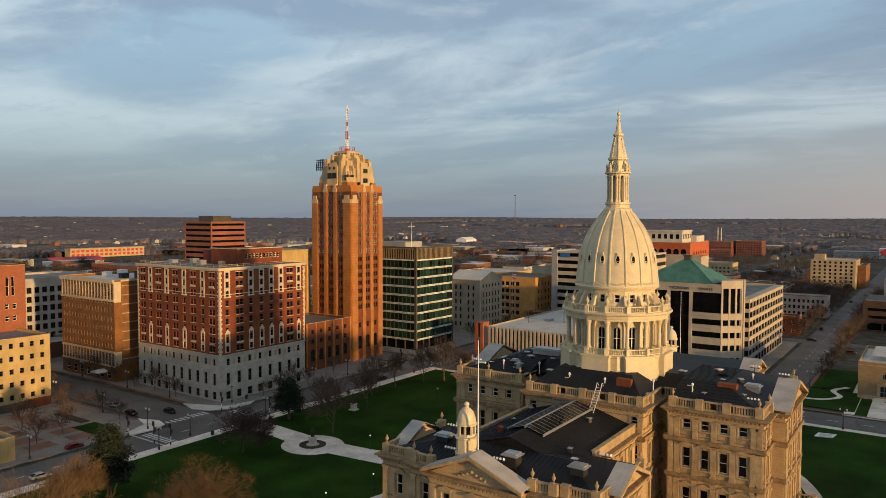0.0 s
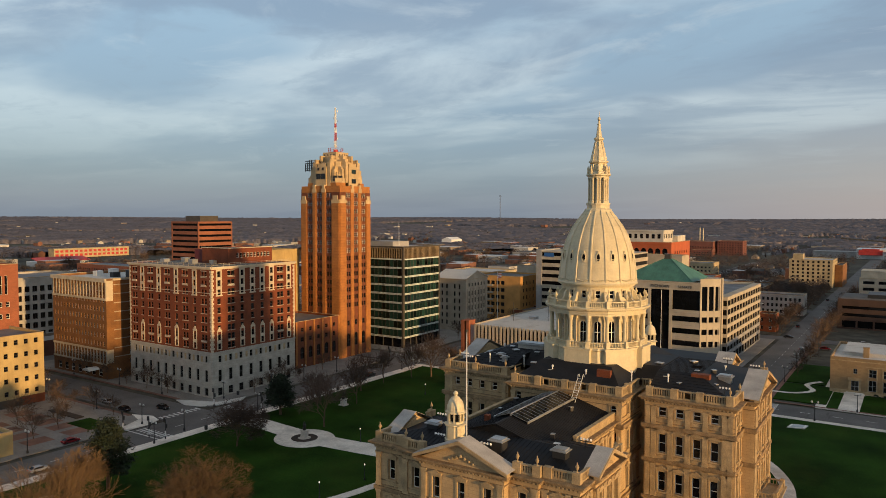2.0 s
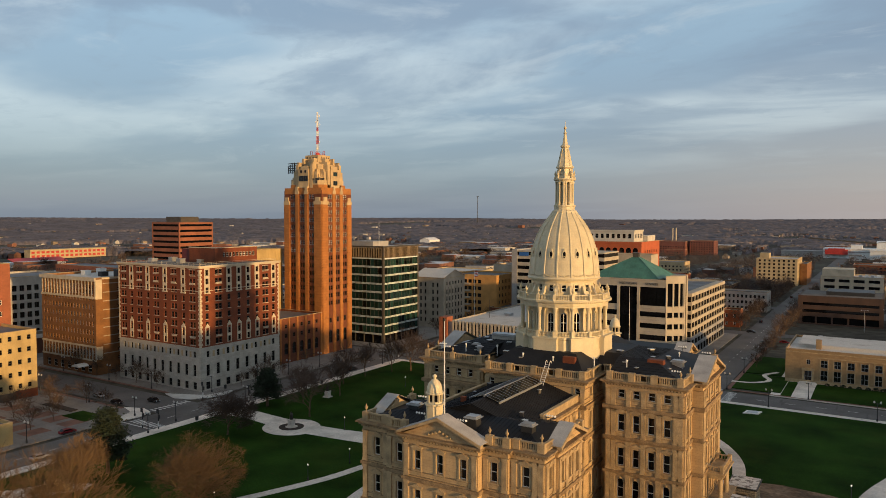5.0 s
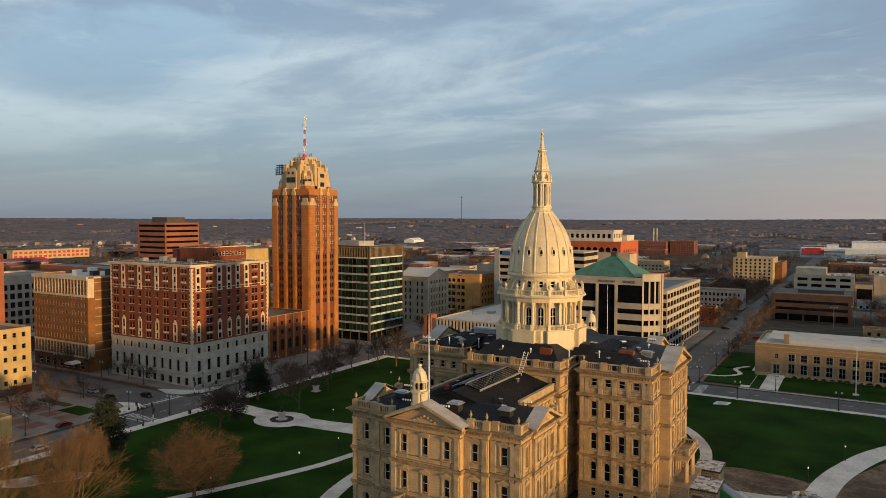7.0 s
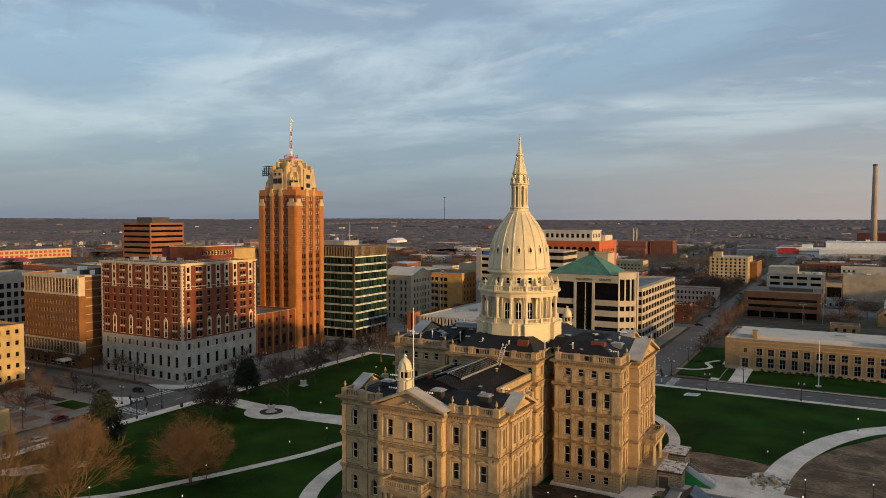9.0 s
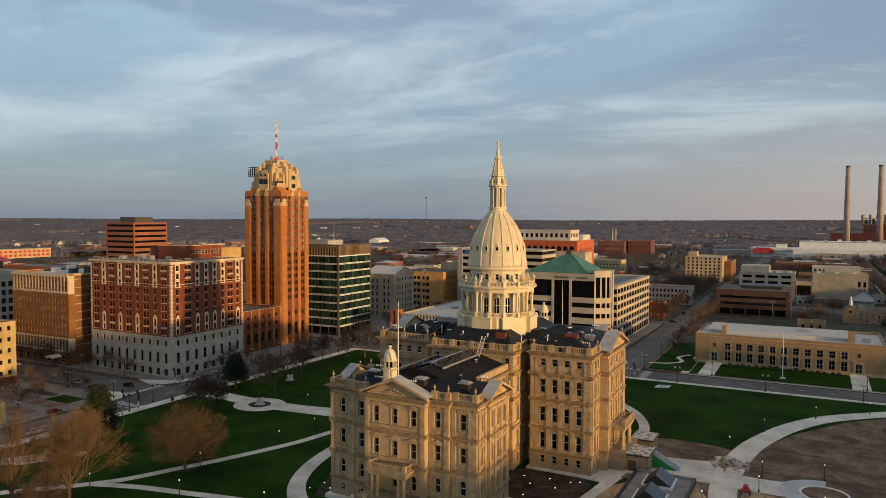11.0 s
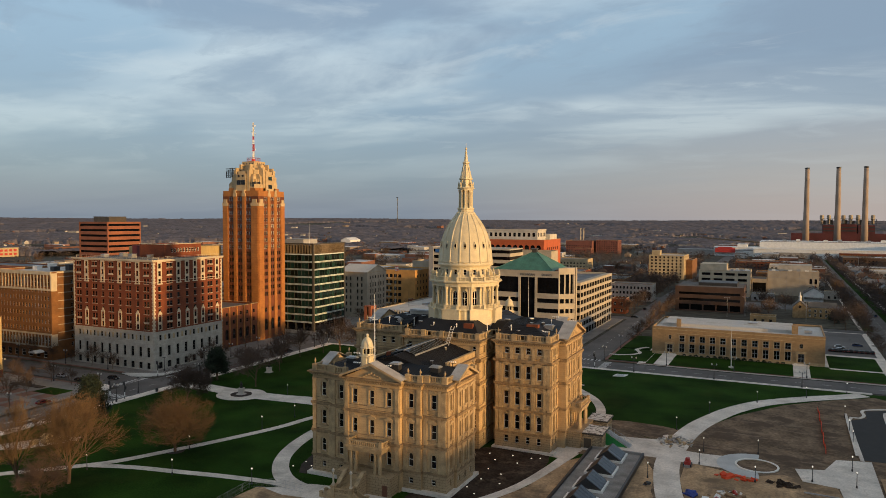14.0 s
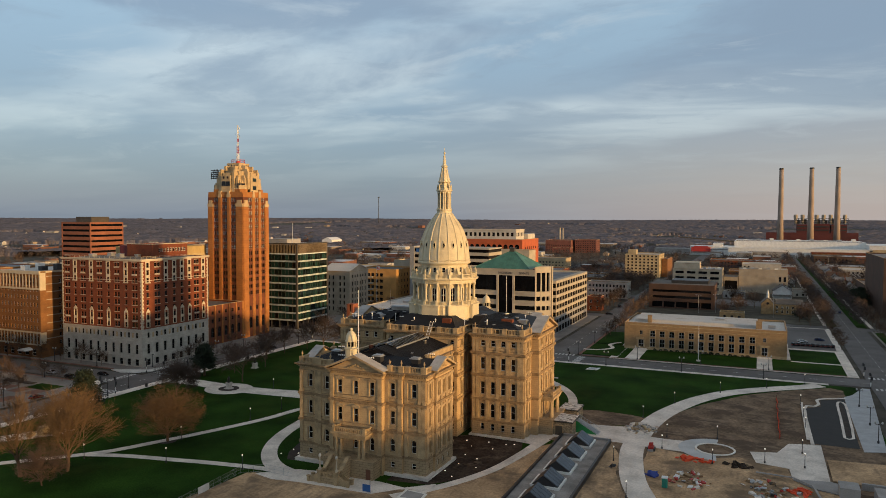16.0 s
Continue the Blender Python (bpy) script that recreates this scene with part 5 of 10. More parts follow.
part_each("terrace_plinth", boxes((X0 - 0.8, X1 + 1.0, -50.6, -33.4, 0.0, 0.75), (WX0 - 0.5, WX1 + 1.0, WYA - 1.0, WYA + 2, 0, 0.5)), CONCRETE, capitol)


# ---- town buildings ----
def joined_windows(face, holes, parent, glass_mat, frame_mat, depth):
    """The windows of a far front as one part: a pane and a sill bar each."""
    bm = bmesh.new()
    for u0, v0, u1, v1, *_ in holes:
        slab(bm, face, u0, u1, v0, v1, -depth + 0.08, depth)
    tagged(part("windows", bm, glass_mat, parent), kind="stuff")
    bm = bmesh.new()
    for u0, v0, u1, v1, *_ in holes:
        slab(bm, face, u0, u1, (v0 + v1) / 2 - 0.08, (v0 + v1) / 2 + 0.08, -depth + 0.14)
        slab(bm, face, (u0 + u1) / 2 - 0.07, (u0 + u1) / 2 + 0.07, v0, v1, -depth + 0.13)
    tagged(part("window_bars", bm, frame_mat, parent), kind="stuff")


def building(name, label, x0, x1, y0, y1, h, mat, roof=ROOF_GREY, north=(), west=(), style="sash", frame_mat=WHITE_TRIM, glass=GLASS_DARK, depth=0.35, parapet=0.8, coping=STONE_TRIM, category="building", group="", z0=0.0, far_off=False):
    """A house of four walls with thickness, a roof set below its parapet, a coping and its windows."""
    b = thing(name, label, category, group, at=((x0 + x1) / 2, (y0 + y1) / 2, z0))
    bm = bmesh.new()
    wall(bm, face_n(x0, y0, z0), x1 - x0, h, north, depth)
    part("wall", bm, mat, b)
    bm = bmesh.new()
    wall(bm, face_w(x1, y0, z0), y1 - y0, h, west, depth)
    part("wall", bm, mat, b)
    bm = bmesh.new()
    wall(bm, face_s(x1, y1, z0), x1 - x0, h)
    part("wall", bm, mat, b)
    bm = bmesh.new()
    wall(bm, face_e(x0, y1, z0), y1 - y0, h)
    part("wall", bm, mat, b)
    for f, holes in ((face_n(x0, y0, z0), north), (face_w(x1, y0, z0), west)):
        if far_off and holes:
            joined_windows(f, holes, b, glass, frame_mat, depth)
        else:
            fit_windows(f, holes, b, style, frame_mat, glass, depth)
    part("roof", boxes((x0 + 0.4, x1 - 0.4, y0 + 0.4, y1 - 0.4, z0 + h - parapet - 0.3, z0 + h - parapet)), roof, b)
    t, o, zt = 0.4, 0.06, z0 + h
    part("coping", boxes((x0 - o, x1 + o, y0 - o, y0 + t, zt, zt + 0.18), (x0 - o, x1 + o, y1 - t, y1 + o, zt, zt + 0.18), (x0 - o, x0 + t, y0 + t, y1 - t, zt, zt + 0.18), (x1 - t, x1 + o, y0 + t, y1 - t, zt, zt + 0.18)), coping, b)
    inner = bmesh.new()
    for f, w in ((face_s(x1 - t, y0 + t, zt - parapet), x1 - x0 - 2 * t), (face_n(x0 + t, y1 - t, zt - parapet), x1 - x0 - 2 * t), (face_w(x0 + t, y0 + t, zt - parapet), y1 - y0 - 2 * t), (face_e(x1 - t, y1 - t, zt - parapet), y1 - y0 - 2 * t)):
        wall(inner, f, w, parapet)
    part("parapet", inner, mat, b)
    return b


def even(n, a, b):
    return [a + (b - a) * (k + 0.5) / n for k in range(n)]




def joined_slabs(face, rows):
    bm = bmesh.new()
    for r in rows:
        slab(bm, face, *r)
    return bm


CREAM_STONE = material("cream_terracotta", (0.57, 0.485, 0.355), 0.65, var=0.15)
CROWN_STONE = material("buff_crown_stone", (0.52, 0.385, 0.215), 0.7, var=0.2, scale=0.3)
GLASS_GREEN = glazing("green_tinted_glass", (0.010, 0.030, 0.024), 0.04, 0.9)
# near-black colour that stands in for shade in openings
SHADE_BLACK = material("deep_shade", (0.012, 0.011, 0.010), 0.95, var=0.3, spec=0.03)
FIN_TAN = material("tan_metal_fin", (0.26, 0.19, 0.11), 0.5, var=0.2)
STONE_GREY = material("grey_limestone", (0.41, 0.35, 0.27), 0.8, var=0.18, scale=0.2)
LIMESTONE2 = material("pale_rendered_wall", (0.45, 0.42, 0.37), 0.8, var=0.2, scale=0.2)
YELLOW_BRICK = material("ochre_brick", (0.52, 0.27, 0.08), 0.8, var=0.18, scale=0.2)
YELLOW_BRICK2 = material("buff_brick", (0.46, 0.36, 0.21), 0.8, var=0.18, scale=0.2)
BRICK_BRIGHT = material("vivid_orange_brick", (0.46, 0.11, 0.04), 0.8, var=0.15, scale=0.2)
BRICK_BROWN2 = material("dull_brown_brick", (0.085, 0.047, 0.032), 0.8, var=0.2, scale=0.2)
TAN_PANEL2 = material("buff_concrete", (0.54, 0.455, 0.33), 0.8, var=0.18, scale=0.2)
HOSPITAL_BRICK = material("dusky_red_brick", (0.20, 0.074, 0.055), 0.85, var=0.3, scale=0.1)
CHAPEL_STONE = material("golden_chapel_stone", (0.36, 0.245, 0.12), 0.85, var=0.3, scale=0.5)
SIGN_BLUE = material("blue_sign", (0.03, 0.12, 0.35), 0.5, var=0.1)


def on_face(face, a, z, d=0.0):
    o, u, n = face
    return o + u * a + n * d + Vector((0, 0, z))


def trim(face, rows, parent, mat, name="trim"):
    """Flat pieces (u0, u1, v0, v1, out) on a face, joined as one part."""
    bm = bmesh.new()
    for r in rows:
        slab(bm, face, *r)
    return part(name, bm, mat, parent)


def roof_box(parent, x0, x1, y0, y1, z0, z1, mat, name="plant_room"):
    return part(name, boxes((x0, x1, y0, y1, z0, z1), (x0 - 0.12, x1 + 0.12, y0 - 0.12, y1 + 0.12, z1, z1 + 0.15)), mat, parent)


random.seed(4)

# --- the red brick hotel with a stone base ---
HX0, HX1, HY0, HY1, HH = -187.0, -140.9, 15.8, 53.8, 44.0
HN, HW = face_n(HX0, HY0), face_w(HX1, HY0)
BW, BN = HY1 - HY0, HX1 - HX0
n_pairs, n_single = [f * BN for f in (0.07, 0.275, 0.485, 0.70, 0.915)], [f * BN for f in (0.172, 0.38, 0.594, 0.81)]
w_pairs, w_single = [f * BW for f in (0.215, 0.81)], [f * BW for f in (0.08, 0.34, 0.463, 0.58, 0.696, 0.92)]
H_ROWS = [(16.2 + k * 3.05, 18.2 + k * 3.05) for k in range(9)]


def hotel_holes(pairs, single, n_base, width):
    out = []
    for u in pairs:
        out += rows_of([u - 0.8, u + 0.8], 1.36, H_ROWS)
    out += rows_of(single, 1.3, H_ROWS)
    base = even(n_base, 1.0, width - 1.0)
    out += rows_of(base, 1.5, [(5.2, 9.2)])
    out += rows_of(base[::1], 1.25, [(11.8, 14.0)])
    out += rows_of(base, 1.9, [(0.5, 3.1)])
    return out


hn, hw = hotel_holes(n_pairs, n_single, 10, BN), hotel_holes(w_pairs, w_single, 8, BW)
hotel = thing("hotel_building", "red brick former hotel on a pale stone base with cream trim", "building", at=((HX0 + HX1) / 2, (HY0 + HY1) / 2, 0))
for f, holes, width in ((HN, hn, BN), (HW, hw, BW)):
    low = [h for h in holes if h[1] < 15]
    high = [(a, b - 15.2, c, d - 15.2, e) for a, b, c, d, e in holes if b > 15]
    part("stone_wall", wall(bmesh.new(), f, width, 15.2, low, 0.4), LIMESTONE, hotel)
    up = (f[0] + Vector((0, 0, 15.2)), f[1], f[2])
    part("brick_wall", wall(bmesh.new(), up, width, HH - 15.2, high, 0.3), BRICK_RED, hotel)
    fit_windows(f, low, hotel, "sash", STEEL_DARK, GLASS_DARK, 0.4)
    fit_windows(up, high, hotel, "sash", STEEL_DARK, GLASS_DARK, 0.3)
    trim(f, [(-0.15, width + 0.15, 15.0, 15.45, 0.25), (-0.1, width + 0.1, 10.6, 10.85, 0.12), (-0.1, width + 0.1, 4.2, 4.5, 0.15)], hotel, LIMESTONE, "belt_course")
    trim(f, [(-0.1, width + 0.1, 35.2, 35.4, 0.12), (-0.25, width + 0.25, 43.2, 43.6, 0.4), (-0.4, width + 0.4, 43.6, 44.15, 0.75)], hotel, CREAM_STONE, "cornice")
    for h in high:
        part("window_sill", slab_bm(up, h[0] - 0.12, h[2] + 0.12, h[1] - 0.16, h[1], 0.14), CREAM_STONE, hotel)
    quoin = []
    for k in range(36):
        z = 15.5 + k * 0.76
        g = 0.95 if k % 2 else 0.6
        quoin += [(0.0, g, z, z + 0.7, 0.07), (width - g, width, z, z + 0.7, 0.07)]
    tagged(trim(f, quoin, hotel, CREAM_STONE, "quoin_course"), kind="stuff")
    for u in (n_single if f is HN else w_single):
        rows = []
        for a, b in ((u - 1.15, u - 0.65), (u + 0.65, u + 1.15)):
            rows.append((a, b, 34.6, 43.2, 0.14))
        rows += [(u - 0.65, u + 0.65, 36.45, 37.5, 0.12), (u - 0.65, u + 0.65, 39.6, 40.6, 0.12), (u - 0.65, u + 0.65, 42.6, 43.2, 0.12), (u - 1.35, u + 1.35, 34.2, 34.6, 0.3)]
        trim(f, rows, hotel, CREAM_STONE, "window_surround")
        rows = [(u - 1.0, u - 0.65, 16.0, 22.2, 0.16), (u + 0.65, u + 1.0, 16.0, 22.2, 0.16), (u - 1.0, u + 1.0, 22.2, 22.7, 0.2), (u - 0.65, u + 0.65, 22.7, 23.2, 0.16), (u - 0.3, u + 0.3, 23.2, 23.7, 0.14), (u - 0.65, u + 0.65, 18.2, 19.1, 0.1)]
        trim(f, rows, hotel, CREAM_STONE, "window_surround")
    for u in (n_pairs if f is HN else w_pairs):
        for row in ((u - 1.6, u + 1.6, 40.8, 41.0, 0.12), (u - 1.6, u + 1.6, 42.6, 42.8, 0.12), (u - 1.3, u + 1.3, 37.6, 38.1, 0.25), (u - 1.3, u + 1.3, 18.6, 19.0, 0.22)):
            trim(f, [row], hotel, CREAM_STONE, "balconet")
    tagged(part("panel_course", joined_slabs(f, [(u - 0.45, u + 0.45, 11.9, 13.9, 0.05) for u in [q + width / (20 if f is HN else 16) for q in even(10 if f is HN else 8, 1.0, width - 1.0)[:-1]]]), STONE_TRIM, hotel), kind="stuff")
    # rail on the roof edge
bm = wall(bmesh.new(), face_s(HX1, HY1), BN, HH)
wall(bm, face_e(HX0, HY1), BW, HH)
part("brick_wall", bm, BRICK_RED, hotel)
part("roof", boxes((HX0 + 0.3, HX1 - 0.3, HY0 + 0.3, HY1 - 0.3, HH - 1.0, HH - 0.2)), ROOF_GRAVEL, hotel)
rail = bmesh.new()
for k in range(16):
    x = HX0 + 1 + k * (BN - 2) / 15
    rod(rail, (x, HY0 + 0.8, HH), (x, HY0 + 0.8, HH + 1.1), 0.05, n=4)
    y = HY0 + 1 + k * (BW - 2) / 15
    rod(rail, (HX1 - 0.8, y, HH), (HX1 - 0.8, y, HH + 1.1), 0.05, n=4)
for z in (0.6, 1.1):
    rod(rail, (HX0 + 1, HY0 + 0.8, HH + z), (HX1 - 0.8, HY0 + 0.8, HH + z), 0.05, n=4)
    rod(rail, (HX1 - 0.8, HY0 + 0.8, HH + z), (HX1 - 0.8, HY1 - 1, HH + z), 0.05, n=4)
part("roof_rail", rail, CREAM_STONE, hotel)
PH = wall(bmesh.new(), face_w(-152.5, 32.5, HH - 0.2), 21, 5.6, rows_of(even(10, 3.5, 20), 1.1, [(2.2, 3.9)]), 0.25)
wall(PH, face_n(-167, 32.5, HH - 0.2), 14.5, 5.6)
wall(PH, face_s(-152.5, 53.5, HH - 0.2), 14.5, 5.6)
wall(PH, face_e(-167, 53.5, HH - 0.2), 21, 5.6)
box(PH, -166.9, -152.6, 32.6, 53.4, HH + 5.1, HH + 5.2)
part("penthouse", PH, BRICK_RED, hotel)
fit_windows(face_w(-152.5, 32.5, HH - 0.2), rows_of(even(10, 3.5, 20), 1.1, [(2.2, 3.9)]), hotel, "sash", WHITE_TRIM, GLASS_DARK, 0.25)
part("penthouse_coping", boxes((-167.2, -152.3, 32.3, 32.8, HH + 5.4, HH + 5.7), (-152.8, -152.3, 32.8, 53.7, HH + 5.4, HH + 5.7)), CREAM_STONE, hotel)
roof_box(hotel, -172, -166.99, 33, 46, HH - 0.3, HH + 4.6, material("dark_red_panel", (0.13, 0.018, 0.02), 0.6))
for k in range(5):
    x = -183 + k * 5.5
    roof_box(hotel, x, x + 2.2, 26 + (k % 3) * 5, 28.5 + (k % 3) * 5, HH - 0.25, HH + 0.9 + 0.4 * (k % 2), GALV, "roof_unit")

# --- the stepped brick tower with a red and white mast ---
TX0, TX1, TY0, TY1 = -173.4, -150.9, 90.4, 110.8
tower = thing("office_tower", "tall stepped orange brick tower with pale stone crown and mast", "tower", at=((TX0 + TX1) / 2, (TY0 + TY1) / 2, 0))
T_ROWS = [(21.6 + 3.4 * k, 23.5 + 3.4 * k) for k in range(15)]


def tower_face(face, width, corner_left, corner_right):
    """Tall piers with recessed bays of paired windows between them."""
    edges = corner_left, width - corner_right
    bays = 3
    span = (edges[1] - edges[0]) / bays
    bay_w = span * 0.60
    back = (face[0] - face[2] * 0.12, face[1], face[2])
    cs = [edges[0] + span * (k + 0.5) for k in range(bays)]
    holes = []
    for c in cs:
        holes += rows_of([c - 0.80, c + 0.80], 1.2, T_ROWS)
    low = rows_of(cs, 2.3, [(4.5, 10.2, True)]) + rows_of(cs, 1.5, [(13.6, 15.8)])
    part("wall", wall(bmesh.new(), back, width, 73.0, holes + low, 0.3), BRICK_TOWER_RED, tower)
    fit_windows(back, [h for h in holes if h[1] < 45], tower, "sash", STEEL_DARK, GLASS_DARK, 0.3)
    # white frames on the upper rows stand in for pale reflections and blinds
    fit_windows(back, [h for h in holes if h[1] >= 45], tower, "sash", WHITE_TRIM, GLASS_DARK, 0.3)
    fit_windows(back, low, tower, "cross", STEEL_DARK, GLASS_DARK, 0.3)
    sb = bmesh.new()
    slab(sb, back, 0.3, width - 0.3, 71.5, 74.2, 0.09, 0.6)
    part("crown_band", sb, BRICK_TOWER, tower)
    stops = [0.0] + [x for c in cs for x in (c - bay_w / 2, c + bay_w / 2)] + [width]
    for k in range(0, len(stops), 2):
        a, b = stops[k], stops[k + 1]
        edge = k == 0 or k == len(stops) - 2
        top = 68.3 if edge else 73.0
        wdt = b - a
        sb = bmesh.new()
        slab(sb, face, a, b, 0, top - 1.6, 0.16, 0.5)
        if wdt > 2:
            slab(sb, face, a + 0.35, b - 0.35, 0, top - 1.6, 0.34, 0.0)
        part("pier", sb, BRICK_TOWER, tower)
        sb = bmesh.new()
        slab(sb, face, a, b, top - 1.6, top, 0.38, 1.2)
        slab(sb, face, a + wdt * 0.2, b - wdt * 0.2, top, top + 1.7, 0.36, 1.2)
        part("pier_cap", sb, CROWN_STONE, tower)
        sb = bmesh.new()
        for j in range(40):
            z = 19.5 + j * 1.2
            if z < top - 2:
                slab(sb, face, a + 0.02, b - 0.02, z, z + 0.16, 0.37 if wdt > 2 else 0.19)
        tagged(part("brick_band", sb, BRICK_BAND, tower), kind="stuff")
    # brick panels between the window rows, proud of the bay
    for c in cs:
        sb = bmesh.new()
        for r0, r1 in T_ROWS[:-1]:
            slab(sb, back, c - bay_w / 2 + 0.1, c + bay_w / 2 - 0.1, r1 + 0.35, r1 + 1.15, 0.04)
        slab(sb, back, c - 0.14, c + 0.14, 20.5, 71, 0.06)
        part("spandrel_panel", sb, BRICK_TOWER_RED, tower)


tower_face(face_n(TX0, TY0), TX1 - TX0, 2.4, 3.4)
tower_face(face_w(TX1, TY0), TY1 - TY0, 3.2, 2.2)
bm = wall(bmesh.new(), face_s(TX1, TY1), TX1 - TX0, 70)
wall(bm, face_e(TX0, TY1), TY1 - TY0, 70)
part("wall", bm, BRICK_TOWER, tower)
part("setback", boxes((TX0 + 0.8, TX1 - 0.8, TY0 + 0.8, TY1 - 0.8, 68, 73.0), (TX0 + 2.4, TX1 - 1.6, TY0 + 1.6, TY1 - 2.4, 73.4, 74.2)), BRICK_TOWER, tower)
mx, my = (TX0 + TX1) / 2, (TY0 + TY1) / 2
cr = bmesh.new()


def crown(bm, hx, hy, z0, z1, cham):
    prism(bm, [(mx - hx + cham, my - hy), (mx + hx - cham, my - hy), (mx + hx, my - hy + cham), (mx + hx, my + hy - cham), (mx + hx - cham, my + hy), (mx - hx + cham, my + hy), (mx - hx, my + hy - cham), (mx - hx, my - hy + cham)], z0, z1)


crown(cr, 9.6, 8.7, 75.6, 77.6, 2.0)
crown(cr, 8.4, 7.6, 77.6, 79.4, 1.8)
crown(cr, 7.3, 6.6, 79.4, 84.8, 1.3)
crown(cr, 5.2, 4.7, 84.8, 86.6, 0.9)
crown(cr, 4.5, 4.1, 86.6, 89.2, 0.7)
cb = bmesh.new()
crown(cb, 9.9, 9.0, 73.4, 75.6, 1.6)
part("brick_attic", cb, BRICK_TOWER, tower)
crown_part = part("crown", cr, CROWN_STONE, tower, "pale stone stepped crown")
# bays on the north and west, and piers that step up beside them
part("crown_bay", boxes((mx - 3.0, mx + 3.0, my - 9.6, my - 6.0, 73.4, 82.6), (mx - 2.2, mx + 2.2, my - 9.0, my - 6.0, 82.6, 84.0)), CROWN_STONE, crown_part)
part("crown_bay", boxes((mx + 6.0, mx + 10.4, my - 3.0, my + 3.0, 73.4, 82.6), (mx + 6.0, mx + 9.8, my - 2.2, my + 2.2, 82.6, 84.0)), CROWN_STONE, crown_part)
for s in (-1, 1):
    for d, w, out, h in ((4.2, 0.8, 0.0, 84.6), (6.2, 0.7, -0.6, 81.4), (8.0, 0.6, -1.6, 79.0)):
        part("crown_pier", boxes((mx + s * d - w, mx + s * d + w, my - 9.1 - out, my - 5.0, 73.4, h), (mx + s * d - w * 0.6, mx + s * d + w * 0.6, my - 8.5 - out, my - 5.0, h, h + 1.2)), CROWN_STONE, crown_part)
        d *= 0.92
        part("crown_pier", boxes((mx + 5.0, mx + 9.9 + out, my + s * d - w, my + s * d + w, 73.4, h), (mx + 5.0, mx + 9.3 + out, my + s * d - w * 0.6, my + s * d + w * 0.6, h, h + 1.2)), CROWN_STONE, crown_part)
    part("crown_pier", boxes((mx + s * 3.0 - 0.5, mx + s * 3.0 + 0.5, my - 6.6, my - 4.0, 84.0, 87.6)), CROWN_STONE, crown_part)
    part("crown_pier", boxes((mx + 4.0, mx + 7.2, my + s * 2.8 - 0.5, my + s * 2.8 + 0.5, 84.0, 87.6)), CROWN_STONE, crown_part)
fit_windows(face_n(mx - 3, my - 9.62, 76.0), [(0.4, 1.2, 2.9, 3.6), (3.1, 1.2, 5.6, 3.6), (1.2, 5.0, 2.2, 6.2), (3.8, 5.0, 4.8, 6.2)], crown_part, "pair", STEEL_DARK, GLASS_DARK, 0.0)
fit_windows(face_w(mx + 10.42, my - 3, 75.4), [(1.6, 0, 4.4, 2.0), (1.6, 4.2, 4.4, 6.0)], crown_part, "pair", STEEL_DARK, GLASS_GREEN, 0.0)
# the glazed cut corner
o_ = Vector((mx + 9.9 - 3.2, my - 9.3, 76.2))
u_ = Vector((1, 1, 0)).normalized()
corner = (o_, u_, Vector((u_.y, -u_.x, 0)))
fit_windows(corner, [(0.0, 0, 1.9, 2.4), (2.2, 0, 4.1, 2.4)], crown_part, "cross", STEEL_DARK, GLASS_DARK, -0.02)
# dark squares on solid stone, painted in place of shaded holes
for k in range(4):
    part("vent_hole", boxes((mx - 2.7 + 1.8 * k - 0.3, mx - 2.7 + 1.8 * k + 0.3, my - 4.15, my - 4.05, 87.7, 88.4)), STEEL_DARK, crown_part)
    part("vent_hole", boxes((mx + 4.45, mx + 4.55, my - 2.4 + 1.6 * k - 0.3, my - 2.4 + 1.6 * k + 0.3, 87.7, 88.4)), STEEL_DARK, crown_part)
part("stair_head", boxes((TX0 + 0.6, TX0 + 5.0, TY0 + 4.0, TY0 + 14.0, 72.0, 78.2)), CROWN_STONE, crown_part)
mast = part("antenna_base", lathe(bmesh.new(), [(3.0, 89.2), (3.0, 89.5), (0.9, 89.6), (0.9, 90.6), (0.5, 90.7)], 12, x=mx, y=my), STEEL_RED, tower)
bm = bmesh.new()
for k in range(12):
    a = 2 * math.pi * k / 12
    rod(bm, (mx + 3.3 * math.cos(a), my + 3.3 * math.sin(a), 89.2), (mx + 3.3 * math.cos(a), my + 3.3 * math.sin(a), 91.2), 0.07, n=4)
    b = 2 * math.pi * (k + 1) / 12
    for z in (90.3, 91.2):
        rod(bm, (mx + 3.3 * math.cos(a), my + 3.3 * math.sin(a), z), (mx + 3.3 * math.cos(b), my + 3.3 * math.sin(b), z), 0.06, n=4)
part("rail", bm, STEEL_RED, mast)
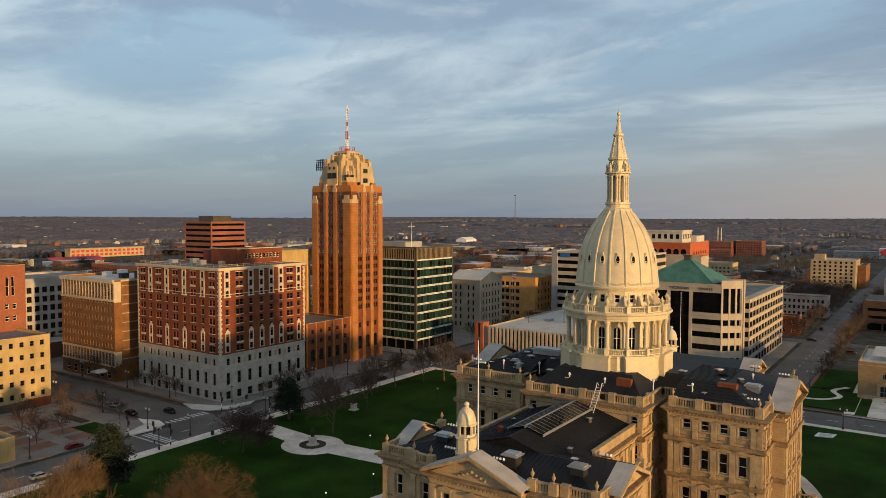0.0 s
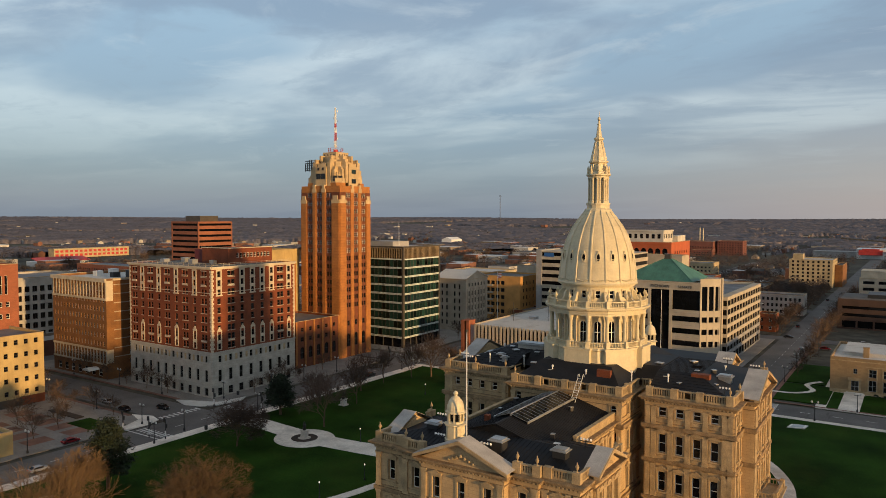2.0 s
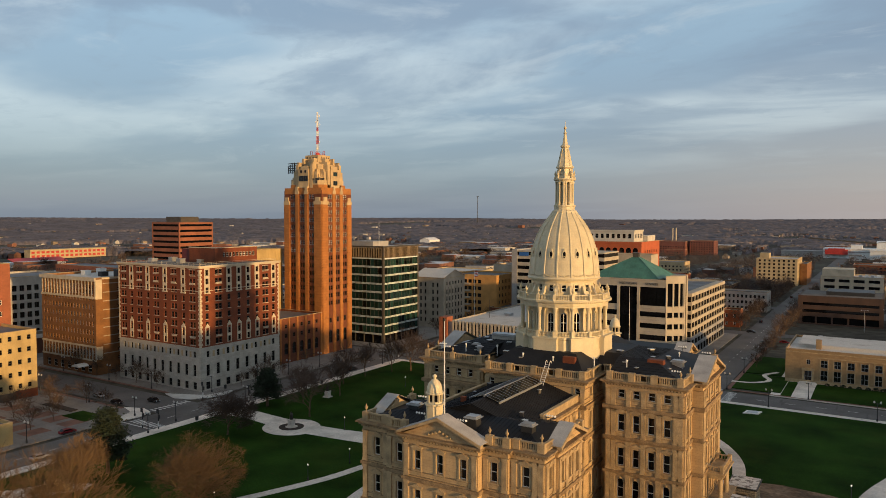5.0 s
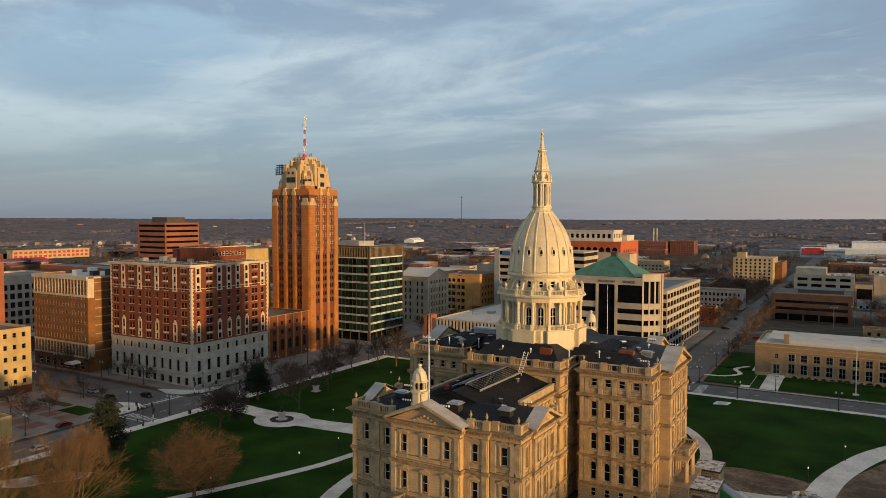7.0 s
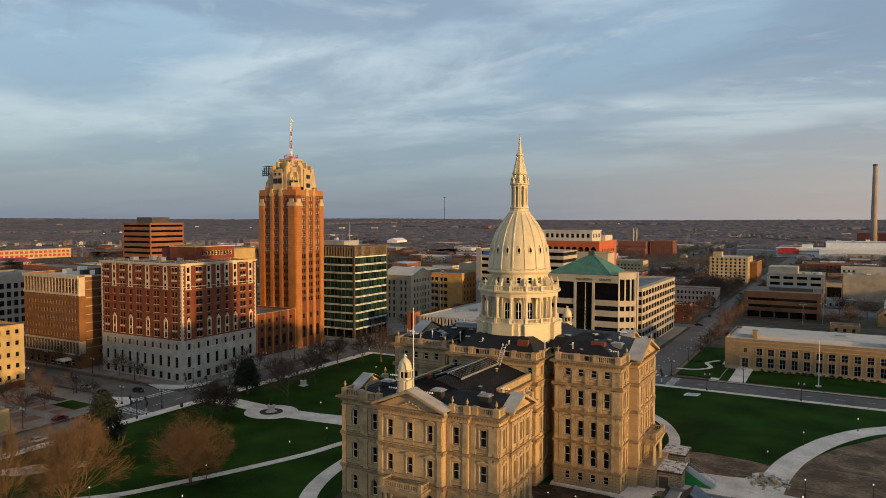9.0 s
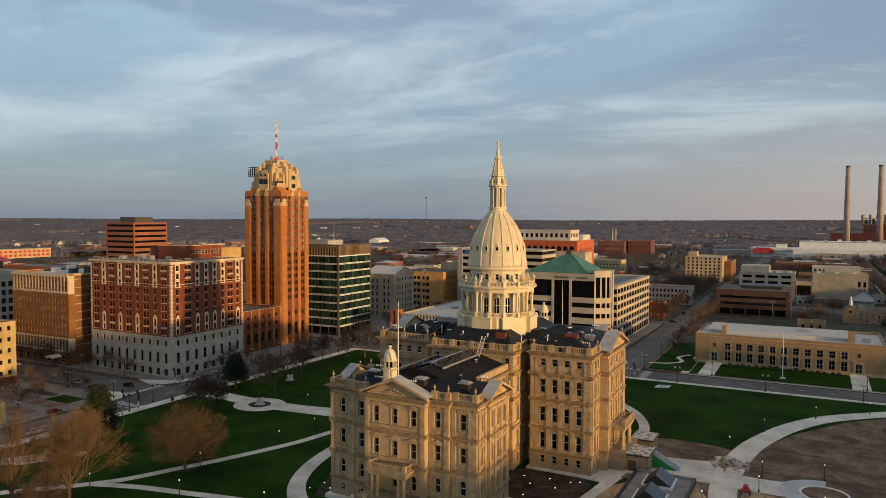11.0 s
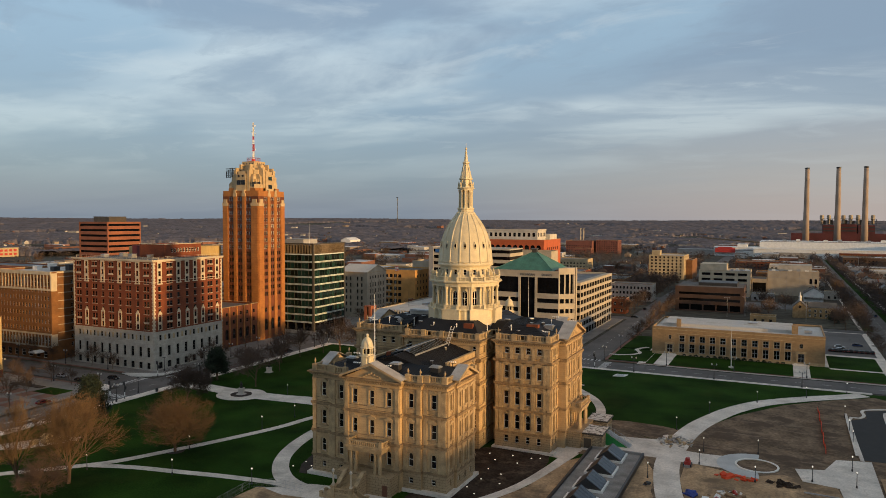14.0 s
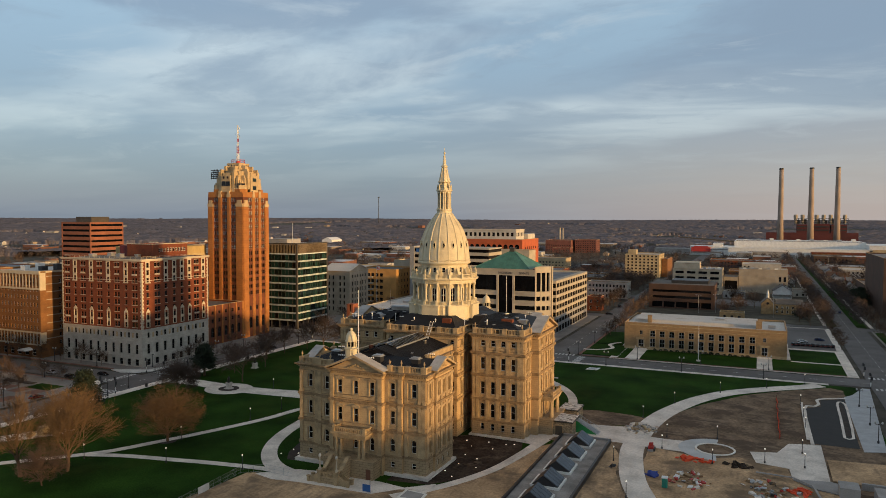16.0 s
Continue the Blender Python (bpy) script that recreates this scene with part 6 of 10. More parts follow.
for j, (z0, z1, mat_, w) in enumerate(((90.6, 94.6, STEEL_WHITE, 0.75), (94.6, 98.2, STEEL_RED, 0.62), (98.2, 100.4, STEEL_WHITE, 0.5), (100.4, 102.2, STEEL_RED, 0.45), (102.2, 106.0, STEEL_WHITE, 0.4), (106.0, 109.2, STEEL_WHITE, 0.32))):
    bm = bmesh.new()
    c = [(w * math.cos(q * math.pi * 2 / 3), w * math.sin(q * math.pi * 2 / 3)) for q in range(3)]
    for q in range(3):
        rod(bm, (mx + c[q][0], my + c[q][1], z0), (mx + c[q][0], my + c[q][1], z1), 0.10, n=4)
        n = max(2, int((z1 - z0) / 0.9))
        for i in range(n):
            za, zb = z0 + i * (z1 - z0) / n, z0 + (i + 1) * (z1 - z0) / n
            d = c[(q + 1) % 3]
            rod(bm, (mx + c[q][0], my + c[q][1], za), (mx + d[0], my + d[1], zb), 0.06, n=3)
    rod(bm, (mx, my, z0), (mx, my, z1), 0.16, n=6)
    part("mast_section", bm, mat_, mast)
for z, a in ((95.5, 0.4), (97.0, 2.2), (103.5, 1.0), (104.5, 4.0), (107.5, 0.2), (92.5, 5.0)):
    part("dish", lathe(bmesh.new(), [(0.5, 0), (0.45, 0.12), (0.2, 0.2)], 10), STEEL_WHITE, mast, m=pose(mx + 0.9 * math.cos(a), my + 0.9 * math.sin(a), z, 0, 90, math.degrees(a)))
rack = part("antenna_rack", boxes((TX0 + 3.2, TX0 + 3.6, TY0 + 3.0, TY0 + 3.4, 76.5, 86.0), (TX0 + 4.6, TX0 + 5.0, TY0 + 4.2, TY0 + 4.6, 76.5, 86.0)), STEEL_DARK, tower, "dark steel antenna rack")
for k in range(5):
    part("rack_rail", boxes((TX0 - 1.0, TX0 + 5.6, TY0 + 3.6, TY0 + 3.9, 81.2 + k * 1.05, 81.55 + k * 1.05)), STEEL_DARK, rack)
for k in range(6):
    part("antenna", boxes((TX0 - 0.8 + 1.2 * k, TX0 - 0.45 + 1.2 * k, TY0 + 3.3, TY0 + 3.6, 81.0 + 0.3 * (k % 2), 84.2 + 0.9 * (k % 3))), STEEL_DARK, rack)
# its low wing on the avenue
pod = building("tower_annex", "orange brick annex with arched ground windows beside the tower", -176, -151.2, 64.3, 90.35, 18.8, BRICK_TOWER_RED, ROOF_GREY,
               west=rows_of(even(5, 1.5, 25), 2.2, [(3.6, 8.4, True)]) + rows_of(even(5, 1.5, 25), 1.5, [(10.6, 12.4), (14.6, 16.2)]), north=rows_of(even(4, 1.5, 24), 1.8, [(3.6, 7.4, True), (10.6, 12.4), (14.6, 16.2)]), frame_mat=STEEL_DARK)
for k in range(6):
    trim(face_w(-151.2, 64.3), [(k * 5.0 + 0.1, k * 5.0 + 0.9, 0, 18.8, 0.3)], pod, BRICK_TOWER, "pier")
back_block = building("yellow_topped_block", "plain block with a yellow upper wall behind the hotel", -205, -176.5, 60, 92, 46.5, YELLOW_PANEL, ROOF_GREY, west=rows_of(even(7, 1, 31), 1.3, [(6 + 3.6 * k, 7.9 + 3.6 * k) for k in range(10)]))
trim(face_w(-176.5, 60), [(3.2 * k + 0.1, 3.2 * k + 1.0, 0, 41, 0.12) for k in range(10)], back_block, BRICK_TOWER, "pier")

# --- the glass office block ---
GX0, GX1, GY0, GY1, GH = -178.0, -143.4, 125.6, 155.6, 46.7
glass_block = thing("glass_office_block", "dark glass office block with pale spandrel bands and bronze fins", "building", at=((GX0 + GX1) / 2, (GY0 + GY1) / 2, 0))
part("core", boxes((GX0 + 0.5, GX1 - 0.5, GY0 + 0.5, GY1 - 0.5, 0, GH - 0.6)), GLASS_BLACK, glass_block)
part("roof", boxes((GX0 + 0.4, GX1 - 0.4, GY0 + 0.4, GY1 - 0.4, GH - 0.6, GH - 0.3)), ROOF_WHITE, glass_block)
part_each("corner_post", boxes((GX0 - 0.1, GX0 + 0.9, GY0 - 0.1, GY0 + 0.9, 0, GH), (GX1 - 0.9, GX1 + 0.1, GY0 - 0.1, GY0 + 0.9, 0, GH), (GX1 - 0.9, GX1 + 0.1, GY1 - 0.9, GY1 + 0.1, 0, GH), (GX0 - 0.1, GX0 + 0.9, GY1 - 0.9, GY1 + 0.1, 0, GH)), BRONZE, glass_block)
part("roof_edge", boxes((GX0 - 0.15, GX1 + 0.15, GY0 - 0.15, GY0 + 0.6, GH - 0.2, GH + 0.5), (GX1 - 0.6, GX1 + 0.15, GY0 + 0.6, GY1 + 0.15, GH - 0.2, GH + 0.5)), BRONZE, glass_block)
GZ = [4.4 + 4.06 * k for k in range(10)]
for f, width, nc in ((face_n(GX0, GY0), GX1 - GX0, 14), (face_w(GX1, GY0), GY1 - GY0, 12)):
    for k, z in enumerate(GZ[:-1]):
        trim(f, [(0.9, width - 0.9, z - 0.15, z + 0.7, 0.06)], glass_block, SPANDREL, "spandrel")
        sb = bmesh.new()
        for j in range(int(width / 0.8)):
            slab(sb, f, 0.9 + j * (width - 1.8) / int(width / 0.8), 0.98 + j * (width - 1.8) / int(width / 0.8), z - 0.15, z + 0.7, 0.1)
        slab(sb, f, 0.9, width - 0.9, z + 0.24, z + 0.32, 0.1)
        tagged(part("spandrel_grid", sb, BRONZE, glass_block), kind="stuff")
        cw = (width - 1.8) / nc
        for j in range(nc):
            a = 0.9 + j * cw
            part("pane", slab_bm(f, a + 0.06, a + cw - 0.06, z + 0.74, z + 3.88, -0.08, 0.14), GLASS_GREEN, glass_block)
            part("mullion", slab_bm(f, a - 0.05, a + 0.05, z + 0.7, z + 3.91, 0.05, 0.1), BRONZE, glass_block)
    trim(f, [(0.9, width - 0.9, GZ[-1] - 0.1, GZ[-1] + 0.5, 0.08)], glass_block, SPANDREL, "spandrel")
    sb = bmesh.new()
    for j in range(int(width / 1.05) + 1):
        a = 0.9 + j * (width - 2.1) / int(width / 1.05)
        slab(sb, f, a, a + 0.38, GZ[-1] + 0.5, GH - 0.2, 0.12, 0.2)
    tagged(part("fins", sb, FIN_TAN, glass_block), kind="stuff")
    part("ground_floor_piers", joined_slabs(f, [(0.9 + j * (width - 2.2) / 6, 1.4 + j * (width - 2.2) / 6, 0, 4.3, 0.05, 0.3) for j in range(7)]), BRONZE, glass_block)
roof_box(glass_block, -170, -156, 134, 147, GH - 0.4, GH + 2.2, GREY_PANEL)
rod_bm = rod(bmesh.new(), (-150, 131, GH - 0.3), (-150, 131, GH + 11.5), 0.16, 0.06)
part("roof_mast", rod_bm, STEEL_WHITE, glass_block)

# --- the senate office building and its parking deck ---
SX0, SX1, SY0 = -58.0, -18.2, 157.8
senate = thing("senate_office_building", "tan and black banded office building with a green copper roof", "building", at=(-38, 165, 0))
SH = 34.2
part("core", boxes((SX0 + 0.5, SX1 - 0.6, SY0 + 0.5, 186, 0, SH - 0.4)), GLASS_BLACK, senate)
sn = face_n(SX0, SY0)
PIL = (19.3, 28.1)
bands = [(0, 3.4), (5.6, 8.4), (10.6, 13.4), (15.6, 18.4), (20.6, 23.2)]
for z0, z1 in bands:
    trim(sn, [(0, PIL[0] - 0.6, z0, z1, 0.1, 0.5)], senate, TAN_PANEL, "spandrel_band")
    trim(sn, [(PIL[1] + 0.6, SX1 - SX0, z0, z1, 0.1, 0.5)], senate, TAN_PANEL, "spandrel_band")
    trim(sn, [(0, PIL[0] - 0.6, (z0 + z1) / 2 - 0.05, (z0 + z1) / 2 + 0.05, 0.13), (PIL[1] + 0.6, SX1 - SX0, (z0 + z1) / 2 - 0.05, (z0 + z1) / 2 + 0.05, 0.13)], senate, GREY_PANEL, "band_joint")
for z0, z1 in zip([b[1] for b in bands], [b[0] for b in bands[1:]] + [31.0]):
    for a0, a1 in ((0.4, PIL[0] - 0.6), (PIL[1] + 0.6, SX1 - SX0 - 0.4)):
        n = 7 if z1 < 30 else 3
        for j in range(n):
            w = (a1 - a0) / n
            part("pane", slab_bm(sn, a0 + j * w + 0.05, a0 + (j + 1) * w - 0.05, z0 + 0.03, z1 - 0.03, -0.15, 0.25), GLASS_BLACK, senate)
for p in PIL:
    trim(sn, [(p - 0.6, p + 0.6, 0, 31.2, 0.35, 0.5)], senate, TAN_PANEL, "pillar")
for j in range(4):
    w = (PIL[1] - PIL[0] - 1.2) / 4
    for z in range(5):
        part("pane", slab_bm(sn, PIL[0] + 0.6 + j * w + 0.03, PIL[0] + 0.6 + (j + 1) * w - 0.03, 0.2 + z * 6.15, 6.3 + z * 6.15, -0.05, 0.3), GLASS_BLACK, senate)
trim(sn, [(0, SX1 - SX0, 31.2, 34.2, 0.15, 0.5), (-0.2, SX1 - SX0 + 0.2, 34.2, 34.6, 0.3, 0.5)], senate, TAN_PANEL, "fascia")
# canted corner and west end
cham = [(SX1, SY0), (-11.8, 163.1), (-11.8, 169.0), (SX1 - 6, 169.0)]
part("corner_bay", prism(bmesh.new(), [(x - 0.3, y + 0.3) for x, y in cham], 0, 33.6), GLASS_BLACK, senate)
cd = Vector((-11.8 - SX1, 163.1 - SY0, 0))
cl = cd.length
cu = cd.normalized()
cf = (Vector((SX1, SY0, 0)), cu, Vector((cu.y, -cu.x, 0)))


def canted(bm, a0, a1, z0, z1, out, back=0.3):
    o, u, n = cf
    pts = [o + u * a0 + n * out, o + u * a1 + n * out, o + u * a1 - n * back, o + u * a0 - n * back]
    return extrude(bm, [p + Vector((0, 0, z0)) for p in pts], (0, 0, z1 - z0))


for z0, z1 in bands:
    part("spandrel_band", canted(bmesh.new(), 0, cl, z0, z1, 0.1), TAN_PANEL, senate)
for a in (0.0, cl * 0.36, cl * 0.68):
    part("pillar", canted(bmesh.new(), a, a + 0.7, 0, 33.8, 0.2), TAN_PANEL, senate)
part("fascia", canted(bmesh.new(), 0, cl, 33.0, 36.2, 0.15), TAN_PANEL, senate)
se = face_w(-11.8, 163.1)
trim(se, [(0, 1.6, 0, 36.2, 0.1, 6), (3.6, 5.9, 0, 36.2, 0.1, 6)], senate, TAN_PANEL, "pillar")
trim(se, [(1.6, 3.6, 0, 35.4, -0.6, 5)], senate, BRONZE, "recess_panel")
part("back_wall", boxes((SX0, -18, 186, 186.6, 0, SH), (SX0, SX0 + 0.5, SY0 + 0.5, 186, 0, SH)), TAN_PANEL, senate)
gr = bmesh.new()
ex0, ex1, ey0, ey1, gz, az = -53.0, -21.5, 158.6, 186.5, 34.65, 43.2
ax0, ax1, ay = -36.6, -34.0, 172.0
lo = [gr.verts.new(p) for p in ((ex0, ey0, gz), (ex1, ey0, gz), (ex1, ey1, gz), (ex0, ey1, gz))]
hi = [gr.verts.new(p) for p in ((ax0, ay - 1, az), (ax1, ay - 1, az), (ax1, ay + 1, az), (ax0, ay + 1, az))]
for k in range(4):
    gr.faces.new((lo[k], lo[(k + 1) % 4], hi[(k + 1) % 4], hi[k]))
gr.faces.new(hi)
gr.faces.new(lo[::-1])
green_roof = part("roof", gr, COPPER_GREEN, senate, "green copper hipped roof")
for p, q in (((ex0, ey0, gz), (ax0, ay - 1, az)), ((ex1, ey0, gz), (ax1, ay - 1, az)), ((ex1, ey1, gz), (ax1, ay + 1, az))):
    part("hip_roll", rod(bmesh.new(), p, q, 0.16), COPPER_GREEN, green_roof)
bm = bmesh.new()
for k in range(20):
    x = ex0 + 1.5 + k * (ex1 - ex0 - 3) / 19
    t = min(1.0, (x - ex0) / (ax0 - ex0) if x < ax0 else (ex1 - x) / (ex1 - ax1))
    rod(bm, (x, ey0, gz + 0.03), (x, ey0 + (ay - 1 - ey0) * t, gz + (az - gz) * t + 0.03), 0.07, n=4)
part("roof_seams", bm, COPPER_GREEN, green_roof)
part("roof_cupola", boxes((ax0, ax1, ay - 1.2, ay + 1.2, az - 1.2, az + 1.6), (ax0 - 0.4, ax1 + 0.4, ay - 1.6, ay + 1.6, az + 1.6, az + 2.0)), BRONZE, green_roof)


def lettering(text, face, a, z, size, mat, parent, name="lettering"):
    """Raised letters on a face, centred at a."""
    cu_ = bpy.data.curves.new(name, "FONT")
    cu_.body, cu_.size, cu_.extrude, cu_.align_x = text, size, 0.05, "CENTER"
    ob = bpy.data.objects.new(name, cu_)
    me = bpy.data.meshes.new_from_object(ob)
    bpy.data.objects.remove(ob)
    me.materials.append(mat)
    o, u, n = face
    m = Matrix.Translation(on_face(face, a, z, 0.22)) @ pose(0, 0, 0, 0, 0, turn_of(face)) @ pose(0, 0, 0, 90, 0, 0)
    return place(name, me, parent, m)


lettering("MICHIGAN", sn, 23.6, 32.0, 1.6, BRONZE, senate)
lettering("SENATE", sn, 33.8, 32.0, 1.6, BRONZE, senate)
part("flagpole", rod(bmesh.new(), (-33.5, 156.9, 0), (-33.5, 156.9, 31), 0.14, 0.08), STEEL_WHITE, senate)

garage = thing("parking_deck", "tan concrete parking deck with painted shade in its storeys", "parking deck", at=(-33, 206, 0))
GDX0, GDX1, GDY0, GDY1, GDH = -56.0, -10.1, 169.2, 242.9, 28.5
gw = face_w(GDX1, GDY0)
LEN = GDY1 - GDY0
# black block close behind the front, painted shade for the open storeys
part("inside", boxes((GDX0 + 0.3, GDX1 - 0.32, GDY0 + 0.3, GDY1 - 0.3, 0, GDH - 1.6)), SHADE_BLACK, garage, "near-black block painted as the shade inside the storeys")
# lowest storeys in grey concrete: their shade is put into the colour
for k in range(8):
    z = 0.0 + k * 3.82
    z1 = min(z + (1.5 if k else 0.6), GDH)
    trim(gw, [(0, LEN, z, z + 1.5 if k else 0.5, 0.1, 3.5)], garage, TAN_PANEL if k > 2 else GREY_PANEL, "deck_edge")
    if k < 7:
        for j in range(13):
            a = 0.5 + j * (LEN - 1.7) / 12
            part("column", slab_bm(gw, a, a + 0.7, z + (1.5 if k else 0.5), z + 3.82, 0.0, 0.3), TAN_PANEL if k > 1 else GREY_PANEL, garage)
part("wall", boxes((GDX0, GDX1 - 3.6, GDY1 - 0.3, GDY1, 0, GDH), (GDX0, GDX0 + 0.3, GDY0, GDY1 - 0.3, 0, GDH), (GDX0 + 0.3, GDX1 - 3.6, GDY0 - 0.0, GDY0 + 0.3, 0, GDH)), TAN_PANEL, garage)
part("roof", boxes((GDX0 + 0.3, GDX1 - 3.4, GDY0 + 0.3, GDY1 - 0.3, GDH - 1.5, GDH - 1.2)), ROOF_GREY, garage)

# --- the library with its long window front ---
LBX0, LBX1, LBY0, LBY1 = 29.9, 99.4, 144.2, 180.0
LW = LBX1 - LBX0
bays = [LW * f for f in [0.185 + 0.0615 * k for k in range(11)]]
tall = rows_of(bays, 2.3, [(1.4, 5.2), (6.2, 8.9)]) + rows_of([LW * 0.11, LW * 0.872], 1.3, [(7.0, 8.8)]) + rows_of([LW * 0.11, LW * 0.872], 2.4, [(0.6, 4.6)])
library = building("library_building", "long buff limestone library with tall bays and a pale flat roof", LBX0, LBX1, LBY0, LBY1, 12.3, BUFF, ROOF_WHITE, north=tall, west=rows_of(even(5, 4, 32), 1.6, [(2.0, 5.0), (6.4, 8.4)]), style="cross", frame_mat=GALV, parapet=0.7, coping=BUFF)
lf = face_n(LBX0, LBY0)
for b in bays:
    trim(lf, [(b - 1.15, b + 1.15, 5.2, 6.2, -0.12, 0.3)], library, GREY_PANEL, "spandrel_panel")
    trim(lf, [(b - 1.5, b - 1.15, 1.2, 9.3, 0.08), (b + 1.15, b + 1.5, 1.2, 9.3, 0.08)], library, STONE_TRIM, "jamb")
trim(lf, [(LW * 0.155, LW * 0.835, 9.6, 9.9, 0.25), (0, LW, 0, 1.2, 0.2), (0, LW, 11.2, 11.5, 0.1)], library, STONE_TRIM, "belt_course")
for f in (0.11, 0.872):
    trim(lf, [(LW * f - 1.9, LW * f - 1.2, 0, 5.6, 0.3), (LW * f + 1.2, LW * f + 1.9, 0, 5.6, 0.3), (LW * f - 2.1, LW * f + 2.1, 4.7, 5.6, 0.4)], library, STONE_TRIM, "doorcase")
    st = bmesh.new()
    for k in range(4):
        slab(st, lf, LW * f - 2.6 - 0.2 * k, LW * f + 2.6 + 0.2 * k, 0, 0.6 - 0.15 * k, 0.6 + 0.5 * k)
    part("entrance_steps", st, CONCRETE, library)
roof_box(library, LBX0 + 9.5, LBX0 + 11.3, 152, 153.8, 11.6, 15.0, BUFF, "chimney")
roof_box(library, LBX0 + 57, LBX0 + 59.4, 152, 154.4, 11.6, 15.0, BUFF, "chimney")
roof_box(library, LBX0 + 39, LBX0 + 43, 168, 172, 11.6, 13.2, GALV, "roof_unit")
roof_box(library, LBX0 + 62, LBX0 + 65, 156, 159, 11.6, 13.0, GALV, "roof_unit")
part("roof_ridge", boxes((LBX0 + 25, LBX0 + 55, 161, 163, 11.6, 12.0)), ROOF_DARK, library)
part("raised_roof", boxes((LBX0 + 3, LBX1 - 12, LBY0 + 10, LBY1 - 2, 11.6, 12.9)), ROOF_WHITE, library)
lib_pole = thing("flagpole", "tall white flagpole before the library", "flagpole", at=(64.5, 125.1, 0))
part("pole", lathe(bmesh.new(), [(0.2, 0), (0.16, 6), (0.08, 17)], 8, x=64.5, y=125.1), STEEL_WHITE, lib_pole)
part("base", lathe(bmesh.new(), [(1.0, 0), (1.0, 0.5), (0.5, 0.6)], 12, x=64.5, y=125.1), CONCRETE, lib_pole)

# --- the striped brick slab beyond the hotel ---
SLAB_BRICK = material("faded_red_brick", (0.28, 0.10, 0.052), 0.8, var=0.2, scale=0.1)
slab_b = thing("brick_slab_office", "orange brick office slab with dark ribbon windows", "building", at=(-443, 247, 0))
BX0, BX1, BY0, BY1 = -460.7, -426.2, 230.0, 264.0
part("core", boxes((BX0 + 0.4, BX1 - 0.4, BY0 + 0.4, BY1 - 0.4, 0, 56)), GLASS_BLACK, slab_b)
for k in range(13):
    z = 1.0 + k * 4.5
    part("brick_band", boxes((BX0, BX1, BY0, BY1, z, min(z + 2.7, 56.6))), SLAB_BRICK, slab_b)
roof_box(slab_b, BX0 + 8, BX1 - 8, BY0 + 8, BY1 - 8, 56.5, 61, BRONZE)
part_each("corner_pier", boxes((BX1 - 0.9, BX1 + 0.06, BY0 - 0.06, BY0 + 0.9, 0, 56.6), (BX0 - 0.06, BX0 + 0.9, BY0 - 0.06, BY0 + 0.9, 0, 56.6), (BX1 - 0.9, BX1 + 0.06, BY1 - 0.9, BY1 + 0.06, 0, 56.6)), SLAB_BRICK, slab_b)

# --- blocks across the avenue to the north ---
yellow = building("yellow_office", "yellow buff office block with small square windows", -230, -184.8, -70, -16.8, 22.9, YELLOW_PANEL, ROOF_GREY, west=rows_of([53.2 - 2.5 - 3.12 * k for k in range(16)], 1.25, [(3.6 + 4.05 * k, 5.2 + 4.05 * k) for k in range(5)]), frame_mat=STEEL_DARK)
trim(face_w(-184.8, -70), [(46, 53.2, 0, 2.9, 0.08)], yellow, BRICK_RED, "brick_plinth")
trim(face_w(-184.8, -70), [(0, 46, 0, 2.6, 0.08)], yellow, BRONZE, "shop_front")
building("red_brick_block", "tall red brick block with a pair of slot windows", -250, -206.7, -70, -13.8, 44.3, BRICK_ORANGE, ROOF_GREY, west=rows_of([50.4, 52.2], 1.0, [(34, 40.5)]) + rows_of([43.5, 50.2, 52.6], 1.3, [(25.5, 27.3), (29.6, 31.4)]))
building("white_grid_office", "pale office block with a grid of dark windows", -310, -275, -10, 52, 33.5, LIMESTONE2, ROOF_GREY, west=rows_of(even(18, 1, 61), 2.1, [(2.5 + 4.1 * k, 5.1 + 4.1 * k) for k in range(7)]), frame_mat=STEEL_DARK, style="pair")
brown = building("brown_brick_hotel", "brown brick block with a cream arcaded top storey", -233.2, -196, 12, 50, 37.6, BRICK_BROWN, ROOF_WHITE, north=rows_of(even(17, 1, 36.2), 1.0, [(12.2 + 3.3 * k, 14.0 + 3.3 * k) for k in range(6)]) + rows_of(even(17, 1, 36.2), 1.0, [(7.2, 9.4), (31.2, 35.0)]) + rows_of(even(7, 2, 35), 2.6, [(0.8, 3.6)]), west=rows_of(even(4, 6, 36), 1.1, [(5 + 3.4 * k, 6.6 + 3.4 * k) for k in range(9)]))
bn = face_n(-233.2, 12)
trim(bn, [(-0.3, 37.5, 36.4, 37.8, 0.7), (-0.1, 37.3, 29.6, 30.4, 0.3), (0, 37.2, 10.6, 11.3, 0.3), (0, 37.2, 5.4, 6.0, 0.25)], brown, CREAM_STONE, "belt_course")
for k in range(18):
    trim(bn, [(0.4 + k * 2.13, 0.95 + k * 2.13, 30.4, 36.4, 0.12)], brown, CREAM_STONE, "pilaster")
    trim(bn, [(0.4 + k * 2.13, 0.95 + k * 2.13, 6.0, 10.6, 0.1)], brown, LIMESTONE, "pilaster")
for r in ((0, 2.6, 29.4, 37.0, 0.15), (0, 2.6, 6, 11, 0.12), (2.6, 38, 37.0, 37.6, 0.3)):
    trim(face_w(-196, 12), [r], brown, CREAM_STONE, "return")
for k in range(9):
    trim(face_w(-196, 12), [(3.0, 38, 8 + 3.4 * k, 8.35 + 3.4 * k, 0.08)], brown, STONE_DARK, "floor_band")
aw = extrude(bmesh.new(), [(-203.5 + 2.4 * math.cos(math.pi * k / 8), 12.0, 3.2 + 1.0 * math.sin(math.pi * k / 8)) for k in range(9)], (0, -4.2, 0))
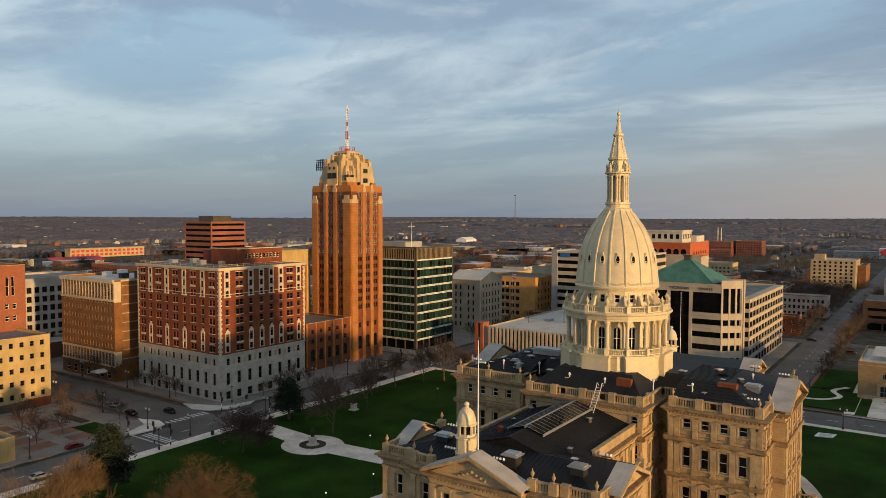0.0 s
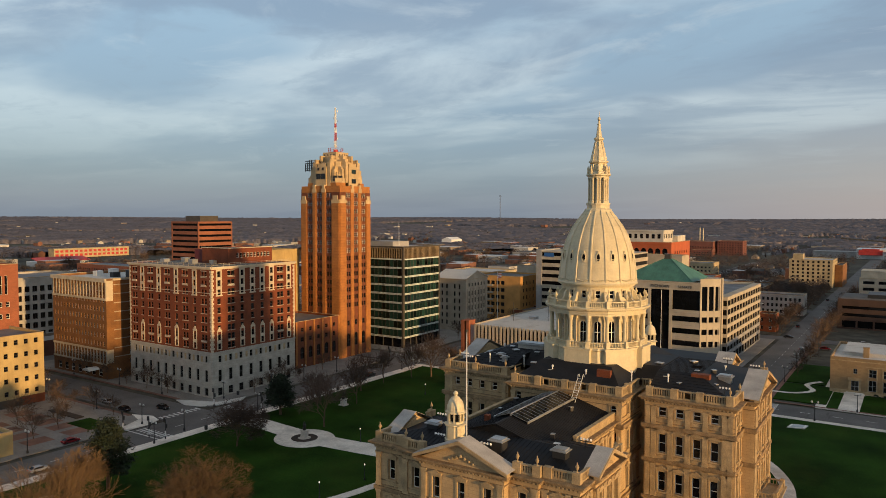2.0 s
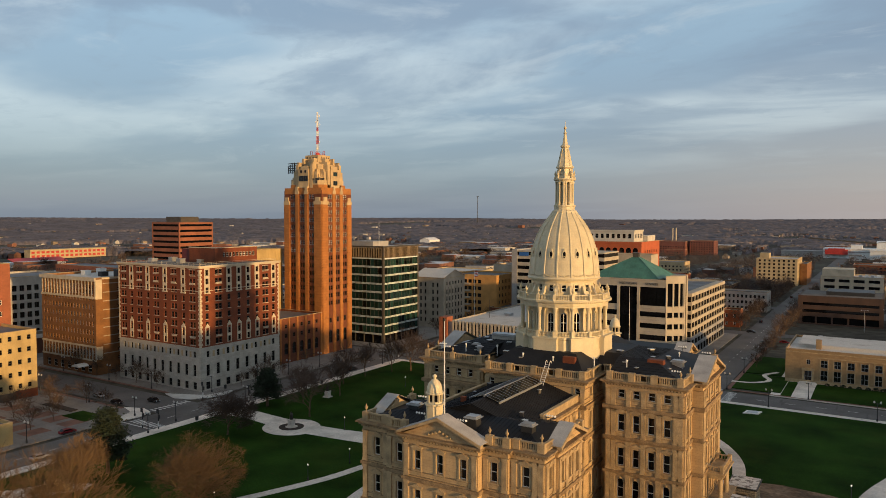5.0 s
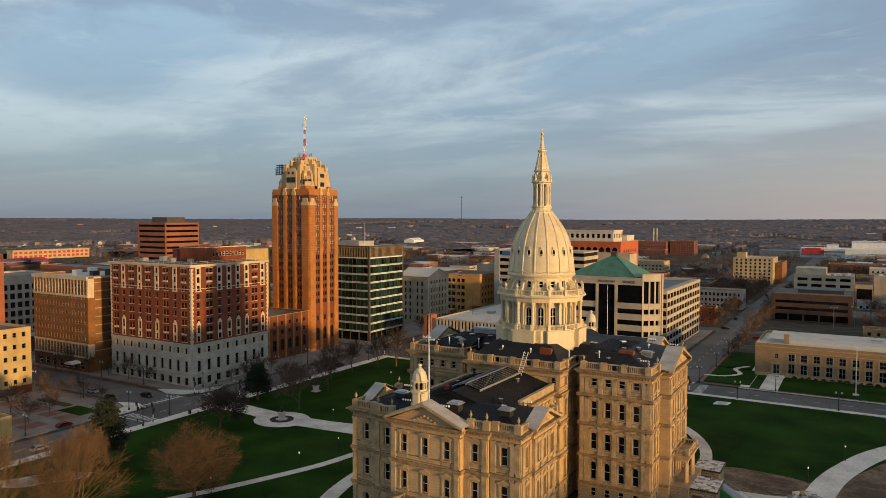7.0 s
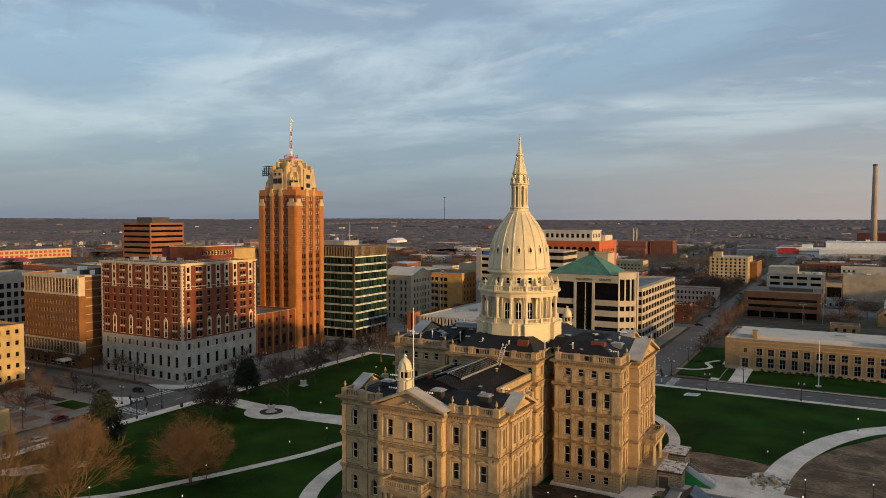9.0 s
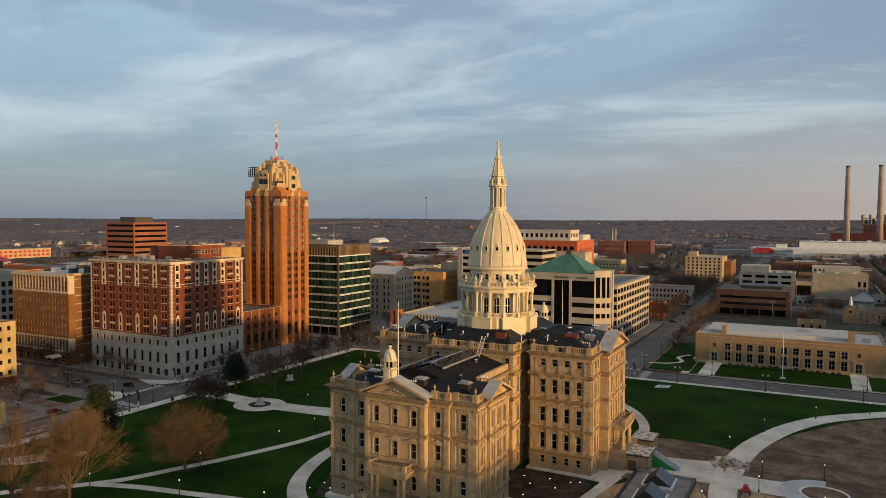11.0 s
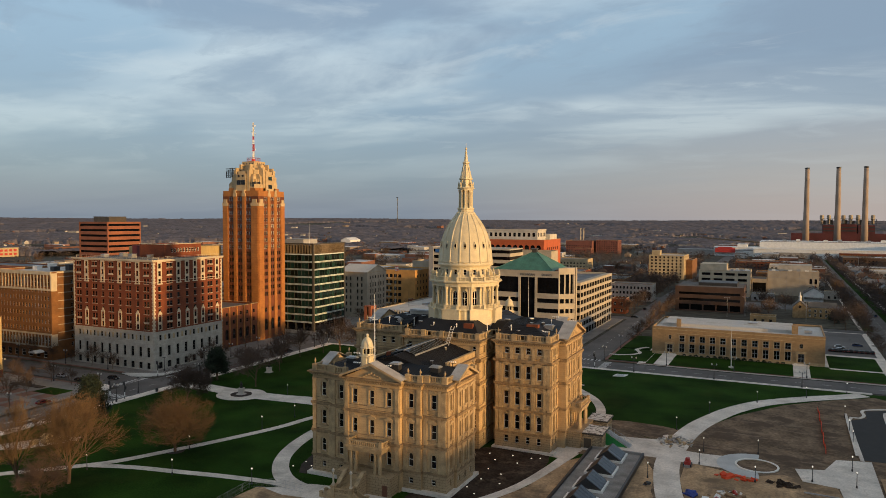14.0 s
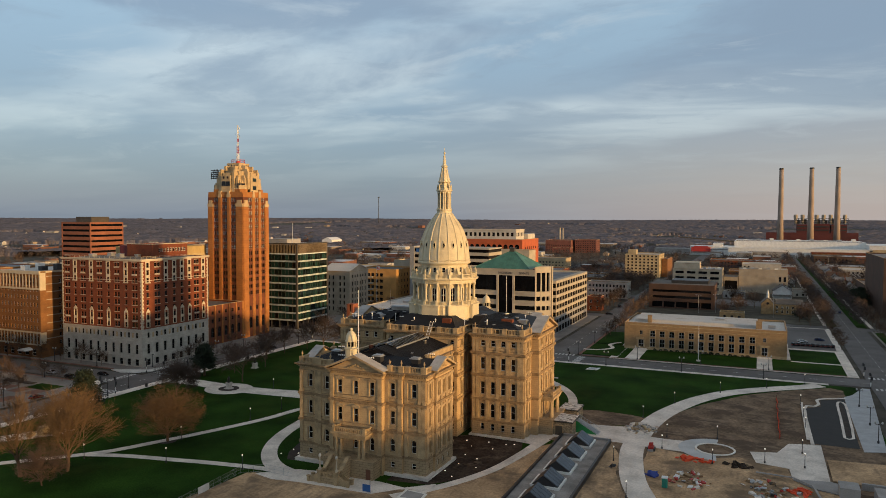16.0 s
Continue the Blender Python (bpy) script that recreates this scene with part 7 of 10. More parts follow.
part("awning", aw, STEEL_WHITE, brown, "white curved entrance awning")
for k in range(4):
    roof_box(brown, -225 + k * 6, -222.5 + k * 6, 24 + 3 * (k % 2), 27 + 3 * (k % 2), 36.7, 38.6 + (k % 2), STEEL_DARK if k > 1 else STEEL_WHITE, "roof_unit")
building("low_corner_pavilion", "low buff corner building with a grey roof", -168, -137, -70, -49.5, 6.0, YELLOW_PANEL, ROOF_GREY)

# --- south of the square ---
hall = building("ribbed_parking_hall", "low hall behind tall pale concrete ribs", -112, -62, 133, 232, 12.6, GREY_PANEL, ROOF_WHITE, parapet=0.5)
hf = face_n(-112, 133)
for k in range(26):
    part("rib", slab_bm(hf, 3.0 + k * 1.84, 3.95 + k * 1.84, 2.0, 13.4, 0.9, 0.2), TAN_PANEL, hall)
# black sheet behind the ribs, painted as the shade of the bays
part("dark_bays", slab_bm(hf, 3.0, 50, 2.2, 12.4, 0.12), SHADE_BLACK, hall)
part("stair_tower", boxes((-115.5, -113.9, 131.5, 137, 0, 14.4), (-112.8, -111.4, 131.5, 137, 0, 14.4), (-115.6, -111.3, 131.4, 137.1, 14.4, 14.8)), BRICK_ORANGE, hall)
for k in range(3):
    roof_box(hall, -100 + 12 * k, -97 + 12 * k, 168 + 12 * k, 172 + 12 * k, 12.0, 13.2, GALV, "roof_unit")
for k in range(3):
    part("light_pole", rod(bmesh.new(), (-103 + 14 * k, 158 + 8 * k, 12.0), (-103 + 14 * k, 158 + 8 * k, 21), 0.12), STEEL_DARK, hall)
stone_b = building("stone_office", "tan limestone office with a gabled west front", -178, -145, 183, 206, 27.4, STONE_GREY, ROOF_WHITE, north=rows_of([5, 9, 18, 21, 26, 29], 1.1, [(3 + 3.9 * k, 5.4 + 3.9 * k) for k in range(6)]), west=rows_of(even(6, 2, 21), 1.2, [(3 + 3.9 * k, 5.6 + 3.9 * k) for k in range(5)]) + rows_of(even(6, 2, 21), 1.3, [(23.6, 25.4)]), frame_mat=STEEL_DARK)
gb = extrude(bmesh.new(), [(-145.0, 182.6, 27.6), (-145.0, 206.4, 27.6), (-145.0, 194.5, 31.6)], (-20, 0, 0))
part("gable", gb, STONE_GREY, stone_b)
gb = bmesh.new()
for y in (182.4, 206.6):
    extrude(gb, [(-144.6, y, 27.7), (-144.6, 194.5, 31.7), (-144.6, 194.5, 32.0), (-144.6, y, 28.0)], (-20.6, 0, 0))
part("gable_roof", gb, ROOF_WHITE, stone_b)
for k in range(7):
    part("pilaster", slab_bm(face_w(-145, 183), 1.6 + k * 3.2, 2.3 + k * 3.2, 2, 22.6, 0.25), STONE_GREY, stone_b)
fl = thing("flag", "striped flag on a tall white pole", "flag", at=(-133, 196, 0))
part("pole", rod(bmesh.new(), (-133, 196, 0), (-133, 196, 32), 0.16, 0.08), STEEL_WHITE, fl)
for k in range(7):
    part("stripe", boxes((-133.02, -132.98, 196.1, 200.3, 28.0 + 0.42 * k, 28.42 + 0.42 * k)), STEEL_RED if k % 2 == 0 else STEEL_WHITE, fl)
orange_b = building("orange_office", "orange brick office with balconies and a dark roof edge", -170, -138, 232, 262, 26.0, YELLOW_BRICK, ROOF_GRAVEL, west=rows_of(even(6, 2, 28), 1.5, [(4 + 4.2 * k, 6.2 + 4.2 * k) for k in range(5)]), north=rows_of(even(6, 2, 22), 2.4, [(4 + 4.2 * k, 6.2 + 4.2 * k) for k in range(5)]), frame_mat=STEEL_DARK)
for k in range(5):
    trim(face_n(-170, 232), [(0, 14, 3.0 + 4.2 * k, 4.0 + 4.2 * k, 1.2)], orange_b, TAN_PANEL, "balcony")
annex = building("beige_block", "plain beige block on a town street", -160, -125, 270, 300, 30, TAN_PANEL, ROOF_GREY)
stripe_b = thing("striped_office", "grey office slab with dark ribbon windows", "building", at=(-100, 245, 0))
part("core", boxes((-127.6, -72, 234, 258, 0, 41)), GLASS_BLACK, stripe_b)
for k in range(9):
    z = 8.0 + k * 4.1
    part("band", boxes((-125, -71.6, 233.6, 258.4, z, min(z + 2.1, 41.6))), TAN_PANEL, stripe_b)
part("end_wall", boxes((-128.4, -125, 233.2, 258.8, 0, 42.2), (-128.4, -71, 233.4, 258.6, 0, 8)), GREY_PANEL, stripe_b)
part("sign_bar", boxes((-123.5, -117.5, 233.2, 233.5, 38.4, 40.6)), SIGN_BLUE, stripe_b)
building("low_red_brick_shops", "low red brick shops with white windows", -140, -112, 226, 250, 7.5, BRICK_RED, ROOF_GRAVEL, north=rows_of(even(8, 1, 27), 1.6, [(3.4, 5.6)]))
# greyed from white: the upper storey's shade is put into this colour
PALE_STUCCO = material("pale_stucco", (0.56, 0.53, 0.47), 0.8, var=0.15, scale=0.2)
arch_b = building("arched_orange_office", "orange brick office with arches under a white storey", -127.3, -70.6, 300, 342, 45.5, BRICK_BRIGHT, ROOF_GREY, north=rows_of(even(12, 2, 55), 3.4, [(36.5, 41.8, True)]), west=rows_of(even(6, 6, 37), 2.0, [(38, 40)]), frame_mat=STEEL_DARK)
wz = 45.3
for f, w, n in ((face_n(-125.3, 302, wz), 49.3, 13), (face_w(-76.0, 302, wz), 20.0, 5)):
    holes = rows_of(even(n, 1, w - 1), 2.0, [(2.4, 5.2)])
    part("upper_wall", wall(bmesh.new(), f, w, 7.6, holes, 0.3), PALE_STUCCO, arch_b)
    fit_windows(f, holes, arch_b, "sash", STEEL_DARK, GLASS_DARK, 0.3)
part("upper_roof", boxes((-124.9, -76.4, 302.4, 322, wz + 6.9, wz + 7.2), (-125.5, -75.8, 321.6, 322, wz, wz + 7.6), (-125.5, -125.1, 302.4, 321.6, wz, wz + 7.6)), ROOF_GREY, arch_b)
part("upper_cornice", boxes((-125.6, -75.6, 301.6, 302, wz + 6.7, wz + 7.7), (-76.0, -75.6, 302, 322.2, wz + 6.7, wz + 7.7)), PALE_STUCCO, arch_b)
part("plant_room", boxes((-90, -73, 322.1, 340, 44.9, 49.2)), PALE_STUCCO, arch_b)
part("brick_cornice", boxes((-127.6, -70.3, 299.6, 299.98, 44.3, 45.2), (-127.6, -70.3, 299.75, 299.98, 42.6, 43.0)), BRICK_BRIGHT, arch_b)
building("beige_annex", "plain beige annex with a flat roof", -92, -56.5, 272, 287, 39, TAN_PANEL, ROOF_GREY, north=rows_of([33], 2.0, [(22, 25)]))
apt = building("buff_apartment_block", "buff brick apartment block seven storeys high", -40.3, -6.3, 558, 600, 24.0, YELLOW_BRICK2, ROOF_WHITE, north=rows_of(even(8, 1, 33), 1.7, [(2 + 3.2 * k, 3.8 + 3.2 * k) for k in range(7)]), west=rows_of(even(8, 1, 41), 1.7, [(2 + 3.2 * k, 3.8 + 3.2 * k) for k in range(7)]), frame_mat=STEEL_DARK)
roof_box(apt, -38, -30, 562, 572, 23.2, 28.5, YELLOW_BRICK2)
building("brown_brick_annex", "brown brick block beside the apartments", -5.8, 0.0, 575, 620, 19, BRICK_BROWN, ROOF_GRAVEL)
building("pale_walk_up_flats", "pale three-storey walk-up flats", -33.9, -3.4, 350, 366, 12.6, LIMESTONE2, ROOF_GRAVEL, north=rows_of(even(11, 1, 29.5), 1.3, [(1.2 + 3.8 * k, 3.2 + 3.8 * k) for k in range(3)]), west=rows_of(even(5, 1, 15), 1.2, [(1.2 + 3.8 * k, 3.2 + 3.8 * k) for k in range(3)]), frame_mat=STEEL_DARK)
building("small_brick_house", "small red brick flat-roofed house", -16.5, -7.5, 273, 284, 9.6, BRICK_RED, ROOF_GRAVEL, north=rows_of([2.2, 6.5], 1.3, [(1.2, 3.2), (5.4, 7.4)]), west=rows_of([2.2, 8], 1.3, [(1.2, 3.2), (5.4, 7.4)]))
brn = thing("brown_banded_office", "low brown brick office with dark ribbon windows", "building", at=(40, 325, 0))
part("core", boxes((19.5, 59.5, 310, 345, 0, 15.6)), GLASS_BLACK, brn)
for z0, z1 in ((0.0, 0.8), (4.6, 6.9), (8.6, 11.0), (12.6, 16.4)):
    part("brick_band", boxes((18.4, 60.6, 309.0, 346.0, z0, z1)), BRICK_BROWN2, brn)
for k in range(6):
    part("pier", boxes((19 + k * 8.1, 19.9 + k * 8.1, 309.4, 309.9, 0, 4.6)), BRICK_BROWN2, brn)
part_each("corner_pier", boxes((18.3, 20.5, 308.9, 311, 0, 16.5), (58.5, 60.7, 308.9, 311, 0, 16.5)), BRICK_BROWN2, brn)
part("roof_screen", boxes((32, 56, 318, 338, 16.3, 18.6)), STEEL_DARK, brn)
part("roof", boxes((19.4, 59.6, 310, 345, 16.4, 16.5)), ROOF_GRAVEL, brn)
beige_o = building("beige_ribbon_office", "beige office with ribbon windows in steps", 22, 60, 418, 450, 20, TAN_PANEL2, ROOF_WHITE, north=rows_of(even(4, 1, 37), 6.6, [(3 + 4.4 * k, 5 + 4.4 * k) for k in range(4)]), west=rows_of(even(3, 1, 31), 6.6, [(3 + 4.4 * k, 5 + 4.4 * k) for k in range(4)]), style="pair", frame_mat=STEEL_DARK)
roof_box(beige_o, 22.5, 42, 424, 448, 19.2, 24.5, TAN_PANEL2)
grey_o = building("grey_concrete_block", "grey concrete block with few windows", 72, 108.8, 441, 470, 19.5, STONE_GREY, ROOF_WHITE, north=rows_of([31, 34.5], 1.8, [(3, 8), (10, 14)]), west=rows_of([5, 12, 19], 2.6, [(2, 14)]), frame_mat=STEEL_DARK)
roof_box(grey_o, 80, 104, 448, 468, 18.7, 24.0, LIMESTONE2)
trim(face_n(72, 441), [(0.3, 36.5, 9.0, 9.15, 0.06), (0.3, 36.5, 14.2, 14.35, 0.06)] + [(4.6 * k, 4.6 * k + 0.12, 0.2, 19.2, 0.05) for k in range(1, 8)], grey_o, GREY_PANEL, "panel_joint")
# the entry's shaded recess is only this black sheet on the front
part("entry_recess", boxes((61.5, 71.0, 437.6, 438.2, 0, 10)), SHADE_BLACK, grey_o, "flat black sheet for the shaded entry recess")
for k in range(5):
    roof_box(grey_o, 75 + 6 * k, 77.5 + 6 * k, 443.5, 446, 18.6, 20.4 + 0.6 * (k % 2), GALV if k % 2 else WHITE_TRIM, "roof_unit")
for k in range(4):
    roof_box(beige_o, 45 + 3.6 * k, 47 + 3.6 * k, 430 + 3 * (k % 2), 433 + 3 * (k % 2), 19.2, 20.8, STEEL_WHITE if k % 2 else GALV, "roof_unit")
building("low_grey_wing", "low grey wing between two offices", 60.5, 71.5, 438, 462, 13, STONE_GREY, ROOF_GREY)
chapel = building("stone_chapel", "small buff stone chapel house with a gable and turret", 89, 113, 305, 317, 6.4, CHAPEL_STONE, ROOF_GRAVEL, north=rows_of(even(5, 8, 23), 1.2, [(1.0, 2.8), (3.8, 5.4)]))
gb = extrude(bmesh.new(), [(89.3, 304.0, 0), (96.7, 304.0, 0), (96.7, 304.0, 6.6), (93.0, 304.0, 10.2), (89.3, 304.0, 6.6)], (0, 12, 0))
part("gable_front", gb, CHAPEL_STONE, chapel)
gb = bmesh.new()
for x in (88.9, 97.1):
    extrude(gb, [(x, 303.8, 6.4), (93.0, 303.8, 10.3), (93.0, 303.8, 10.7), (x, 303.8, 6.8)], (0, 13, 0))
extrude(gb, [(97.5, 305.0, 6.6), (113.4, 305.0, 6.6), (113.4, 311, 9.4), (97.5, 311, 9.4)], (0, 0, 0.25))
extrude(gb, [(97.5, 317.2, 6.6), (113.4, 317.2, 6.6), (113.4, 311, 9.4), (97.5, 311, 9.4)], (0, 0, 0.25))
part("roof", gb, ROOF_GRAVEL, chapel)
part("rose_window", rod(bmesh.new(), (93.0, 303.95, 7.0), (93.0, 303.7, 7.0), 0.8, n=16), GLASS_DARK, chapel)
part("turret", lathe(bmesh.new(), [(0.8, 10.2), (0.8, 12.6), (1.0, 12.7), (0.6, 13.4), (0.1, 16.0)], 8, x=93, y=306), WHITE_TRIM, chapel)

for x, y, w, d, h, m_, r_, lab in ((66, 262 + 4, 14, 10, 4.5, CHAPEL_STONE, ROOF_GRAVEL, "low tan annex behind the library"), (62, 392, 16, 14, 5.5, GREY_PANEL, ROOF_WHITE, "low grey shed in a car park"), (118 - 6, 424, 10, 12, 6.0, LIMESTONE2, ROOF_GRAVEL, "low pale workshop beside the street"), (80, 484, 30, 12, 8.0, STONE_GREY, ROOF_WHITE, "pale stone row of shops")):
    building("low_annex", lab, x, x + w, y, y + d, h, m_, r_, north=rows_of(even(max(2, int(w / 4)), 0.8, w - 0.8), 1.5, [(1.0, 2.8)]), west=rows_of(even(2, 0.8, d - 0.8), 1.5, [(1.0, 2.8)]), frame_mat=STEEL_DARK, group="low annexes")
tall_lamp = thing("parking_lamp", "tall steel car park lamp with two arms", "lamp", "parking lamps", at=(40, 356, 0))
part("mast", rod(bmesh.new(), (40, 356, 0), (40, 356, 12), 0.14, 0.09), GALV, tall_lamp)
part("arm", boxes((38.2, 41.8, 355.93, 356.07, 11.9, 12.05)), GALV, tall_lamp)
for q in (38.2, 41.3):
    part("lamp_head", boxes((q, q + 0.6, 355.8, 356.2, 11.75, 11.95)), STEEL_WHITE, tall_lamp)
for x, y in ((62, 298), (52, 290), (76, 362), (108, 362), (96, 286), (-60, 405), (-48, 440), (-20, 300), (-85, 470), (-100, 520), (-150, 520), (-190, 580), (-230, 480), (-330, 330), (-400, 320), (-470, 150), (-540, 180), (-610, 330), (200, 700), (170, 860)):
    copy_thing(tall_lamp, pose(x, y, 0, 0, 0, 17 * x))

# --- the works and the power station far to the south ---
works = thing("factory", "long white factory sheds with flat roofs", "factory", at=(110, 1100, 0))
for x0, x1, y0, y1, h, m_ in ((-21, 60, 1075, 1130, 14, STEEL_WHITE), (15, 30, 1085, 1120, 19, STEEL_WHITE), (48, 240, 1098, 1200, 23, STEEL_WHITE), (40, 250, 1060, 1096, 13, STEEL_WHITE), (240, 330, 1060, 1150, 20, STEEL_WHITE), (-80, -22, 1085, 1120, 9, GREY_PANEL), (70, 120, 1040, 1058, 8, GREY_PANEL), (160, 235, 1030, 1055, 9, BRICK_RED)):
    part("shed", boxes((x0, x1, y0, y1, 0, h), (x0 - 0.4, x1 + 0.4, y0 - 0.4, y1 + 0.4, h, h + 0.5)), m_, works)
for k in range(7):
    part("vent", rod(bmesh.new(), (268 + 4 * k, 1090, 20), (268 + 4 * k, 1090, 31), 0.9), STEEL_WHITE, works)
part("red_truss", boxes((-18, 12, 1068, 1074, 6, 13), (-14, 8, 1068, 1074, 13, 15)), STEEL_RED, works, "red painted building front")
for x0, x1, y0, y1, z0, z1, m_ in ((60, 238, 1097.2, 1097.6, 3.5, 5.2, GREY_PANEL), (62, 66, 1059.2, 1059.7, 0, 7, STEEL_DARK), (120, 128, 1059.2, 1059.7, 0, 8, GREY_PANEL), (196, 204, 1059.2, 1059.7, 0, 6, STEEL_DARK), (244, 268, 1059.2, 1059.6, 6, 14, YELLOW_BRICK2), (276, 300, 1059.2, 1059.6, 8, 13, STEEL_DARK), (50, 236, 1110, 1111, 23.4, 24.6, GREY_PANEL), (-20, 58, 1074.2, 1074.7, 9, 10.5, GREY_PANEL)):
    part("wall_panel", boxes((x0, x1, y0, y1, z0, z1)), m_, works)
for k in range(9):
    part("roof_vent", boxes((62 + 20 * k, 68 + 20 * k, 1120, 1128, 23.5, 26 + (k % 3))), GALV if k % 2 else STEEL_WHITE, works)
for k in range(8):
    part("dock_door", boxes((70 + 21 * k, 75 + 21 * k, 1059.3, 1059.7, 0, 4.2)), GREY_PANEL, works)
part("conveyor", rod(bmesh.new(), (-60, 1300, 24), (60, 1300, 15), 1.8, n=4), BRONZE, works)
station = thing("power_station", "dark red power station with steel boiler stacks", "power station", at=(225, 1760, 0))
RED_CLAD = material("dark_red_cladding", (0.105, 0.026, 0.028), 0.8, var=0.25, scale=0.05)
part("boiler_house", boxes((100, 300, 1750, 1800, 0, 27)), RED_CLAD, station)
for k in range(3):
    part("boiler_house", boxes((168 + 37 * k, 202 + 37 * k, 1752, 1790, 27, 47 + 2 * (k % 2))), RED_CLAD, station)
    for j in range(2):
        part("louvre_band", boxes((169 + 37 * k, 201 + 37 * k, 1751.4, 1751.9, 32 + 8 * j, 35 + 8 * j)), STEEL_DARK, station)
frame_bm = bmesh.new()
for k in range(15):
    rod(frame_bm, (164 + 8.2 * k, 1762, 46), (164 + 8.2 * k, 1762, 62), 0.7, n=4)
for z in (52, 57, 62):
    rod(frame_bm, (164, 1762, z), (279, 1762, z), 0.6, n=4)
part("steel_frame", frame_bm, STEEL_DARK, station)
part("roof_plant", boxes(*[(166 + 15 * k, 175 + 15 * k, 1764, 1775, 48, 57 + 3 * (k % 2)) for k in range(7)]), BRONZE, station)
for k in range(8):
    part("flue", lathe(bmesh.new(), [(3.2, 49.5), (3.2, 60), (4.6, 61), (4.6, 69), (3.6, 71)], 12, x=166 + 15.2 * k, y=1765), STONE_GREY, station)
chim_mat = material("pale_brown_concrete_chimney", (0.34, 0.27, 0.22), 0.9, var=0.15, scale=0.05)
chimney = thing("power_station_chimney", "tall pale concrete chimney at the power station", "chimney", "power station chimneys", at=(130.6, 1700, 0))
part("shaft", lathe(bmesh.new(), [(7.8, 0), (6.4, 60), (5.3, 130), (4.7, 178)], 24, x=130.6, y=1700), chim_mat, chimney, smooth=True)
part("rim", lathe(bmesh.new(), [(4.6, 178), (5.2, 178.4), (5.2, 181), (4.2, 181.5)], 24, x=130.6, y=1700), STEEL_DARK, chimney)
for x in (195.3, 250.2):
    copy_thing(chimney, pose(x, 1700, 0))
# distant lattice mast
lm = thing("radio_mast", "thin guyed radio mast far over the woods", "mast", at=(-1593, 2826, 0))
bm = rod(bmesh.new(), (-1593, 2826, 0), (-1593, 2826, 159), 1.7, 1.3)
box(bm, -1598, -1588, 2825, 2827, 156, 159)
part("shaft", bm, STEEL_DARK, lm)


# ---- the square: paths, bare ground, works ----
BED = material("planting_bed", (0.045, 0.032, 0.024), 0.95, var=0.4, scale=0.5, fine=3, bump=0.6)
ribbon("path_north_walk", [(-130, -112), (-100, -98), (-84, -83), (-73, -72), (-67, -65), (-62, -55), (-56, -42), (-49, -24), (-45, -8), (-36, 0)], 2.5, 0.075, CONCRETE, "narrow pale concrete walk across the lawn")
ribbon("path_north_branch", [(-70, -69.5), (-60, -66), (-48, -63.5), (-36, -61), (-22, -59), (-14, -59)], 2.3, 0.072, CONCRETE, "narrow pale concrete walk across the lawn")
ribbon("path_curved_walk", [(-39, 2), (-38, -12), (-36.6, -24), (-34.6, -34.5), (-31, -44.2), (-25.8, -51.8), (-19.5, -57), (-11, -60)], [3.6, 3.7, 3.8, 3.9, 3.9, 4.2, 4.6, 5.0], 0.08, CONCRETE, "curving pale concrete walk beside the capitol")
ribbon("path_east_approach", [(-115, 5), (-100, 4.5), (-85, 3), (-70, 4), (-54, 6), (-30, 6)], [9, 7, 8, 8, 9, 9], 0.085, CONCRETE, "broad pale concrete approach walk")
flat("path_statue_circle", [(-85 + 8.6 * math.cos(2 * math.pi * k / 32), 2 + 8.0 * math.sin(2 * math.pi * k / 32)) for k in range(32)], 0.095, CONCRETE, "round pale concrete place about a statue", "path")
flat("path_north_forecourt", [(-22, -62.5), (-14, -56), (-9, -55), (8, -55), (15, -56), (20.5, -51), (22.5, -54), (14.2, -57.4), (9.8, -62.3), (-9, -63), (-16, -64)], 0.09, CONCRETE, "pale concrete forecourt before the north steps", "path")
ribbon("path_court_edge", [(15, -62), (20.5, -54.5), (25.5, -46), (29.5, -36), (32, -24), (33.5, -14), (34, -8)], [3.4, 2.6, 2.4, 2.4, 2.6, 3.0, 4.0], 0.092, CONCRETE, "pale concrete strip round a bare court")
flat("soil_court", [(10.2, -33), (10.2, -15.5), (14, -13), (29.5, -13.2), (30.8, -18), (31, -26), (28.6, -36), (24.5, -46), (19, -52), (9, -53.5), (9, -50), (17.6, -50), (17.6, -33)], 0.06, SOIL_DARK, "dark bare soil court beside the walls", "soil")
flat("bed_east_corner", [(-19, -34), (-19, -51), (-21, -51), (-24, -46), (-26, -38), (-26, -34)], 0.06, BED, "dark planting bed at the wall", "planting bed")
flat("soil_north", [(-24, -63), (-22, -62), (-12, -62), (9, -61.5), (13.5, -56.8), (22, -52.8), (27, -46), (31, -36), (33.4, -24), (35, -14), (41, -5), (52, -4), (56, -14), (57, -26), (62, -42), (68, -56), (76, -75), (70, -112), (-30, -112), (-25, -75)], 0.05, SAND, "sandy building ground churned by machines", "soil")
flat("soil_ground", [(34, -8), (34, 14), (38, 21), (50, 13.5), (57, 16), (63.5, 32), (71, 49), (84, 69), (97, 82), (112, 93.5), (116, 90), (115, 78), (119.6, 77), (119.6, 17), (124.5, 16), (124.5, -112.5), (54, -112.5), (54, -8)], 0.036, SOIL, "bare brown building ground under the new paths", "soil")
flat("hatch_pit", [(15.8, -56.8), (21.4, -57.3), (21.9, -61.4), (16.0, -61.9)], 0.16, WHITE_TRIM, "pale kerb round a ground hatch", "hatch")
flat("hatch_pit_cover", [(16.5, -57.4), (20.8, -57.8), (21.2, -60.8), (16.6, -61.3)], 0.2, GREY_PANEL, "grey metal ground hatch cover", "hatch")
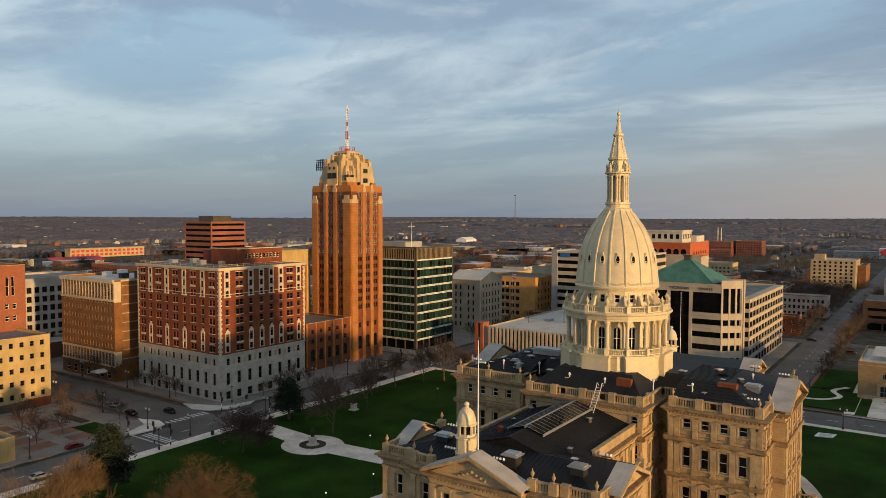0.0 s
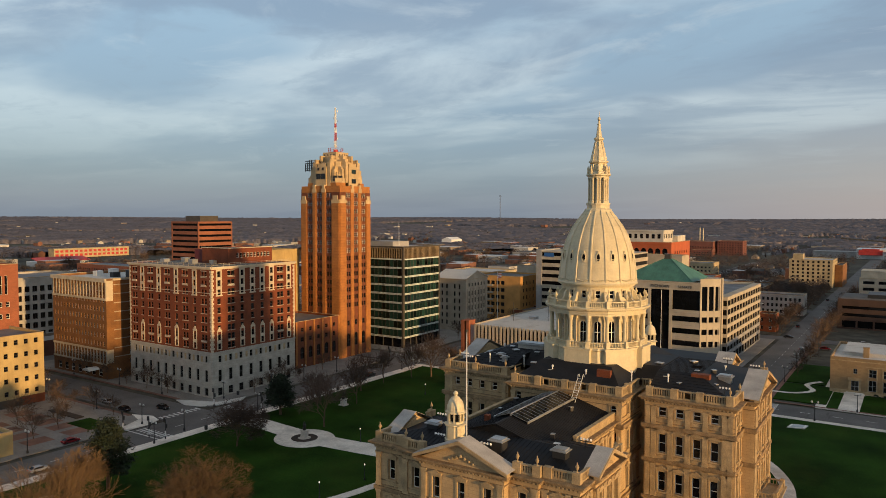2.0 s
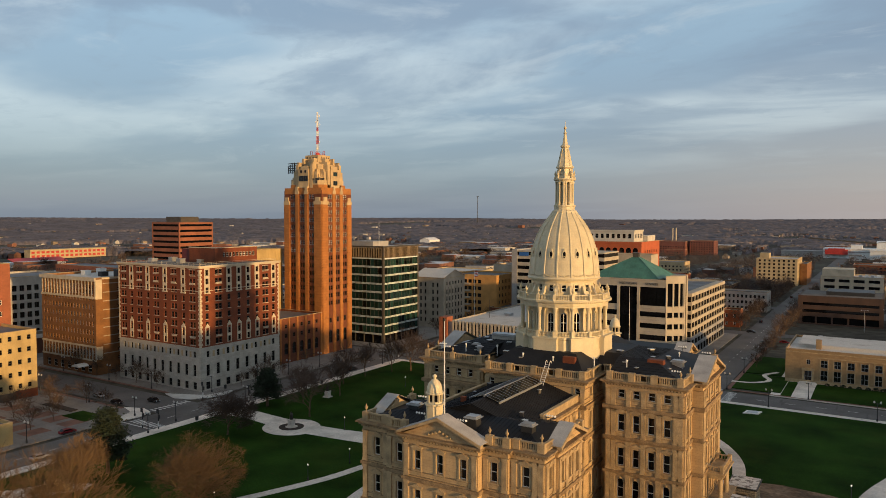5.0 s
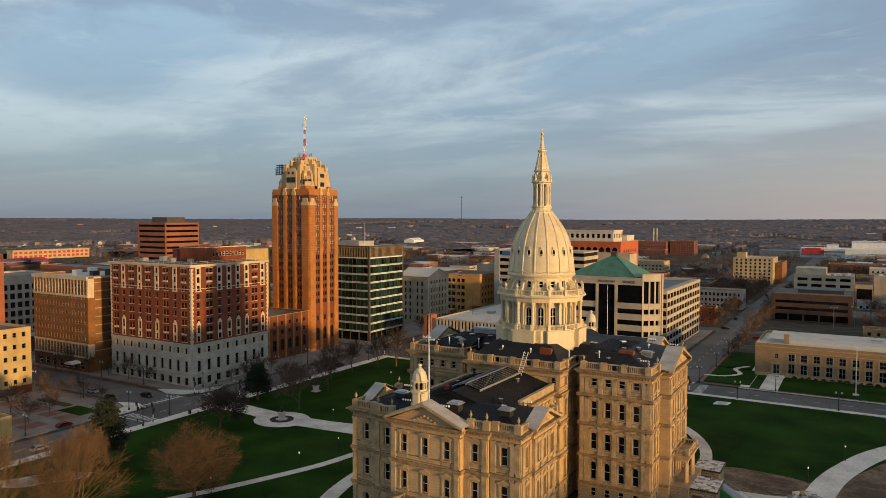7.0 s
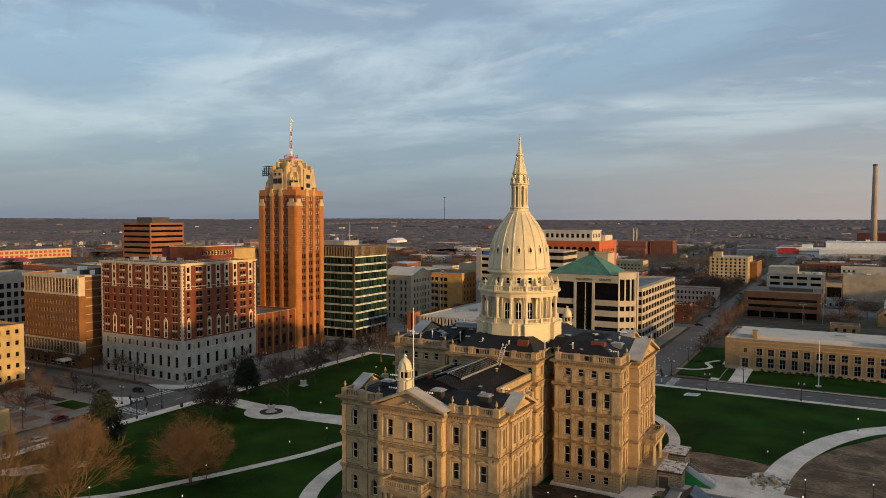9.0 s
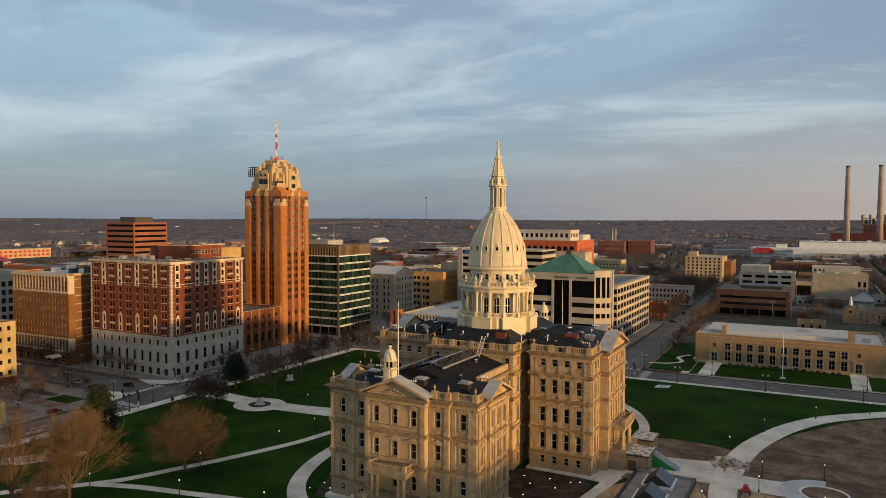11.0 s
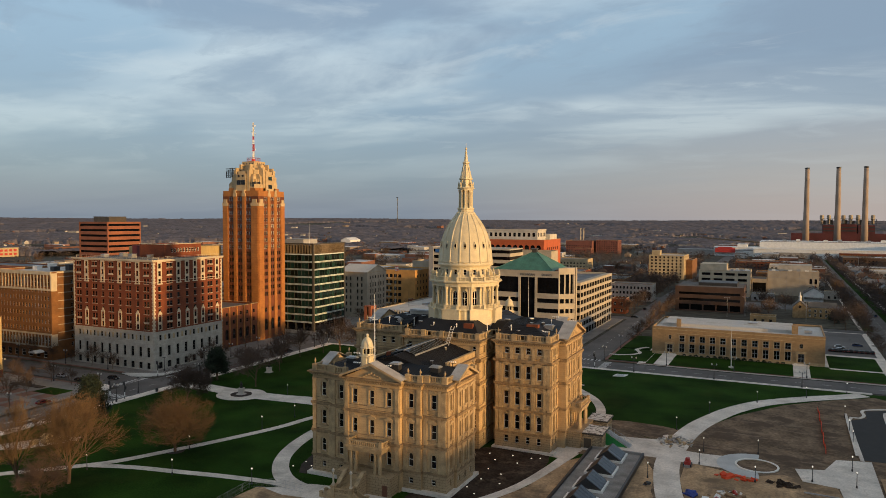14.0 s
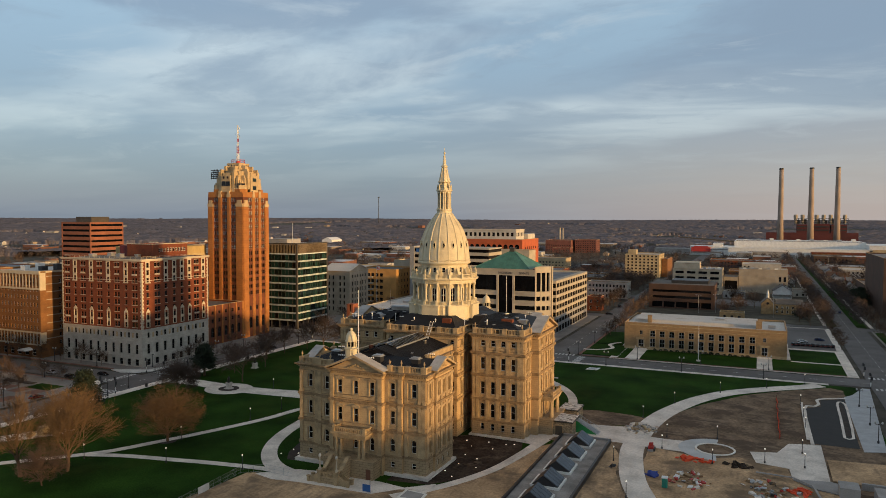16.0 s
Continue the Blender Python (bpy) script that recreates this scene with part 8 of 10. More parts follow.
BIG = [(109, 96.4), (103, 90.8), (94.2, 84.2), (85.6, 76.9), (77.2, 68.2), (69.8, 56.0), (64.6, 43.2), (60.4, 28.8), (58.0, 11.5), (57.7, -3.8), (58.9, -15.3), (61.6, -29), (65.3, -39.9), (71, -53), (80, -70)]
ribbon("path_great_curve", BIG, [5.6, 5.4, 5.6, 5.8, 5.9, 5.9, 5.9, 6.0, 6.2, 6.0, 6.0, 6, 6.2, 6.2, 6.2], 0.10, CONCRETE, "broad new concrete path in a sweeping curve")
ribbon("path_west_entrance", [(34, 3), (42, 4), (50, 5), (57, 6)], [16, 15, 15, 17], 0.088, CONCRETE, "pale concrete apron before the west door")
ribbon("path_west_round", [(12, 66), (19, 59), (26, 49.5), (31, 38), (33.2, 26)], 3.0, 0.075, CONCRETE, "curved narrow concrete walk on the lawn")
flat("soil_lawn_edge", [(33, 26), (36, 21), (50, 14), (56, 16), (58, 25), (52, 27), (42, 28)], 0.045, SOIL, "strip of bare soil beside the lawn", "soil")
flat("soil_west", [(66, 32), (69, 38), (76.5, 49), (88, 66), (97, 76), (102, 78), (101, 60), (100, 16), (96, 14), (87, 8), (78, 12.5), (70, 9), (63, 11), (62, 20)], 0.055, SOIL, "wide bare churned soil", "soil")
flat("soil_south", [(61.8, -4), (64, -3), (69, -4.5), (76, -6.5), (84, -2), (88, -4), (95, -6), (96, -13), (104, -20), (125, -30), (125, -112), (77, -112), (80, -70), (72, -50), (65, -30), (62, -16)], 0.052, SAND, "sandy building ground with piled stuff", "soil")
flat("soil_far_corner", [(102.3, 79), (107, 84), (115.5, 91), (116, 80), (107.5, 75), (106, 67), (102.5, 65)], 0.058, SOIL, "bare soil between kerbs", "soil")
ribbon("path_ring_link", [(60, 1.8), (65, 1.4), (70.5, 1.6)], [9.4, 9.2, 9.6], 0.104, CONCRETE, "new concrete path to a round place")
RING = (78.0, 2.0)


def ring_flat(name, cx, cy, r0, r1, z, mat_, label, category, a0=0.0, a1=360.0):
    bm = bmesh.new()
    n = 48
    rows = []
    for k in range(n + 1):
        a = radians(a0 + (a1 - a0) * k / n)
        rows.append([bm.verts.new((cx + r * math.cos(a), cy + r * math.sin(a), h)) for r, h in ((r0, z), (r1, z), (r1, z - 0.2), (r0, z - 0.2))])
    for p, q in zip(rows, rows[1:]):
        for k in range(4):
            bm.faces.new((p[k], q[k], q[(k + 1) % 4], p[(k + 1) % 4]))
    bmesh.ops.recalc_face_normals(bm, faces=bm.faces)
    return structure(name, bm, mat_, label, category)


ring_flat("path_ring", RING[0], RING[1], 5.1, 9.3, 0.108, material("blue_grey_new_concrete", (0.50, 0.52, 0.53), 0.8, var=0.12, scale=0.3), "round new concrete walk about a soil circle", "path", 88, 275)
ring_flat("kerb_ring", RING[0], RING[1], 4.6, 5.1, 0.3, WHITE_TRIM, "pale round kerb", "kerb")
flat("soil_ring", [(RING[0] + 4.55 * math.cos(2 * math.pi * k / 24), RING[1] + 4.55 * math.sin(2 * math.pi * k / 24)) for k in range(24)], 0.12, SOIL, "round bed of bare soil", "soil")
flat("path_west_plaza", [(96, 15.5), (101, 17), (104, 17.5), (104, -12), (100, -14.5), (96, -13.5), (95.5, -6), (88, -4.5), (86.5, 4), (93, 6)], 0.10, CONCRETE, "pale concrete plaza with raised edges", "path")
flat("road_new_lot", [(102.2, 18.5), (102.2, 58), (105, 61), (107, 63), (107.5, 72), (115, 77), (113.4, 18.5)], 0.06, ASPHALT_NEW, "fresh black asphalt drive", "road")
ribbon("kerb_lot", [(102, 17.5), (102, 58), (105, 62), (106.6, 66), (107, 73), (115.4, 78)], 0.9, 0.2, CONCRETE, "pale new kerb", "kerb", smooth=3)
ribbon("kerb_lot_island", [(110.6, 28), (111.6, 50), (112.2, 68), (113.2, 72), (114.6, 69), (114, 50), (112.8, 28), (110.6, 28)], 0.7, 0.2, CONCRETE, "pale kerb round a narrow bed", "kerb", smooth=2)
flat("bed_lot_island", [(111.2, 30), (112.2, 68), (113.4, 70), (113.9, 66), (112.6, 30)], 0.10, BED, "narrow dark bed between kerbs", "planting bed")
flat("pavement_walnut_side", [(115.2, 80), (118, 84), (122.5, 97), (125, 97), (119.5, 18), (114, 16)], 0.11, material("pale_blue_grey_concrete", (0.40, 0.42, 0.44), 0.8, var=0.15), "new pale pavement beside the street", "pavement")
ribbon("wall_soil_edge", [(101, 20), (101.2, 45), (101.4, 64)], 0.7, 0.7, CONCRETE, "low pale retaining wall", "wall", smooth=1)
ribbon("wall_terrace", [(88, -14), (96, -14.5), (100, -18.5), (101, -26)], 0.5, 0.9, GREY_PANEL, "low grey retaining wall", "wall", smooth=1)
flat("terrace_steps", [(96, -14.2), (104, -12.5), (109, -15.5), (108, -21), (100.5, -19)], 0.35, GREY_PANEL, "grey stone terrace steps under construction", "terrace")
flat("underpass_deck", [(104.5, -12), (104.5, 4), (124, 6), (124, -14)], 0.5, SAND, "unfinished sand-covered deck", "terrace")
for x0, x1, y0, y1, h in ((105, 109, -22, -17, 2.4), (112, 124, -24, -18, 2.2), (110, 124, -14.6, -14, 1.6)):
    structure("wall_underpass", boxes((x0, x1, y0, y1, 0, h)), GREY_PANEL, "grey concrete wall of an unfinished underpass", "wall")
flat("hatch_frame", [(24.2, 87.4), (28.6, 88.4), (29.2, 92.2), (24.8, 91.4)], 0.3, WHITE_TRIM, "pale framed ground hatch in the lawn", "hatch")
flat("hatch_cover", [(24.9, 88.2), (28.0, 88.9), (28.5, 91.6), (25.4, 91.0)], 0.34, GALV, "grey ground hatch cover", "hatch")
flat("stone_bench_slab", [(11, 68), (18, 66.2), (18.2, 67.2), (11.2, 69)], 0.4, CONCRETE, "long pale stone slab on the lawn", "slab")
# round the library and beside the streets
flat("lawn_library_front", rect(31.2, 120, 118.5, 143.6), 0.09, GRASS, "green lawn before the library", "lawn")
flat("lawn_library_west", rect(101, 120, 143.8, 172), 0.092, GRASS, "green lawn beside the library", "lawn")
flat("pavement_library", rect(28, 124, 117, 250), 0.05, CONCRETE, "pale pavement round the library", "pavement")
flat("lawn_library_east", rect(14.5, 31, 122, 150), 0.094, GRASS, "green lawn with winding walks", "lawn")
ribbon("path_library_east", [(13, 133), (20, 134), (25, 141), (22, 150), (26, 158)], 1.8, 0.11, CONCRETE, "winding narrow concrete walk")
flat("lawn_library_back", rect(14.5, 28, 152, 190), 0.096, GRASS, "green lawn beside the street", "lawn")
flat("parking_library", rect(101, 122, 176, 248), 0.08, ASPHALT, "asphalt car park behind the library", "car park")
for f in (0.11, 0.872):
    x = 29.9 + 69.5 * f
    flat("path_library_door", rect(x - 3, x + 3, 118, 143), 0.105, CONCRETE, "pale concrete walk to the library door", "path")
ribbon("path_walnut_walk", [(122.5, 118), (122.5, 246)], 2.4, 0.115, CONCRETE, "straight pale pavement", "pavement", smooth=1)
ribbon("path_library_west", [(101, 141), (122, 141)], 2.0, 0.118, CONCRETE, "straight narrow walk through the lawn", "path", smooth=1)
flat("lawn_walnut_far", rect(145, 149, 118, 246), 0.10, GRASS, "green verge beside the street", "lawn")
ribbon("pavement_walnut_far", [(151, 118), (151, 246)], 2.0, 0.11, CONCRETE, "straight pale pavement", "pavement", smooth=1)
flat("verge_walnut_far", rect(152.5, 190, 118, 246), 0.095, GRASS, "green plot across the street", "lawn")
flat("verge_walnut_south", rect(124, 128.6, 262.5, 1020), 0.03, GRASS, "green verge beside the narrow street", "lawn")
flat("verge_walnut_south_far", rect(138.6, 144, 262.5, 1020), 0.03, GRASS, "green verge beside the narrow street", "lawn")
ribbon("pavement_walnut_south", [(122.6, 263), (122.6, 1020)], 1.8, 0.075, CONCRETE, "straight pale pavement", "pavement", smooth=1)
ribbon("pavement_walnut_south_far", [(146, 263), (146, 1020)], 1.8, 0.075, CONCRETE, "straight pale pavement", "pavement", smooth=1)
flat("lawn_gardens", rect(148, 250, 385.5, 560), 0.11, GRASS, "green house gardens beside the street", "lawn")
flat("parking_offices", rect(16, 122, 346, 371), 0.075, ASPHALT, "asphalt car park behind the offices", "car park")
# hotel side: brick strips, planters, corner islands
ribbon("paver_strip_hotel", [(-232, 9.2), (-150, 9.2)], 1.2, 0.10, PAVER, "brick-red paver strip at the kerb", "pavement", smooth=1)
ribbon("paver_strip_north", [(-232, -11.6), (-145, -11.6)], 1.2, 0.10, PAVER, "brick-red paver strip at the kerb", "pavement", smooth=1)
flat("corner_island_hotel", [(-150, 8), (-142, 5.5), (-136, 7.5), (-132.6, 12), (-131.6, 20), (-134, 24), (-136, 14)], 0.10, material("new_white_concrete", (0.56, 0.55, 0.52), 0.8, var=0.12), "white new concrete street corner", "pavement")
flat("corner_island_north", [(-146, -10.5), (-139, -8), (-134, -9.5), (-132, -14), (-132.4, -21), (-135.5, -21), (-139, -13)], 0.10, CONCRETE, "white concrete street corner", "pavement")
for k in range(5):
    for j in range(2):
        flat("paver_field", rect(-178 + 8 * k, -172.5 + 8 * k, -44 + 11 * j, -37 + 11 * j), 0.075, PAVER, "red paver field in a plaza", "pavement")
ribbon("paver_strip_townsend", [(14.2, 119), (14.2, 246)], 1.4, 0.098, PAVER, "brick-red paver strip at the kerb", "pavement", smooth=1)
ribbon("paver_strip_allegan", [(16, 117.9), (120, 117.9)], 1.1, 0.102, PAVER, "brick-red paver strip at the kerb", "pavement", smooth=1)
flat("path_west_corner", [(27.5, -13.3), (30.2, -13.4), (33, -14), (36, -6), (36, 12), (33, 24), (30, 24), (30, 5)], 0.082, CONCRETE, "pale concrete apron at the corner of the walls", "path")
flat("lawn_plaza", rect(-153, -141, -27, -20), 0.12, GRASS, "small green bed in the plaza", "lawn")
flat("bed_plaza", rect(-171, -155, -23, -20.5), 0.3, BED, "raised dark planting bed", "planting bed")
# road paint
pb = bmesh.new()
for k in range(9):
    box(pb, -130 + k * 1.5, -129.2 + k * 1.5, -19.5, -16.5, -0.1, -0.045)
    box(pb, -130 + k * 1.5, -129.2 + k * 1.5, 10.5, 13.5, -0.1, -0.045)
for k in range(9):
    box(pb, -136.5, -133.5, -8 + k * 1.6, -7.2 + k * 1.6, -0.1, -0.048)
for k in range(10):
    box(pb, 127 + k * 1.5, 127.8 + k * 1.5, 96.5, 99.5, -0.1, -0.05)
    box(pb, 127 + k * 1.5, 127.8 + k * 1.5, 116.5, 119.5, -0.1, -0.05)
for k in range(40):
    box(pb, 133.9, 134.1, 125 + k * 9, 128 + k * 9, -0.1, -0.05)
    box(pb, -124.1, -123.9, -110 + k * 9, -107 + k * 9, -0.1, -0.045)
    box(pb, 5.4, 5.6, 125 + k * 9, 128 + k * 9, -0.12, -0.055)
    box(pb, -110 + k * 9, -107 + k * 9, 107.9, 108.1, -0.1, -0.05)
for k in range(9):
    box(pb, -1 + k * 1.6, -0.2 + k * 1.6, 115.2, 118.2, -0.12, -0.055)
    box(pb, 15, 18, 101.8 + k * 1.5, 102.6 + k * 1.5, -0.1, -0.05)
    box(pb, -7, -4, 101.8 + k * 1.5, 102.6 + k * 1.5, -0.1, -0.05)
box(pb, -133, -116.8, -21.2, -20.7, -0.1, -0.045)
tagged(structure("road_markings", pb, ROAD_PAINT, "worn white crossing bars and lane dashes", "road paint"), kind="stuff")


# ---- trees ----
def grow(seed, height, spread, levels, kids, lean=0.0, first=0.28, droop=0.0, thick=0.020):
    """Limbs of a bare tree as lists: (start, end, radius, radius, level)."""
    rnd = random.Random(seed)
    out = []

    def limb(p, d, length, r, lv):
        segs = 3 if lv < 2 else 2
        q = Vector(p)
        pts = [(q.copy(), r)]
        dd = Vector(d)
        for s in range(segs):
            dd = (dd + Vector((rnd.uniform(-1, 1), rnd.uniform(-1, 1), rnd.uniform(-0.4, 0.8))) * (0.10 if lv == 0 else 0.22) + Vector((0, 0, -droop * (lv > 1)))).normalized()
            q2 = q + dd * (length / segs)
            r2 = r * (1 - 0.35 * (s + 1) / segs)
            out.append((q.copy(), q2.copy(), pts[-1][1], r2, lv))
            q = q2
            pts.append((q.copy(), r2))
        if lv >= levels:
            return
        n = kids[min(lv, len(kids) - 1)]
        for k in range(n):
            t = 1.0 if k == 0 else (0.35 + 0.65 * rnd.random() if lv else (first + (1 - first) * (k + rnd.random()) / n))
            i = min(int(t * segs), segs - 1)
            base = pts[i][0].lerp(pts[i + 1][0], t * segs - i)
            a = rnd.uniform(0, 2 * math.pi) if lv else 2 * math.pi * k * 0.381966 * 1.0 + rnd.uniform(-0.4, 0.4)
            side = dd.orthogonal().normalized()
            side.rotate(Matrix.Rotation(a, 3, dd))
            open_ = (spread * rnd.uniform(0.75, 1.25)) if k else spread * 0.35
            nd = (dd + side * open_).normalized()
            limb(base, nd, length * rnd.uniform(0.62, 0.86) * (1.15 if lv == 0 else 1.0), pts[i + 1][1] * (0.66 if lv else 0.55), lv + 1)
    limb((0, 0, -0.2), (lean, 0, 1), height * 0.34, height * thick, 0)
    return out


def twig_mesh(name, limbs, mat_, lo, hi, minr):
    """Three-sided tapered rods for the limbs of the levels lo to hi."""
    verts, faces = [], []
    for a, b, r0, r1, lv in limbs:
        if not lo <= lv <= hi:
            continue
        w = (b - a).normalized()
        u = w.orthogonal().normalized()
        v = w.cross(u)
        n = 6 if lv < 2 else 3
        base = len(verts)
        for p, r in ((a, max(r0, minr)), (b, max(r1, minr * 0.8))):
            for k in range(n):
                t = 2 * math.pi * k / n
                verts.append(p + u * (r * math.cos(t)) + v * (r * math.sin(t)))
        for k in range(n):
            faces.append((base + k, base + (k + 1) % n, base + n + (k + 1) % n, base + n + k))
    me = bpy.data.meshes.new(name)
    me.from_pydata([tuple(q) for q in verts], [], faces)
    me.materials.append(mat_)
    return me


def bare_tree(label, seed, height, spread, levels, kids, crown_mat, minr=0.03, at=(0, 0, 0), group="", width=None, full=0, **more):
    limbs = grow(seed, height, spread, levels, kids, **more)
    top = max(b.z for a, b, *_ in limbs)
    xs = sorted(b.x for a, b, *_ in limbs)
    ys = sorted(b.y for a, b, *_ in limbs)
    cut = len(xs) // 50
    wide = max(xs[-1 - cut] - xs[cut], ys[-1 - cut] - ys[cut])
    kz, kx = height / top, (width or height * 0.8) / wide

    def fit(p):
        return Vector((p.x * kx, p.y * kx, p.z * kz))
    limbs = [(fit(a), fit(b), r0 * kz, r1 * kz, lv) for a, b, r0, r1, lv in limbs]
    if full:
        # draw stray ends in to a rounded crown and add fine twigs at the ends
        zc, ax, az = height * 0.53, (width or height * 0.8) * 0.53, height * 0.47

        def pull(p):
            q = Vector((p.x / ax, p.y / ax, (p.z - zc) / az))
            d = q.length
            if d > 0.8:
                q *= (0.8 + 0.22 * math.tanh((d - 0.8) * 2.2)) / d
            return Vector((q.x * ax, q.y * ax, zc + q.z * az))
        limbs = [(a, b, r0, r1, lv) if lv < 2 else (pull(a), pull(b), r0, r1, lv) for a, b, r0, r1, lv in limbs]
        rn = random.Random(seed)
        for a, b, r0, r1, lv in [q for q in limbs if q[4] == levels]:
            for _ in range(full):
                p = a.lerp(b, rn.random())
                out_ = Vector((p.x, p.y, (p.z - zc) * 0.8 + 2.5)).normalized()
                e = p + (out_ * 0.8 + Vector((rn.gauss(0, 0.6), rn.gauss(0, 0.6), rn.gauss(0, 0.5)))) * rn.uniform(0.35, 0.8)
                limbs.append((p, e, minr * 0.75, minr * 0.5, levels + 1))
    t = thing("tree", label, "tree", group, at=at)
    place("trunk", twig_mesh("trunk", limbs, BARK, 0, 3, 0.045), t, pose(*at))
    place("crown", twig_mesh("crown", limbs, crown_mat, 4, 9, minr), t, pose(*at))
    return t


bare_tree("broad bare tree with dense reddish twigs on the lawn", 11, 17.5, 0.95, 6, (9, 5, 4, 4, 3, 3), TWIG, 0.016, at=(-59.6, -52.4, 0), width=21.5, thick=0.032, first=0.22, full=1)
bare_tree("tall bare tree with rising reddish limbs", 23, 22, 0.62, 6, (7, 5, 4, 4, 4, 3), TWIG, 0.018, at=(-64, -80, 0), width=15.5, thick=0.026)
bare_tree("tall bare tree with thin reddish limbs", 31, 22, 0.55, 6, (6, 4, 4, 4, 4, 3), TWIG, 0.018, at=(-71, -87, 0), width=12.5, thick=0.024)
bare_tree("low bushy bare tree with pale twigs", 41, 10, 1.0, 5, (8, 5, 4, 4, 3), TWIG_GREY, 0.018, at=(-61, -89, 0), width=12, first=0.1, full=1)
bare_tree("spreading bare tree with grey twigs on the lawn", 53, 13.5, 1.0, 5, (8, 5, 5, 4, 4), TWIG_GREY, 0.024, at=(-95, -13, 0), width=16, first=0.3, full=1)
bare_tree("bare tree with reddish twigs by the avenue", 67, 14, 0.8, 5, (7, 5, 5, 4, 4), TWIG, 0.024, at=(-90.5, -60, 0), width=14, full=1)
def evergreen(x, y, h, w, seed):
    """A dark pine: trunk, limbs and ragged clumps of needles."""
    ev = thing("evergreen_tree", "dark evergreen tree with a ragged clumped crown", "tree", "evergreens", at=(x, y, 0))
    rn = random.Random(seed)
    vs_, fs_, wood = [], [], lathe(bmesh.new(), [(0.45, -0.2), (0.35, h * 0.3), (0.1, h * 0.92)], 8, x=x, y=y)
    for k in range(70):
        z = h * (0.22 + 0.76 * (k + rn.random()) / 70)
        f = (z / h - 0.22) / 0.78
        reach = w * (0.55 + 0.5 * math.sin(min(1.0, f * 1.7 + 0.25) * math.pi * 0.8)) * (1.0 - f ** 2.2) * rn.uniform(0.55, 1.1) + 0.4
        a = k * 2.4 + rn.uniform(-0.5, 0.5)
        c = Vector((x + reach * math.cos(a), y + reach * math.sin(a), z + 0.12 * reach))
        rod(wood, (x, y, z - 0.3), c, 0.10, 0.03, n=3)
        for _ in range(150):
            p = c + Vector((rn.gauss(0, 0.75), rn.gauss(0, 0.75), rn.gauss(0, 0.36))) - Vector((math.cos(a), math.sin(a), 0)) * reach * 0.5 * rn.random() ** 1.5
            b = len(vs_)
            for q in range(3):
                vs_.append(tuple(p + Vector((rn.gauss(0, 0.26), rn.gauss(0, 0.26), rn.gauss(0, 0.18)))))
            fs_.append((b, b + 1, b + 2))
    part("trunk", wood, BARK, ev)
    me = bpy.data.meshes.new("crown")
    me.from_pydata(vs_, [], fs_)
    me.materials.append(NEEDLE)
    place("crown", me, ev)


evergreen(-95.5, -49, 15.6, 5.0, 5)
evergreen(-108, 15, 12, 4.2, 6)
evergreen(149, 338, 13, 5, 7)
evergreen(151, 358, 15, 5.5, 8)
evergreen(149, 378, 12, 5, 9)
evergreen(112, 290, 6, 4.5, 10)
avenue_a = bare_tree("tall dark bare tree beside the avenue", 71, 17, 0.75, 5, (6, 4, 4, 4, 3), TWIG_GREY, 0.035, at=(-88, 13, 0), group="lawn trees", thick=0.02)
avenue_b = bare_tree("slender dark bare tree beside the avenue", 83, 15, 0.6, 5, (6, 4, 4, 3, 3), TWIG_GREY, 0.035, at=(-97, 38, 0), group="lawn trees", thick=0.018)
for k, (x, y, s) in enumerate(((-101, 24, 0.9), (-107, 52, 0.95), (-104, 78, 1.05), (-99, 84, 1.1), (-93, 90, 0.9), (-86, 96, 0.9), (-110, 33, 0.8), (-80, 84, 0.85), (-108, 66, 1.0), (-76, 92, 0.95))):
    src = avenue_a if k % 2 else avenue_b
    c = copy_thing(src, pose(x, y, 0, 0, 0, 47 * k) @ Matrix.Diagonal((s, s, s, 1)))
street = bare_tree("small bare street tree in the pavement", 97, 7.5, 0.7, 4, (6, 4, 4, 3), TWIG_GREY, 0.03, at=(-142, 70, 0), group="street trees", thick=0.014)
spots = [(-136.5, 30 + 7 * k) for k in range(4)] + [(-160 - 12 * k, 12) for k in range(5)] + [(-150 - 11 * k, -14) for k in range(5)] + [(17, 165 + 13 * k) for k in range(24)] + [(-5, 262 + 14 * k) for k in range(18)] + [(123.5, 180 + 15 * k) for k in range(22)] + [(147, 120 + 15 * k) for k in range(26)] + [(-136.5, 162 + 12 * k) for k in range(6)] + [(-60 + 16 * k, 118) for k in range(4)] + [(-150, -31), (-146, -40), (-158, -25), (-168, -22), (-163, -36)]
for k, (x, y) in enumerate(spots):
    s = 0.75 + 0.6 * ((k * 37) % 11) / 10 + (0.5 if y > 240 else 0)
    copy_thing(street, pose(x, y, 0, 0, 0, 61 * k) @ Matrix.Diagonal((s, s, s, 1)))

# clipped shrubs along the library's foot
rn = random.Random(77)
vs_, fs_ = [], []
for k in range(420):
    a, e, q = rn.uniform(0, 6.283), rn.uniform(0, 1.4), 0.55 + 0.3 * rn.random()
    p = Vector((q * 1.1 * math.cos(a) * math.cos(e), q * 1.1 * math.sin(a) * math.cos(e), 0.1 + q * 1.0 * math.sin(e)))
    b = len(vs_)
    for j in range(3):
        vs_.append(tuple(p + Vector((rn.gauss(0, 0.10), rn.gauss(0, 0.10), rn.gauss(0, 0.08)))))
    fs_.append((b, b + 1, b + 2))
me = bpy.data.meshes.new("foliage")
me.from_pydata(vs_, [], fs_)
me.materials.append(NEEDLE)
shrub = thing("shrub", "small dark clipped shrub at the library wall", "shrub", "library shrubs", at=(44, 142.4, 0.09))
place("foliage", me, shrub, pose(44, 142.4, 0.09))
